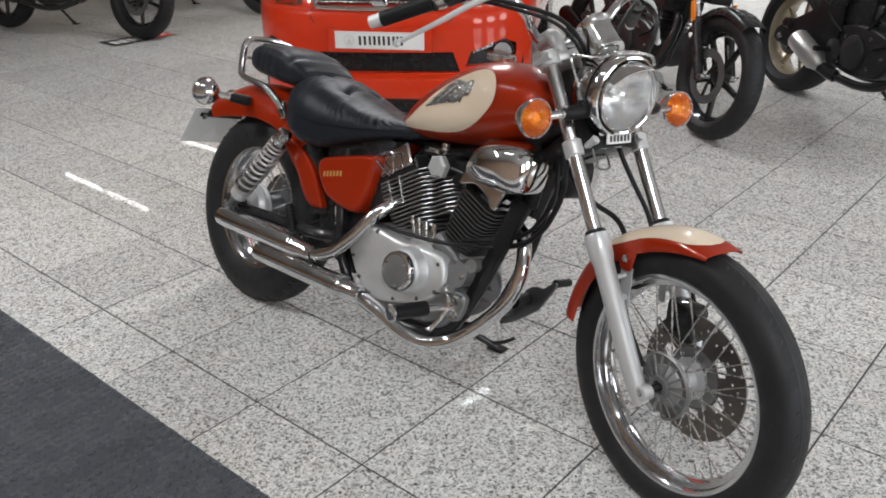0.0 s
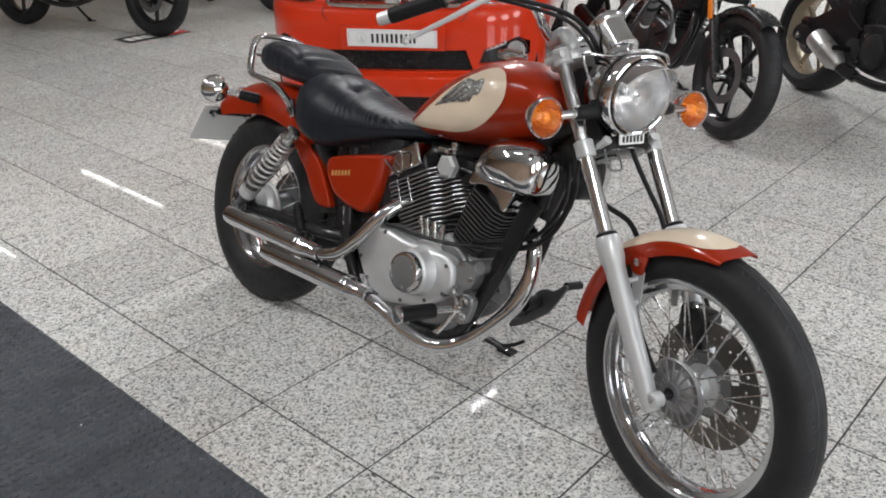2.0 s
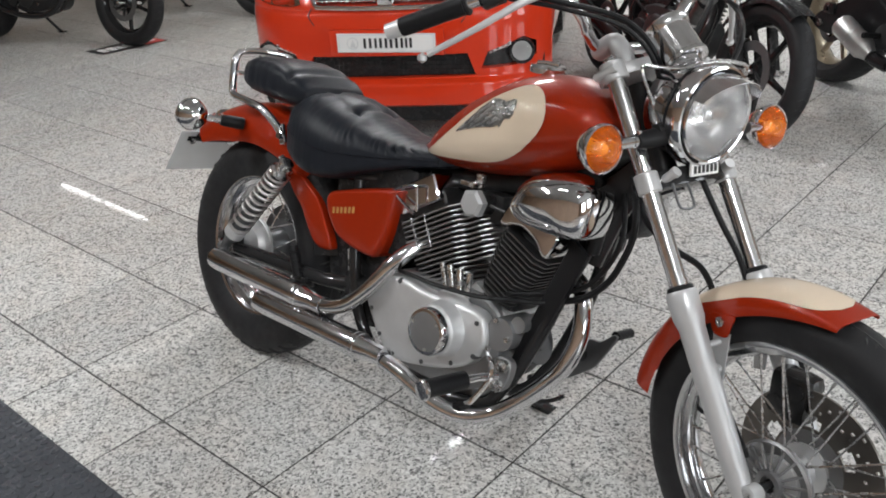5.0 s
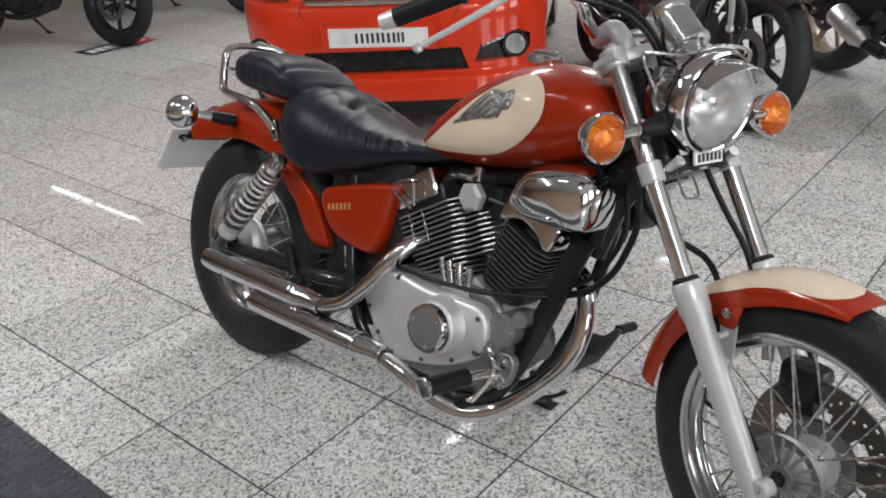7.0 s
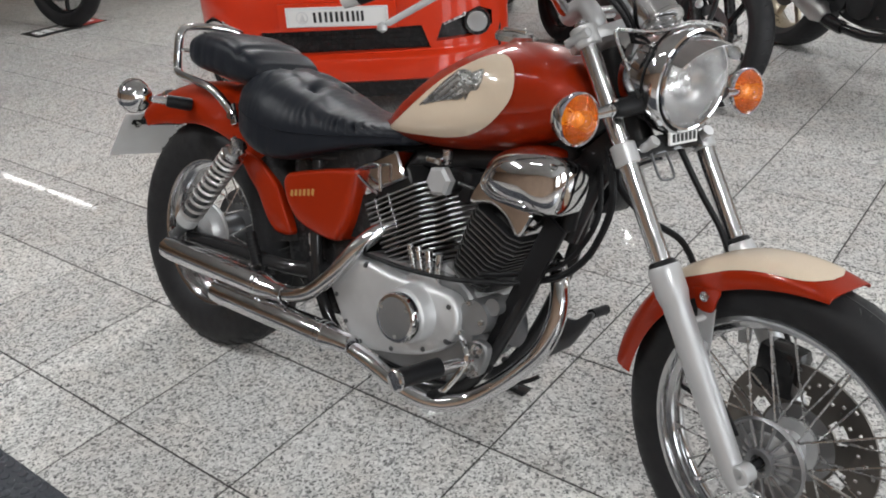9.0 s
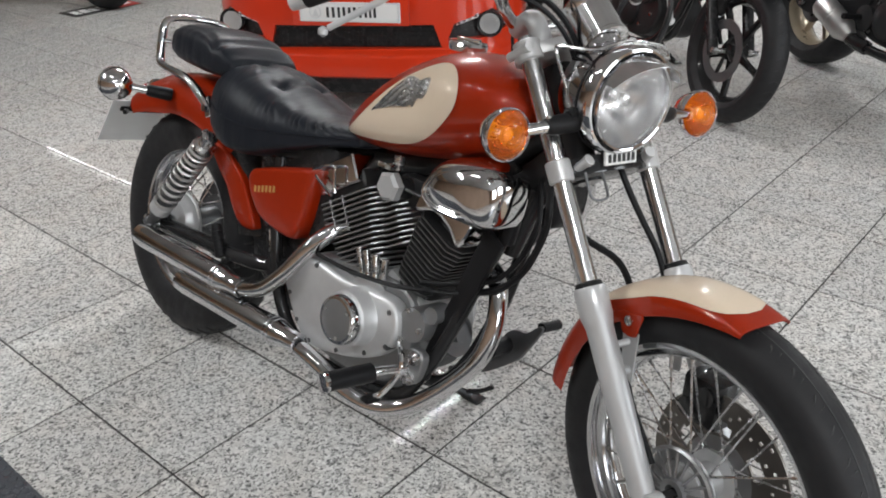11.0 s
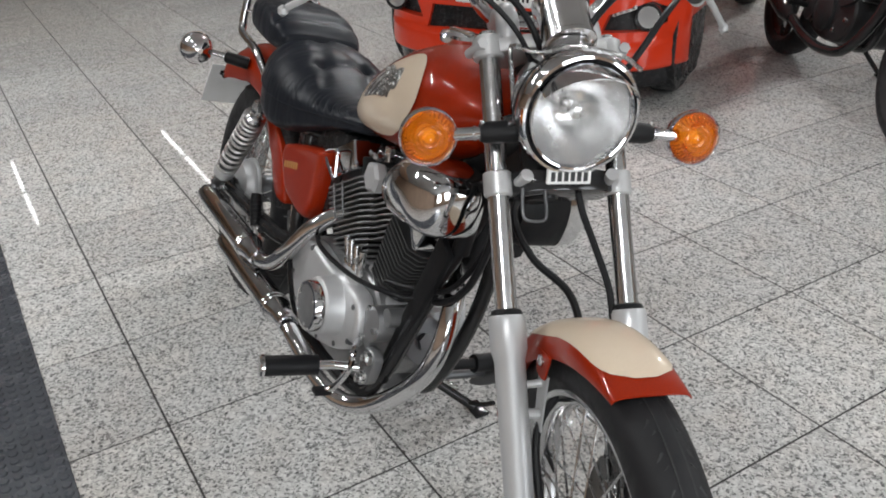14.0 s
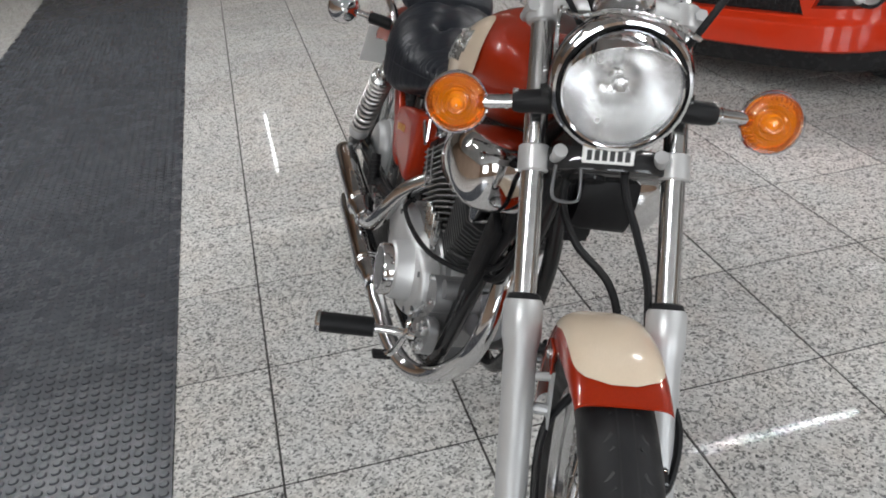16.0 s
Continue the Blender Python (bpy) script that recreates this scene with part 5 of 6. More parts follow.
# pushrod covers between the barrels
for x0, x1, r in ((0.752, 0.726, 0.0065), (0.770, 0.748, 0.0075), (0.788, 0.776, 0.0085), (0.806, 0.806, 0.0075)):
    part("pushrod_tube", joined(rod((x0, -0.090, 0.402), (x1, -0.092, 0.470), r, 14), rod((x0, -0.090, 0.400), (x0 * 0.8 + x1 * 0.2, -0.0905, 0.414), r * 1.35, 14)), STEEL, engine)
part("wire_guard", tube([(0.566, -0.095, 0.578), (0.556, -0.096, 0.586), (0.600, -0.100, 0.606), (0.628, -0.102, 0.612), (0.632, -0.102, 0.600), (0.640, -0.102, 0.560)], 0.0036, 8, 5), CHROME, rear_cylinder, "bent chrome wire guard")
part("wire_guard", tube([(0.560, -0.096, 0.582), (0.590, -0.099, 0.568), (0.632, -0.102, 0.552)], 0.0036, 8, 5), CHROME, rear_cylinder, "bent chrome wire guard")
part("hex_cap", move(lathe([(0.027, 0), (0.031, 0.005), (0.031, 0.020), (0.024, 0.026), (0.010, 0.027)], 6), along((0.779, -0.072, 0.610), (0.779, -0.15, 0.610)) @ Matrix.Rotation(radians(12), 4, "Z")), ALLOY_PAINT, engine, "six-sided grey alloy cap", 20)
part("intake", joined(rod((0.785, -0.075, 0.61), (0.785, 0.05, 0.60), 0.022, 16), box(0.79, 0.0, 0.600, 0.07, 0.09, 0.07, 0.02), rod((0.82, -0.08, 0.615), (0.86, -0.08, 0.612), 0.004, 8)), FIN_BLACK, engine)

# chrome air cleaner
def air_cleaner(profile):
    """A bulging box, long along x, that swells outward and rounds off ahead."""
    edge = [(0.898, 0.636), (0.906, 0.676), (0.942, 0.707), (1.000, 0.722), (1.048, 0.720), (1.076, 0.698), (1.082, 0.652), (1.066, 0.610), (1.010, 0.602), (0.940, 0.608)]
    o = soft_outline(edge, 7)
    cx, cz = sum(p[0] for p in o) / len(o), sum(p[1] for p in o) / len(o)
    return rings([[(cx + (a - cx) * k, y, cz + (b - cz) * k) for a, b in o] for y, k in profile])


SWELL = ((-0.030, 0.86), (-0.042, 0.96), (-0.056, 1.0), (-0.084, 1.0), (-0.100, 0.988), (-0.112, 0.962), (-0.122, 0.92), (-0.131, 0.855), (-0.1385, 0.76), (-0.1455, 0.63), (-0.151, 0.46), (-0.1545, 0.24), (-0.1555, 0.05))


cleaner = part("air_cleaner", air_cleaner(SWELL), CHROME, engine, "rounded chrome air cleaner cover", 60)
for grow, y, r in ((0.80, -0.1385, 0.0045), (0.66, -0.1455, 0.0028)):
    ridge = soft_outline([(0.988 + (a - 0.988) * grow, 0.660 + (b - 0.660) * grow) for a, b in ((0.900, 0.640), (0.930, 0.612), (0.985, 0.608), (1.030, 0.612), (1.040, 0.640), (1.036, 0.690), (0.995, 0.708), (0.935, 0.692))], 5)
    part("raised_ridge", tube([(x, y, z) for x, z in ridge + ridge[:1]], r, 8, smooth=False), CHROME, cleaner)
box_left = part("air_box", move(air_cleaner(((0.040, 0.90), (0.052, 0.98), (0.060, 1.0), (0.126, 1.0), (0.131, 0.97), (0.131, 0.3))), Matrix.Translation((0.004, 0, -0.006))), BLACK_RUBBER, engine, "black air box on the left of the engine")
part("left_cover", move(air_cleaner([(y * -1 + 0.046, k) for y, k in SWELL[3:]]), Matrix.Translation((0.004, 0, -0.006))), CHROME, box_left, "rounded chrome cover on the left side", 60)
part("clutch_cable", tube([(0.62, -0.105, 0.420), (0.674, -0.125, 0.428), (0.755, -0.130, 0.431), (0.858, -0.125, 0.440), (0.940, -0.112, 0.456), (0.985, -0.070, 0.462), (1.015, -0.030, 0.50)], 0.0048, 8), BLACK_RUBBER, engine)
part("breather_hose", tube([(1.095, -0.03, 0.735), (1.127, -0.05, 0.675), (1.131, -0.05, 0.630), (1.120, -0.05, 0.582), (1.099, -0.05, 0.535), (1.054, -0.05, 0.490), (0.978, -0.055, 0.456)], 0.0068, 8), BLACK_RUBBER, engine, "black rubber hose")
part("breather_hose", tube([(1.080, -0.02, 0.700), (1.100, -0.03, 0.620), (1.085, -0.045, 0.555), (1.045, -0.055, 0.505), (0.960, -0.07, 0.470), (0.900, -0.085, 0.455)], 0.0052, 8), BLACK_RUBBER, engine, "black rubber hose")
tap = part("fuel_tap", joined(rod((0.768, -0.060, 0.668), (0.768, -0.060, 0.640), 0.010, 12), rod((0.768, -0.055, 0.648), (0.768, -0.085, 0.646), 0.007, 10), box(0.752, -0.086, 0.646, 0.030, 0.006, 0.010, 0.002, 1)), STEEL, engine, "small steel fuel tap")
part("drain_pipe", joined(rod((0.436, -0.098, 0.418), (0.462, -0.098, 0.330), 0.0028, 6), rod((0.448, -0.098, 0.378), (0.450, -0.098, 0.370), 0.0045, 6)), STEEL, engine, "thin steel rod")
part("oil_filter", joined(rod((0.89, 0.0, 0.33), (0.945, 0.0, 0.35), 0.045, 24), rod((0.94, 0.0, 0.348), (0.955, 0.0, 0.353), 0.018, 6)), DARK_ALLOY, engine)

# ---- exhaust ----
def silencer(name, line, body, r):
    pipe = part(name, tube(line, 0.0180, 18), CHROME, bike, "chrome exhaust pipe")
    a, b = Vector(body[0]), Vector(body[1])
    L = (b - a).length
    part("silencer", move(lathe([(0.0195, -0.035), (0.0215, -0.030), (0.0225, -0.004), (0.029, 0.030), (0.0305, 0.04), (0.0305, L - 0.035), (0.0295, L - 0.02), (0.0275, L), (0.024, L), (0.023, L - 0.03), (0.015, L - 0.05)], 32), along(a, b)), CHROME, pipe, "chrome straight silencer")
    part("clamp", move(joined(hoop([(0.0300, 0.036), (0.0322, 0.037), (0.0322, 0.043), (0.0300, 0.044)], 28), hoop([(0.0300, 0.050), (0.0322, 0.051), (0.0322, 0.057), (0.0300, 0.058)], 28), rod((0.0, -0.034, 0.046), (0.008, -0.034, 0.046), 0.004, 6)), along(a, b)), CHROME, pipe)
    part("band", move(hoop([(0.0192, -0.040), (0.0228, -0.039), (0.0228, -0.028), (0.0192, -0.027)], 24), along(a, b)), CHROME, pipe)
    return pipe


silencer("upper_exhaust", [(0.690, -0.012, 0.486), (0.656, -0.034, 0.490), (0.636, -0.074, 0.478), (0.612, -0.114, 0.440), (0.588, -0.133, 0.398), (0.563, -0.142, 0.362), (0.512, -0.150, 0.313), (0.455, -0.154, 0.288), (0.400, -0.155, 0.282), (0.370, -0.155, 0.281)], [(0.400, -0.155, 0.282), (-0.012, -0.158, 0.272)], 0.03)
silencer("lower_exhaust", [(0.985, -0.006, 0.520), (1.030, -0.022, 0.498), (1.052, -0.034, 0.455), (1.057, -0.042, 0.400), (1.037, -0.048, 0.335), (0.982, -0.056, 0.262), (0.918, -0.072, 0.200), (0.856, -0.100, 0.172), (0.790, -0.125, 0.180), (0.710, -0.145, 0.214), (0.62, -0.152, 0.234)], [(0.615, -0.152, 0.234), (0.195, -0.155, 0.219)], 0.03)

# ---- controls ----
rp = part("rider_peg", joined(rod((0.918, -0.196, 0.297), (0.902, -0.291, 0.2905), 0.0185, 18)), BLACK_RUBBER, bike, "black rubber footpeg")
part("peg_end", move(lathe([(0.0175, 0), (0.0212, 0.002), (0.0212, 0.007), (0.018, 0.010), (0.006, 0.0115)], 20), along((0.903, -0.289, 0.2905), (0.898, -0.318, 0.289))), CHROME, rp)
part("peg_arm", tube([(0.918, -0.200, 0.296), (0.928, -0.166, 0.300), (0.940, -0.125, 0.300)], 0.0085, 12), CHROME, rp)
part("peg_hanger", slab(soft_outline([(0.916, 0.326), (0.946, 0.333), (0.960, 0.316), (0.948, 0.268), (0.920, 0.256), (0.926, 0.290)], 4), "y", -0.086, -0.108, 0.006, 3), CASE_ALLOY, rp, "cast alloy peg mount")
for x, z in ((0.941, 0.318), (0.934, 0.274)):
    part("hanger_bolt", joined(rod((x, -0.108, z), (x, -0.116, z), 0.0135, 18), rod((x, -0.114, z), (x, -0.124, z), 0.0085, 6)), STEEL, rp)
bp = part("brake_pedal", tube([(0.905, -0.118, 0.334), (0.930, -0.136, 0.326), (0.939, -0.142, 0.300), (0.926, -0.146, 0.268), (0.910, -0.152, 0.240), (0.902, -0.160, 0.230)], 0.0062, 10), CHROME, bike, "bent chrome brake pedal")
part("pedal_pad", box(0.900, -0.168, 0.228, 0.022, 0.034, 0.010, 0.003), BLACK_RUBBER, bp)
part("left_peg", joined(rod((0.930, 0.135, 0.285), (0.925, 0.265, 0.285), 0.0185, 18), rod((0.93, 0.07, 0.285), (0.93, 0.14, 0.285), 0.011, 12)), BLACK_RUBBER, bike, "black rubber footpeg")
gp = part("gear_pedal", joined(slab(soft_outline([(0.850, 0.190), (0.890, 0.203), (0.957, 0.256), (0.974, 0.276), (1.006, 0.338), (1.009, 0.354), (0.998, 0.354), (0.972, 0.330), (0.948, 0.327), (0.922, 0.312), (0.893, 0.262)], 3), "y", 0.196, 0.208, 0.004, 2), rod((0.89, 0.07, 0.235), (0.89, 0.20, 0.235), 0.009, 10)), DARK_ALLOY, bike, "dark gear pedal on the left")
part("pedal_rubber", rod((1.001, 0.205, 0.351), (1.005, 0.262, 0.352), 0.0110, 16), BLACK_RUBBER, gp)
stand = part("side_stand", joined(tube([(0.735, 0.085, 0.185), (0.755, 0.150, 0.150), (0.795, 0.235, 0.105), (0.808, 0.262, 0.092)], 0.010, 12), move(box(0, 0, 0, 0.055, 0.034, 0.008, 0.003), Matrix.Translation((0.812, 0.270, 0.0868)) @ Matrix.Rotation(radians(16.8), 4, "X")), tube([(0.800, 0.245, 0.10), (0.835, 0.262, 0.115), (0.862, 0.272, 0.135)], 0.0055, 8)), BLACK_FRAME, bike, "black side stand folded out")
sp_pts = [(0.740 + 0.05 * k / 90 + 0.008 * math.cos(k * 0.9), 0.105 + 0.11 * k / 90 + 0.008 * math.sin(k * 0.9), 0.19 - 0.055 * k / 90) for k in range(91)]
part("stand_spring", tube(sp_pts, 0.0018, 6, smooth=False), STEEL, stand)

# ---- the other motorcycles ----
def sunk_mudguard(centre, a0, a1, r, half, depth, steps=24):
    return fender(centre, a0, a1, r, half, depth, steps, 0.006, 0.7)


def cast_wheel(owner, x, r, bead, half, rim_mat, spokes, disc_side, disc_r):
    at = wheel_pose(x, r)
    rh = half * 0.62
    wheel = part("wheel", move(joined(hoop([(bead + 0.006, rh), (bead - 0.006, rh - 0.004), (bead - 0.016, rh * 0.5), (bead - 0.022, 0), (bead - 0.016, -rh * 0.5), (bead - 0.006, -rh + 0.004), (bead + 0.006, -rh),
                                            (bead - 0.004, -rh - 0.002), (bead - 0.020, -rh * 0.6), (bead - 0.028, 0), (bead - 0.020, rh * 0.6), (bead - 0.004, rh + 0.002)], 56),
                                       lathe([(0.02, -0.05), (0.036, -0.045), (0.040, -0.02), (0.040, 0.02), (0.036, 0.045), (0.02, 0.05)], 24)), at), rim_mat, owner, "cast alloy wheel")
    part("tyre", move(hoop(tyre_loop(r, bead, half), 64), at), TYRE, wheel, "black rubber tyre")
    grooves = []
    for k in range(40):
        a = 2 * math.pi * k / 40
        for s in (-1, 1):
            p = [(math.cos(a + d) * (r - q + 0.0008), math.sin(a + d) * (r - q + 0.0008), s * half * h) for d, q, h in ((0, 0.001, 0.10), (0.03, 0.004, 0.34), (0.05, 0.0125, 0.60))]
            grooves.append((p, s))
    tagged(part("tread", move(joined(*[tube(p, 0.0022, 4, 2) for p, s in grooves]), at), SIGN_BLACK, wheel, "shallow tread grooves"), "shallow tread grooves", kind="stuff")
    for k in range(spokes):
        a = 2 * math.pi * k / spokes + 0.3
        c, s = math.cos(a), math.sin(a)
        secs = []
        for rr, w, h in ((0.03, 0.020, 0.022), (0.10, 0.013, 0.016), (bead - 0.03, 0.012, 0.014), (bead - 0.014, 0.022, 0.020)):
            secs.append([(rr * c - s * u * w, rr * s + c * u * w, v * h) for u, v in ((-1, -0.5), (-0.5, -1), (0.5, -1), (1, -0.5), (1, 0.5), (0.5, 1), (-0.5, 1), (-1, 0.5))])
        part("spoke", move(rings(secs), at), rim_mat, wheel)
    if disc_r:
        part("brake_disc", move(hoop([(disc_r * 0.68, disc_side * 0.062), (disc_r, disc_side * 0.062), (disc_r, disc_side * 0.066), (disc_r * 0.68, disc_side * 0.066)], 48), at), GREY_DISC, wheel, "steel brake disc")
        for k in range(5):
            a = 2 * math.pi * k / 5
            part("disc_arm", move(rod((0.035 * math.cos(a), 0.035 * math.sin(a), disc_side * 0.058), (disc_r * 0.72 * math.cos(a + 0.3), disc_r * 0.72 * math.sin(a + 0.3), disc_side * 0.064), 0.008, 8), at), BLACK_PAINT, wheel)
    return wheel


def roadster(label, m, wb=1.32, r=0.30, rim=None, spokes=5, rear_half=0.062, front_half=0.052, tank_mat=None, short_pipe=False, lean=-10):
    """An unfaired road motorcycle on its side stand."""
    rim = rim or BLACK_PAINT
    b = thing("motorcycle", label, "motorcycle", m @ pose(0, 0, 0, lean), "motorcycles in the background")
    cast_wheel(b, wb, r, 0.216, front_half, rim, spokes, -1, 0.130)
    cast_wheel(b, 0.0, r, 0.216, rear_half, rim, spokes, -1, 0.100)
    top = (wb - 0.34, 0.95)
    for s in (-1, 1):
        y = s * 0.092
        leg = part("fork_leg", rod((wb - 0.02, y, r - 0.02), (wb - 0.155, y, 0.545), 0.025, 16, 0.024), BLACK_PLASTIC, b, "dark fork leg")
        part("fork_tube", rod((wb - 0.150, y, 0.540), (top[0], y, top[1]), 0.0185, 16), STEEL, leg, "steel fork tube")
        part("reflector", move(box(0, 0, 0, 0.026, 0.010, 0.095, 0.003), Matrix.Translation((wb - 0.158, y + s * 0.028, 0.575)) @ Matrix.Rotation(radians(-24), 4, "Y")), AMBER_PLASTIC, leg, "amber side reflector")
    part("axle", rod((wb, -0.115, r), (wb, 0.115, r), 0.011, 12), STEEL, b)
    part("caliper", joined(box(wb - 0.105, -0.062, r + 0.085, 0.06, 0.06, 0.09, 0.012), rod((wb - 0.10, -0.10, r + 0.065), (wb - 0.10, -0.03, r + 0.065), 0.017, 12)), BLACK_PAINT, b, "brake caliper")
    part("yoke", joined(box(wb - 0.225, 0, 0.70, 0.07, 0.23, 0.035, 0.01), box(wb - 0.320, 0, 0.905, 0.07, 0.22, 0.03, 0.01)), BLACK_PAINT, b)
    part("front_mudguard", sunk_mudguard((wb, 0, r), 150, 55, r + 0.026, 0.062, 0.038), BLACK_PLASTIC, b, "black plastic front mudguard")
    part("fork_cover", joined(box(wb - 0.200, 0, 0.690, 0.085, 0.165, 0.150, 0.02), box(wb - 0.150, 0, 0.640, 0.06, 0.12, 0.05, 0.015)), BLACK_RUBBER, b, "black cover between the fork legs")
    part("headlight", move(lathe([(0.03, -0.07), (0.07, -0.05), (0.085, 0.0), (0.08, 0.008), (0.04, 0.016)], 32), Matrix.Translation((wb - 0.17, 0, 0.80)) @ Matrix.Rotation(radians(90), 4, "Y")), BLACK_PLASTIC, b)
    part("handlebar", tube([(wb - 0.44, -0.37, 1.02), (wb - 0.36, -0.22, 1.03), (wb - 0.335, -0.06, 0.975), (wb - 0.335, 0.06, 0.975), (wb - 0.36, 0.22, 1.03), (wb - 0.44, 0.37, 1.02)], 0.011, 10), BLACK_PAINT, b)
    for s in (-1, 1):
        part("grip", rod((wb - 0.39, s * 0.27, 1.028), (wb - 0.445, s * 0.38, 1.019), 0.017, 12), BLACK_RUBBER, b)
    part("fuel_tank", cushion([(wb - 0.80, 0.80, 0.72, 0.06), (wb - 0.76, 0.85, 0.70, 0.11), (wb - 0.62, 0.92, 0.70, 0.15), (wb - 0.48, 0.93, 0.72, 0.16), (wb - 0.38, 0.90, 0.76, 0.12), (wb - 0.35, 0.85, 0.79, 0.06)], 32), tank_mat or BLACK_PAINT, b, "glossy fuel tank", 60)
    part("seat", cushion([(-0.05, 0.86, 0.82, 0.06), (0.02, 0.88, 0.80, 0.11), (0.25, 0.86, 0.77, 0.13), (0.42, 0.80, 0.72, 0.13), (wb - 0.76, 0.80, 0.72, 0.09)], 32), LEATHER, b, "black seat", 60)
    part("tail", cushion([(-0.24, 0.84, 0.80, 0.04), (-0.18, 0.86, 0.77, 0.08), (0.05, 0.82, 0.70, 0.11), (0.30, 0.76, 0.66, 0.12)], 28), BLACK_PLASTIC, b)
    part("rear_mudguard", sunk_mudguard((0, 0, r), 150, 70, r + 0.05, 0.07, 0.05), BLACK_PLASTIC, b)
    # engine and frame
    eng = part("engine", joined(slab(soft_outline([(0.40, 0.34), (0.46, 0.44), (0.62, 0.47), (0.80, 0.44), (0.86, 0.36), (0.80, 0.25), (0.62, 0.22), (0.46, 0.25)], 4), "y", -0.12, 0.12, 0.02, 3)), FIN_BLACK, b, "dark engine block")
    part("engine_cover", move(lathe([(0.088, 0), (0.085, 0.016), (0.07, 0.026), (0.03, 0.030)], 32), along((0.60, -0.118, 0.335), (0.60, -0.2, 0.335))), FIN_BLACK, eng, "round alloy engine cover")
    part("barrel", move(box(0, 0, 0.11, 0.14, 0.15, 0.22, 0.03, 3), Matrix.Translation((0.74, 0, 0.42)) @ Matrix.Rotation(radians(22), 4, "Y")), FIN_BLACK, eng)
    for k in range(7):
        part("fin", move(box(0, 0, 0.04 + 0.022 * k, 0.175, 0.185, 0.006, 0.002, 1), Matrix.Translation((0.74, 0, 0.42)) @ Matrix.Rotation(radians(22), 4, "Y")), FIN_BLACK, eng)
    for s in (-1, 1):
        part("frame_rail", tube([(top[0] + 0.02, s * 0.03, 0.86), (0.80, s * 0.10, 0.74), (0.50, s * 0.12, 0.64), (0.36, s * 0.11, 0.44), (0.34, s * 0.10, 0.30)], 0.018, 10), BLACK_FRAME, b)
        part("swingarm", tube([(0.38, s * 0.10, 0.36), (0.18, s * 0.11, 0.33), (0.0, s * 0.105, r)], 0.021, 10), BLACK_FRAME, b)
        part("tail_rail", tube([(0.46, s * 0.11, 0.63), (0.20, s * 0.10, 0.74), (-0.10, s * 0.07, 0.79)], 0.012, 8), BLACK_FRAME, b)
        part("side_panel", slab(soft_outline([(0.24, 0.70), (0.40, 0.71), (0.52, 0.66), (0.44, 0.52), (0.32, 0.54)], 4), "y", s * 0.11, s * 0.135, 0.01, 2), BLACK_PLASTIC, b)
        part("footpeg", rod((0.44, s * 0.12, 0.32), (0.44, s * 0.23, 0.325), 0.014, 10), BLACK_RUBBER, b)
    part("downtube", tube([(top[0], 0, 0.80), (0.94, 0, 0.60), (0.88, 0, 0.36), (0.80, 0, 0.24), (0.55, 0, 0.205), (0.40, 0, 0.24)], 0.018, 10), BLACK_FRAME, b)
    part("airbox", box(0.50, 0, 0.560, 0.30, 0.21, 0.24, 0.03), BLACK_PLASTIC, b)
    part("air_duct", box(0.83, 0, 0.640, 0.17, 0.22, 0.22, 0.03), BLACK_PLASTIC, b)
    part("hugger", sunk_mudguard((0, 0, r), 105, 25, r + 0.022, rear_half + 0.014, 0.05), BLACK_PLASTIC, b)
    part("battery_tray", box(0.30, 0, 0.640, 0.18, 0.18, 0.16, 0.02), BLACK_PLASTIC, b)
    part("carburettor", joined(rod((0.60, 0, 0.56), (0.72, 0, 0.58), 0.030, 14), box(0.65, -0.05, 0.54, 0.07, 0.07, 0.08, 0.015)), DARK_ALLOY, b, "dark metal carburettor")
    part("starter", rod((0.70, -0.06, 0.475), (0.84, -0.06, 0.475), 0.034, 16), FIN_BLACK, eng)
    part("sprocket_cover", move(lathe([(0.06, 0), (0.058, 0.018), (0.02, 0.022)], 24), along((0.46, -0.118, 0.32), (0.46, -0.2, 0.32))), FIN_BLACK, eng)
    part("horn", move(lathe([(0.015, -0.02), (0.038, -0.012), (0.040, 0.0), (0.02, 0.006)], 20), along((0.93, -0.05, 0.66), (0.99, -0.08, 0.66))), BLACK_PAINT, b)
    for k, line in enumerate((((wb - 0.33, -0.10, 0.99), (wb - 0.22, -0.13, 0.86), (wb - 0.20, -0.11, 0.66), (wb - 0.13, -0.10, 0.48), (wb - 0.10, -0.08, 0.42)), ((wb - 0.36, -0.15, 1.0), (wb - 0.20, -0.06, 0.93), (wb - 0.30, -0.03, 0.78), (0.80, -0.10, 0.62), (0.66, -0.12, 0.46)),
                              ((0.98, -0.06, 0.74), (0.90, -0.12, 0.58), (0.86, -0.13, 0.44), (0.74, -0.13, 0.38)), ((0.30, -0.12, 0.60), (0.38, -0.13, 0.48), (0.50, -0.135, 0.42)))):
        part("hose", tube(line, 0.007, 8), BLACK_RUBBER, b)
    for x, z in ((0.52, 0.40), (0.70, 0.42), (0.72, 0.28), (0.50, 0.27), (0.80, 0.34)):
        part("engine_bolt", rod((x, -0.118, z), (x, -0.128, z), 0.009, 8), STEEL, eng)
    part("chain_guard", box(0.20, 0.10, 0.37, 0.34, 0.02, 0.05, 0.006), BLACK_PLASTIC, b)
    part("shock_absorber", rod((0.28, 0.0, 0.42), (0.34, 0.0, 0.66), 0.032, 14), DARK_ALLOY, b)
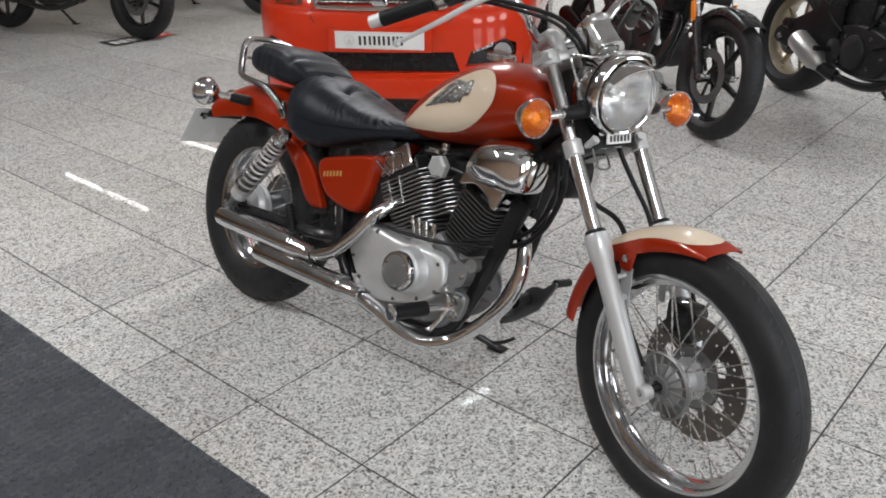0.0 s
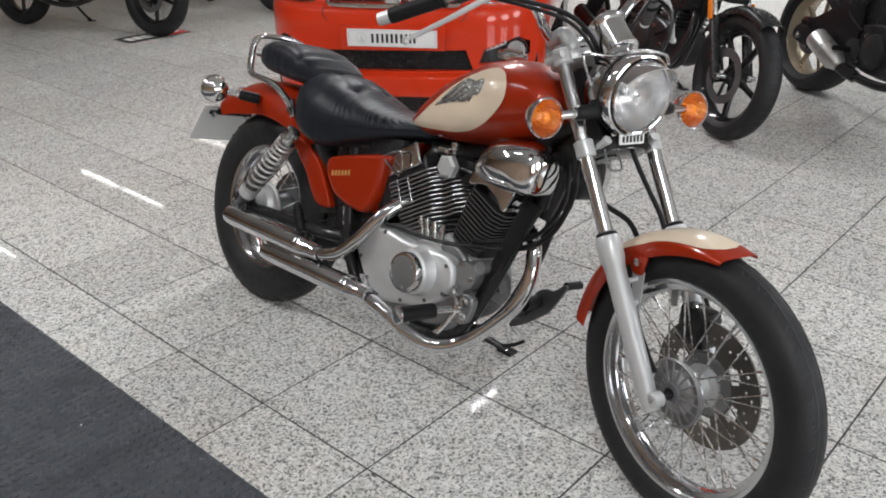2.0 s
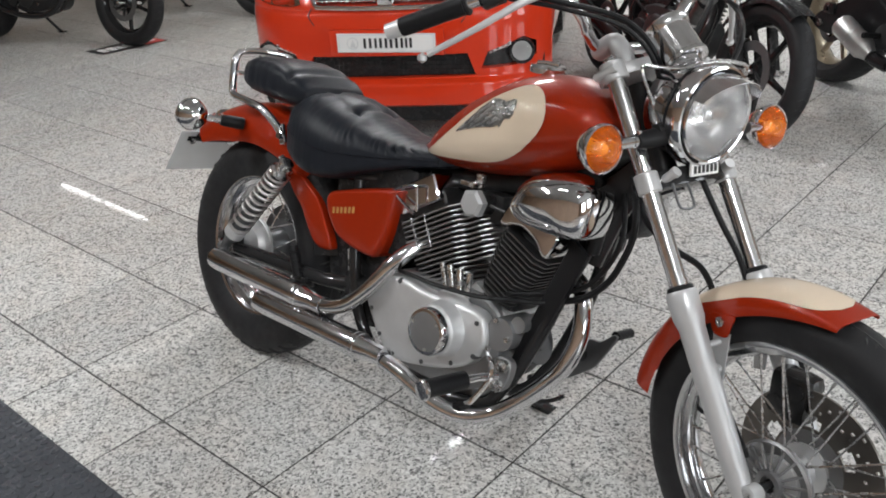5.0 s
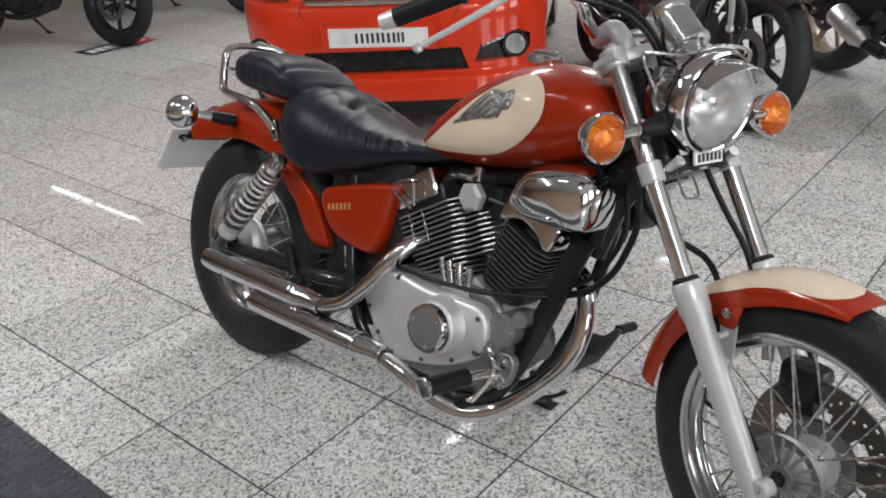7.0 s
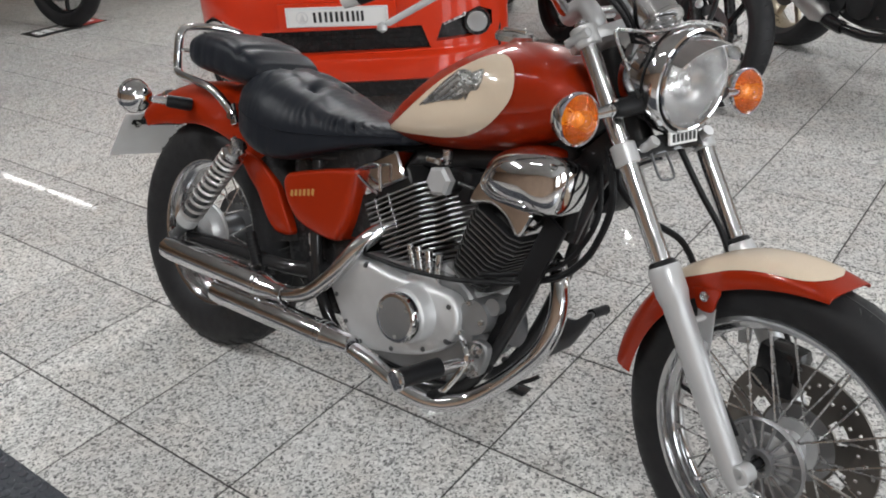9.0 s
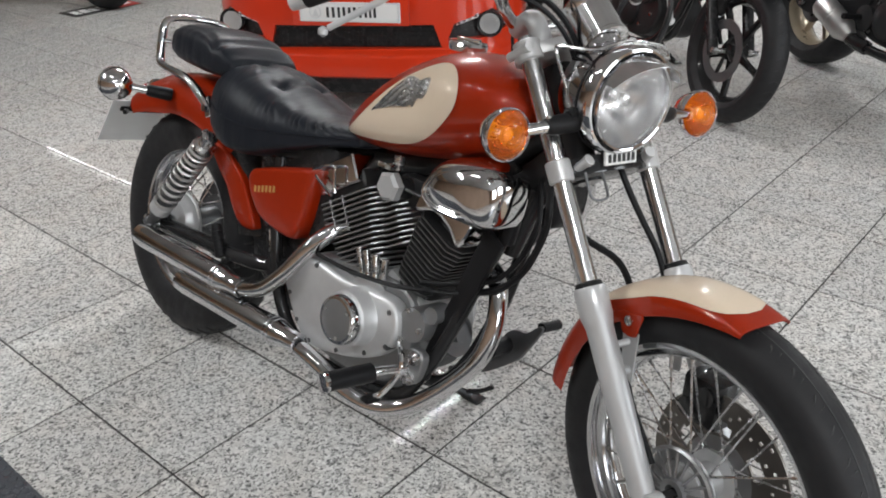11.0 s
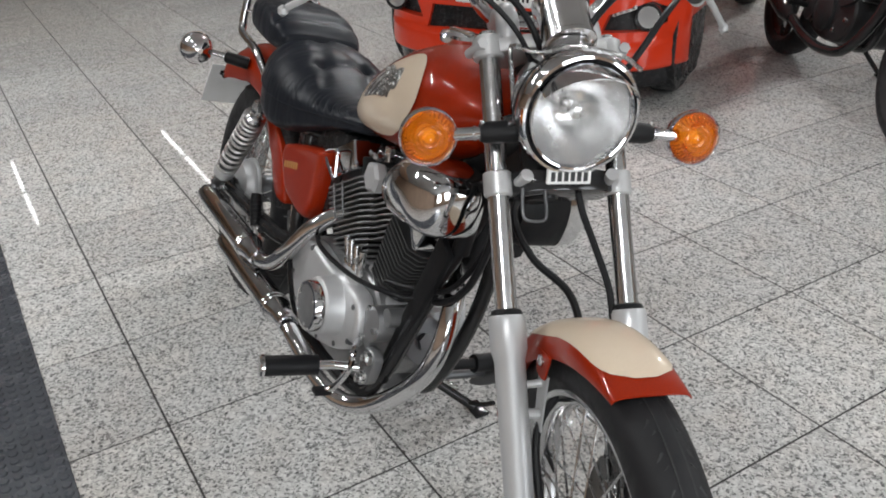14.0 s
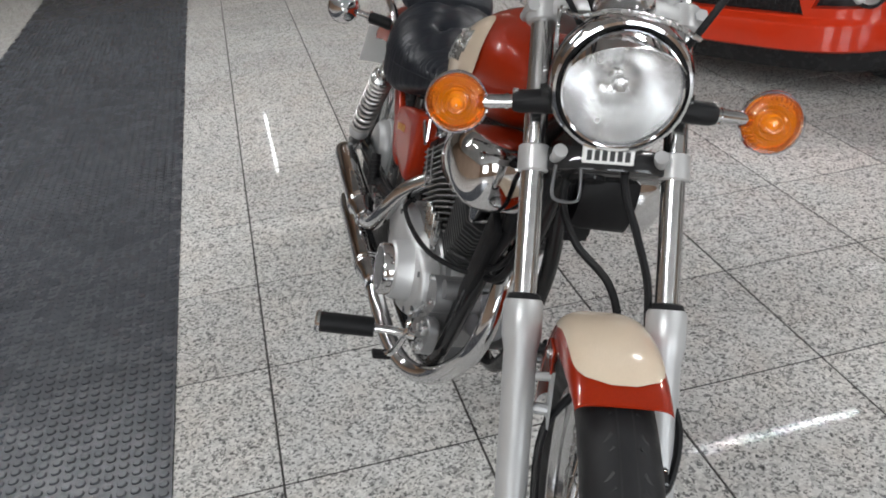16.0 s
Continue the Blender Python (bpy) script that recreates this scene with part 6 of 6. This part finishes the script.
    # exhaust
    pipe = part("exhaust_pipe", tube([(0.86, -0.03, 0.55), (0.96, -0.06, 0.50), (0.97, -0.09, 0.38), (0.88, -0.12, 0.24), (0.72, -0.135, 0.195), (0.52, -0.14, 0.20)] + ([] if short_pipe else [(0.30, -0.15, 0.25)]), 0.022, 14), BLACK_PAINT, b, "dark exhaust pipe")
    if short_pipe:
        part("swingarm_plate", slab(soft_outline([(-0.050, 0.285), (-0.045, 0.345), (0.06, 0.400), (0.20, 0.470), (0.36, 0.560), (0.46, 0.560), (0.46, 0.340), (0.28, 0.300), (0.08, 0.262)], 3), "y", -0.118, -0.134, 0.006, 2), BLACK_RUBBER, b, "deep black swingarm")
        part("rear_caliper", joined(box(0.055, -0.120, 0.385, 0.085, 0.05, 0.055, 0.012), rod((0.03, -0.150, 0.385), (0.03, -0.10, 0.385), 0.015, 12), rod((0.075, -0.150, 0.39), (0.075, -0.10, 0.39), 0.015, 12)), BLACK_PAINT, b, "brake caliper")
        part("axle_nut", joined(rod((0, -0.128, r), (0, -0.146, r), 0.018, 6), rod((0, -0.14, r), (0, -0.150, r), 0.010, 12)), STEEL, b)
        part("silencer", move(lathe([(0.030, -0.04), (0.048, 0.0), (0.056, 0.015), (0.056, 0.085), (0.053, 0.088), (0.053, 0.096), (0.056, 0.099), (0.056, 0.185), (0.048, 0.20), (0.032, 0.201), (0.030, 0.16)], 32), along((0.415, -0.178, 0.250), (0.195, -0.208, 0.366))), BRUSHED, pipe, "short brushed silver silencer")
        part("link_pipe", tube([(0.54, -0.14, 0.20), (0.46, -0.160, 0.220), (0.405, -0.178, 0.250)], 0.032, 14), BLACK_PAINT, pipe)
    else:
        part("silencer", move(lathe([(0.024, -0.03), (0.040, 0.02), (0.046, 0.04), (0.050, 0.40), (0.044, 0.43), (0.03, 0.43)], 24), along((0.32, -0.152, 0.245), (-0.08, -0.17, 0.36))), BLACK_PAINT, pipe)
    # side stand reaching the floor on the left
    fy = 0.300
    part("side_stand", joined(tube([(0.42, 0.10, 0.25), (0.44, 0.20, 0.15), (0.45, fy - 0.02, 0.075), (0.46, fy, 0.060)], 0.011, 10), move(box(0, 0, 0, 0.07, 0.04, 0.009, 0.003), Matrix.Translation((0.465, fy, 0.0573)) @ Matrix.Rotation(radians(10), 4, "X"))), BLACK_FRAME, b, "black side stand")
    return b


GUN = worn(material("dark_blue_paint", (0.015, 0.022, 0.035), 0.25), 20, 0.08)
roadster("black street motorcycle with five-spoke alloy wheels", pose(-1.165, 3.467, 0, 0, 0, -32), 1.315, 0.298, tank_mat=GUN)
roadster("black sports motorcycle with gold wheels and a stubby silver silencer", pose(-0.045, 3.89, 0, 0, 0, -36), 1.40, 0.305, GOLD, 7, 0.094, 0.058, None, True, -5)
left_bike = roadster("dark motorcycle parked with its wheel on a floor sign", pose(-6.06, 2.06, 0, 0, 0, 15.5), 1.515, 0.31, None, 5, 0.075, 0.056)
copy_thing(left_bike, pose(-6.06, 3.28, 0, 0, 0, 15.5) @ pose(0, 0, 0, -10))

# floor sign under the dark motorcycle's wheel
sign = thing("floor_sign", "black, white and red printed floor sticker sign", "floor sign", pose(-4.65, 2.45, 0.0))
part("sheet", box(0, 0, 0.0012, 0.25, 0.54, 0.0024, 0.0008, 1), SIGN_BLACK, sign)
part("red_field", box(0.0, 0.175, 0.0030, 0.22, 0.16, 0.001), SIGN_RED, sign, "red printed field")
for k, (y, w) in enumerate(((-0.20, 0.05), (-0.13, 0.06), (-0.06, 0.05), (0.0, 0.04), (0.05, 0.03))):
    part("printed_bar", box(0.0, y, 0.0030, 0.12, w, 0.001), PAPER_WHITE, sign)
part("printed_bar", box(0.0, 0.175, 0.0040, 0.07, 0.10, 0.001), PAPER_WHITE, sign)

# ---- the red microcar ----
CAR = Matrix(((0.861, -0.508, 0, -1.350), (0.508, 0.861, 0, 1.865), (0, 0, 1, 0), (0, 0, 0, 1)))   # x to its left side, y back into the car
car = thing("microcar", "bright red microcar facing the aisle with a white name plate", "car", CAR)


def nose(x, z):
    """How far back the nose lies at a place across and up."""
    a = min(1.0, abs(x) / 0.715)
    y = 0.015 + 0.075 * a ** 2 + 0.20 * a ** 7
    if z < 0.31:
        y -= (0.010 * math.exp(-((z - 0.20) / 0.09) ** 2) + 0.034 * min(1.0, (0.31 - z) / 0.020)) * (1 - a ** 4)
    if z > 0.545:
        y += 0.16 * ((z - 0.545) / 0.3) ** 1.5
    y += 0.008 * math.exp(-((z - 0.612) / 0.008) ** 2)
    return y


def cut_out(bm, poly):
    """Opens the skin inside a convex outline of (x, z), and gives the opening a deep edge."""
    n = len(poly)
    cx, cz = sum(p[0] for p in poly) / n, sum(p[1] for p in poly) / n
    for i in range(n):
        (x1, z1), (x2, z2) = poly[i], poly[(i + 1) % n]
        nx, nz = z2 - z1, x1 - x2
        near = [f for f in bm.faces if min(p[0] for p in poly) - 0.05 < f.calc_center_median().x < max(p[0] for p in poly) + 0.05 and min(p[1] for p in poly) - 0.05 < f.calc_center_median().z < max(p[1] for p in poly) + 0.05]
        geom = near + list({e for f in near for e in f.edges}) + list({v for f in near for v in f.verts})
        bmesh.ops.bisect_plane(bm, geom=geom, plane_co=(x1, 0, z1), plane_no=(nx, 0, nz), dist=1e-5)

    def inside(c):
        s = None
        for i in range(n):
            (x1, z1), (x2, z2) = poly[i], poly[(i + 1) % n]
            k = (x2 - x1) * (c.z - z1) - (z2 - z1) * (c.x - x1)
            if s is None:
                s = k > 0
            elif (k > 0) != s:
                return False
        return True
    gone = [f for f in bm.faces if inside(f.calc_center_median())]
    bmesh.ops.delete(bm, geom=gone, context="FACES")


GRILLE = [(-0.392, 0.305), (0.392, 0.318), (0.358, 0.418), (-0.358, 0.410)]
POCKET = [[(0.415, 0.345), (0.600, 0.350), (0.652, 0.380), (0.652, 0.440), (0.600, 0.470), (0.445, 0.418)]]
POCKET.append([(-x, z) for x, z in reversed(POCKET[0])])
UPPER = [(-0.325, 0.634), (0.325, 0.634), (0.345, 0.716), (-0.345, 0.716)]


def bumper_skin():
    rows = []
    zs = [0.185, 0.19, 0.20, 0.22, 0.24, 0.26, 0.275, 0.286, 0.2915, 0.297, 0.303, 0.3095] + [0.32 + 0.02 * k for k in range(12)] + [0.57, 0.59, 0.602, 0.607, 0.612, 0.617, 0.625, 0.64, 0.66, 0.69, 0.72, 0.75, 0.78]
    xs = [-0.715 + 1.43 * k / 90 for k in range(91)]
    for z in zs:
        rows.append([(x, nose(x, z) + (0.03 if z < 0.188 else 0.012 if z < 0.195 else 0), z) for x in xs])
    bm = rings(rows, False, False)
    for poly in (GRILLE, *POCKET, UPPER):
        cut_out(bm, poly)
    rim = [e for e in bm.edges if len(e.link_faces) == 1]
    r = bmesh.ops.extrude_edge_only(bm, edges=rim)
    vs = [v for v in r["geom"] if isinstance(v, bmesh.types.BMVert)]
    bmesh.ops.translate(bm, vec=(0, 0.05, 0), verts=vs)
    return bm


bumper = part("front_bumper", bumper_skin(), CAR_RED, car, "glossy red front bumper", 40)
part("grille_backing", slab([(-0.42, 0.29), (0.42, 0.29), (0.40, 0.44), (-0.40, 0.44)], "y", 0.060, 0.075, 0.002, 1), BLACK_PLASTIC, bumper)
mesh_bms = []
for k in range(5):
    z = 0.322 + 0.020 * k
    mesh_bms.append(rod((-0.385, 0.055, z), (0.385, 0.055, z), 0.0028, 6))
for k in range(36):
    x = -0.38 + 0.0217 * k
    mesh_bms.append(rod((x, 0.055, 0.312 + (0.010 if k % 2 else 0)), (x + 0.010, 0.055, 0.412), 0.0022, 5))
part("grille_mesh", joined(*mesh_bms), BLACK_PLASTIC, bumper, "black honeycomb grille mesh")
for s in (-1, 1):
    part("pocket_backing", rings([[(s * x, nose(x, z) + 0.048, z) for z in (0.332, 0.38, 0.43, 0.480)] for x in (0.400, 0.44, 0.48, 0.52, 0.56, 0.60, 0.63, 0.66)], False, False), BLACK_PLASTIC, bumper)
    fog = part("fog_light", move(lathe([(0.056, 0.03), (0.058, 0.0), (0.054, -0.006), (0.048, 0.0), (0.044, 0.02)], 32), along((s * 0.592, 0.105, 0.408), (s * 0.592, 0.2, 0.408))), BLACK_PLASTIC, bumper, "round fog light")
    part("fog_reflector", move(lathe([(0.044, -0.002), (0.036, 0.012), (0.02, 0.024), (0.004, 0.028)], 28), along((s * 0.592, 0.112, 0.408), (s * 0.592, 0.2, 0.408))), ALLOY, fog)
    glass = part("fog_lens", move(lathe([(0.046, 0.004), (0.03, -0.003), (0.002, -0.006)], 28), along((s * 0.592, 0.110, 0.408), (s * 0.592, 0.2, 0.408))), GLASS, fog)
    strip = part("day_light", slab([(s * 0.448, 0.402), (s * 0.545, 0.440), (s * 0.545, 0.458), (s * 0.452, 0.422)], "y", 0.085, 0.105, 0.003, 2), PAPER_WHITE, bumper, "white daytime light strip")
    for k in range(4):
        part("diode", box(s * (0.462 + 0.024 * k), 0.084, 0.4165 + 0.0102 * k, 0.014, 0.004, 0.012, 0.001, 1), STEEL, strip)
    head = part("headlight", rings([[(s * x, nose(s * x, z) + d - 0.002, z) for x, z in soft_outline([(0.40, 0.640), (0.52, 0.632), (0.640, 0.650), (0.690, 0.690), (0.700, 0.765), (0.60, 0.775), (0.47, 0.715)], 4)] for d in (0.03, 0.0)], True, True), CHROME, car, "clear headlight with bright reflector")
    part("headlight_glass", rings([[(s * x, nose(s * x, z) - 0.008 + d, z) for x, z in soft_outline([(0.40, 0.640), (0.52, 0.632), (0.640, 0.650), (0.690, 0.690), (0.700, 0.765), (0.60, 0.775), (0.47, 0.715)], 4)] for d in (0.004, 0.0)], True, True), GLASS, head)
    part("bumper_seam", tube([(s * 0.345, nose(0.345, 0.62) - 0.001, 0.622), (s * 0.36, nose(0.36, 0.59) - 0.001, 0.590), (s * 0.335, nose(0.335, 0.54) - 0.001, 0.55)], 0.0022, 6), SIGN_BLACK, bumper)
# chrome frame of the upper grille, with a plain badge
frame_line = [(x, nose(abs(x), z) - 0.008, z) for x, z in ((-0.345, 0.718), (-0.336, 0.660), (-0.322, 0.632), (-0.29, 0.626), (-0.15, 0.622), (0.0, 0.621), (0.15, 0.622), (0.29, 0.626), (0.322, 0.632), (0.336, 0.660), (0.345, 0.718))]
grille = part("upper_grille", joined(tube(frame_line, 0.011, 10), tube([(x, nose(abs(x), 0.70) - 0.004, 0.706) for x in (-0.34, -0.2, 0.0, 0.2, 0.34)], 0.010, 10)), CHROME, car, "chrome grille surround")
part("grille_backing", rings([[(x, nose(abs(x), z) + 0.05, z) for x in (-0.36, -0.2, 0.0, 0.2, 0.36)] for z in (0.62, 0.67, 0.72, 0.75)], False, False), BLACK_PLASTIC, grille)
for z in (0.648, 0.664, 0.680):
    part("grille_bar", tube([(x, nose(abs(x), z) + 0.012, z) for x in (-0.325, -0.16, 0.0, 0.16, 0.325)], 0.0045, 8), STEEL, grille)
part("badge", move(lathe([(0.030, 0.010), (0.040, 0.004), (0.040, -0.004), (0.034, -0.010), (0.012, -0.012)], 32), along((0.0, nose(0, 0.66) - 0.010, 0.650), (0.0, 0.2, 0.665))), CHROME, grille, "plain round chrome badge")
# white name plate
name_plate = part("name_plate", move(box(0, 0, 0, 0.448, 0.008, 0.084, 0.002, 1), Matrix.Translation((0, -0.002, 0.476)) @ Matrix.Rotation(radians(0.6), 4, "Y")), PAPER_WHITE, car, "white plate with black marks and a round emblem")
part("plate_border", joined(*[box(x, -0.0068, z, sx, 0.0015, sz) for x, z, sx, sz in ((0, 0.5125, 0.432, 0.002), (0, 0.4395, 0.432, 0.002), (-0.215, 0.476, 0.002, 0.074), (0.215, 0.476, 0.002, 0.074))]), ALLOY, name_plate)
part("plate_emblem", joined(move(hoop([(0.022, 0), (0.027, 0), (0.027, 0.001), (0.022, 0.001)], 28), along((-0.152, -0.0062, 0.476), (-0.152, -0.1, 0.476))), slab([(-0.166, 0.458), (-0.138, 0.458), (-0.150, 0.494)], "y", -0.0074, -0.0062)), ALLOY, name_plate, "round grey emblem")
for x, w in ((-0.096, 0.012), (-0.071, 0.012), (-0.046, 0.011), (-0.023, 0.012), (0.001, 0.012), (0.024, 0.012), (0.049, 0.012), (0.073, 0.011), (0.093, 0.010), (0.113, 0.011)):
    part("plate_mark", box(x, -0.0068, 0.476, w, 0.0015, 0.044, 0.0005, 1), INK, name_plate)
part("plate_holder", box(0.0, 0.010, 0.476, 0.52, 0.02, 0.115, 0.004), CAR_RED, car)


def shell_ring(y, hw, lo, hi, n=28):
    return [(p[1], y, p[2]) for p in oval(0, hw, lo, hi, n, 3.6)]


part("body", rings([shell_ring(0.22, 0.64, 0.30, 0.74), shell_ring(0.34, 0.708, 0.19, 0.80), shell_ring(0.60, 0.715, 0.18, 0.88), shell_ring(1.0, 0.72, 0.18, 0.93), shell_ring(2.2, 0.72, 0.18, 0.95), shell_ring(2.75, 0.70, 0.24, 0.93), shell_ring(2.92, 0.66, 0.34, 0.86)]), CAR_RED, car, "red car body", 50)
part("cabin", rings([shell_ring(0.82, 0.60, 0.86, 0.93), shell_ring(1.25, 0.64, 0.86, 1.38), shell_ring(1.5, 0.64, 0.86, 1.46), shell_ring(2.3, 0.63, 0.86, 1.45), shell_ring(2.75, 0.60, 0.84, 1.10)]), CAR_RED, car, "", 50)
DARK_GLASS = material("dark_glass", (0.01, 0.012, 0.012), 0.22)
part("windscreen", rings([[(-0.55, 0.835, 0.945), (0.55, 0.835, 0.945), (0.55, 0.85, 0.94), (-0.55, 0.85, 0.94)], [(-0.52, 1.20, 1.36), (0.52, 1.20, 1.36), (0.52, 1.22, 1.35), (-0.52, 1.22, 1.35)]]), DARK_GLASS, car)
for s in (-1, 1):
    part("side_window", slab([(1.22, 0.97), (1.42, 1.34), (2.2, 1.36), (2.45, 0.98)], "x", s * 0.628, s * 0.652, 0.004, 1), DARK_GLASS, car)
    part("wing_mirror", move(cushion([(-0.05, 0.03, -0.03, 0.03), (0.0, 0.05, -0.05, 0.05), (0.05, 0.04, -0.04, 0.04)], 20), Matrix.Translation((s * 0.80, 1.10, 0.99))), CAR_RED, car)
    for wy in (0.48, 2.35):
        part("wheel_arch", slab([(wy + 0.275 * math.cos(radians(a)), 0.262 + 0.275 * math.sin(radians(a))) for a in range(-48, 229, 12)], "x", s * 0.580, s * 0.686, 0.004, 1), BLACK_PLASTIC, car, "black wheel arch")
        wm = Matrix.Translation((s * 0.600, wy, 0.262)) @ Matrix.Rotation(radians(90), 4, "Y")
        w = part("wheel", move(lathe([(0.02, -0.07), (0.10, -0.05), (0.155, -0.075), (0.165, -0.06), (0.165, 0.06), (0.155, 0.075), (0.10, 0.05), (0.02, 0.07)], 32), wm), ALLOY, car, "alloy car wheel")
        part("tyre", move(hoop(tyre_loop(0.262, 0.165, 0.078), 48), wm), TYRE, w, "black rubber tyre")
# dark skirt under the bumper
part("under_skirt", rings([[(x, nose(x, 0.25) + d, z) for x in [-0.700 + 1.40 * k / 40 for k in range(41)]] for d, z in ((0.045, 0.20), (0.050, 0.15), (0.075, 0.105), (0.13, 0.085), (0.30, 0.08))], False, False), BLACK_PLASTIC, car, "black plastic skirt below the bumper")

# ---- floor pieces ----
def lay_floor():
    TILE, GAP, THICK = 0.4, 0.0048, 0.02
    floor = tagged(part("floor", box((X0 + X1) / 2, (Y0 + Y1) / 2, -0.012, X1 - X0, Y1 - Y0, 0.02), GROUT), "grey speckled polished granite tile floor with dark joints", "floor", kind="structure")
    h = TILE / 2 - GAP / 2
    bm = bmesh.new()
    b = 0.0012
    lo = [bm.verts.new((x * h, y * h, -THICK * 0.3)) for x, y in ((-1, -1), (1, -1), (1, 1), (-1, 1))]
    mi = [bm.verts.new((x * h, y * h, -b)) for x, y in ((-1, -1), (1, -1), (1, 1), (-1, 1))]
    up = [bm.verts.new((x * (h - b), y * (h - b), 0)) for x, y in ((-1, -1), (1, -1), (1, 1), (-1, 1))]
    for p, q in ((lo, mi), (mi, up)):
        for i in range(4):
            bm.faces.new((p[i], p[(i + 1) % 4], q[(i + 1) % 4], q[i]))
    bm.faces.new(up)
    me = bpy.data.meshes.new("tile")
    bm.to_mesh(me)
    bm.free()
    me.materials.append(GRANITE)
    verts, faces = [], []
    for i in range(int(X0 / TILE), int(X1 / TILE)):
        for j in range(int(Y0 / TILE), int(Y1 / TILE)):
            x, y = (i + 0.5) * TILE, (j + 0.5) * TILE
            if -4.4 < x < 1.6 and -0.6 < y < 4.4 and x * 0.0 + y < 4.4 and (x > -2.0 or y < 2.6):
                ob = new("tile", me)
                ob.location, ob.parent = (x, y, 0), floor
            else:
                k = len(verts)
                verts += [(x + u * h, y + v * h, 0.0) for u, v in ((-1, -1), (1, -1), (1, 1), (-1, 1))]
                verts += [(x + u * h, y + v * h, -0.004) for u, v in ((-1, -1), (1, -1), (1, 1), (-1, 1))]
                faces += [(k, k + 1, k + 2, k + 3)] + [(k + (a + 1) % 4, k + a, k + 4 + a, k + 4 + (a + 1) % 4) for a in range(4)]
    far = bpy.data.meshes.new("far_tiles")
    far.from_pydata(verts, [], faces)
    far.materials.append(GRANITE)
    ob = new("far_tiles", far)
    ob.parent = floor
    tagged(ob, kind="stuff")


lay_floor()
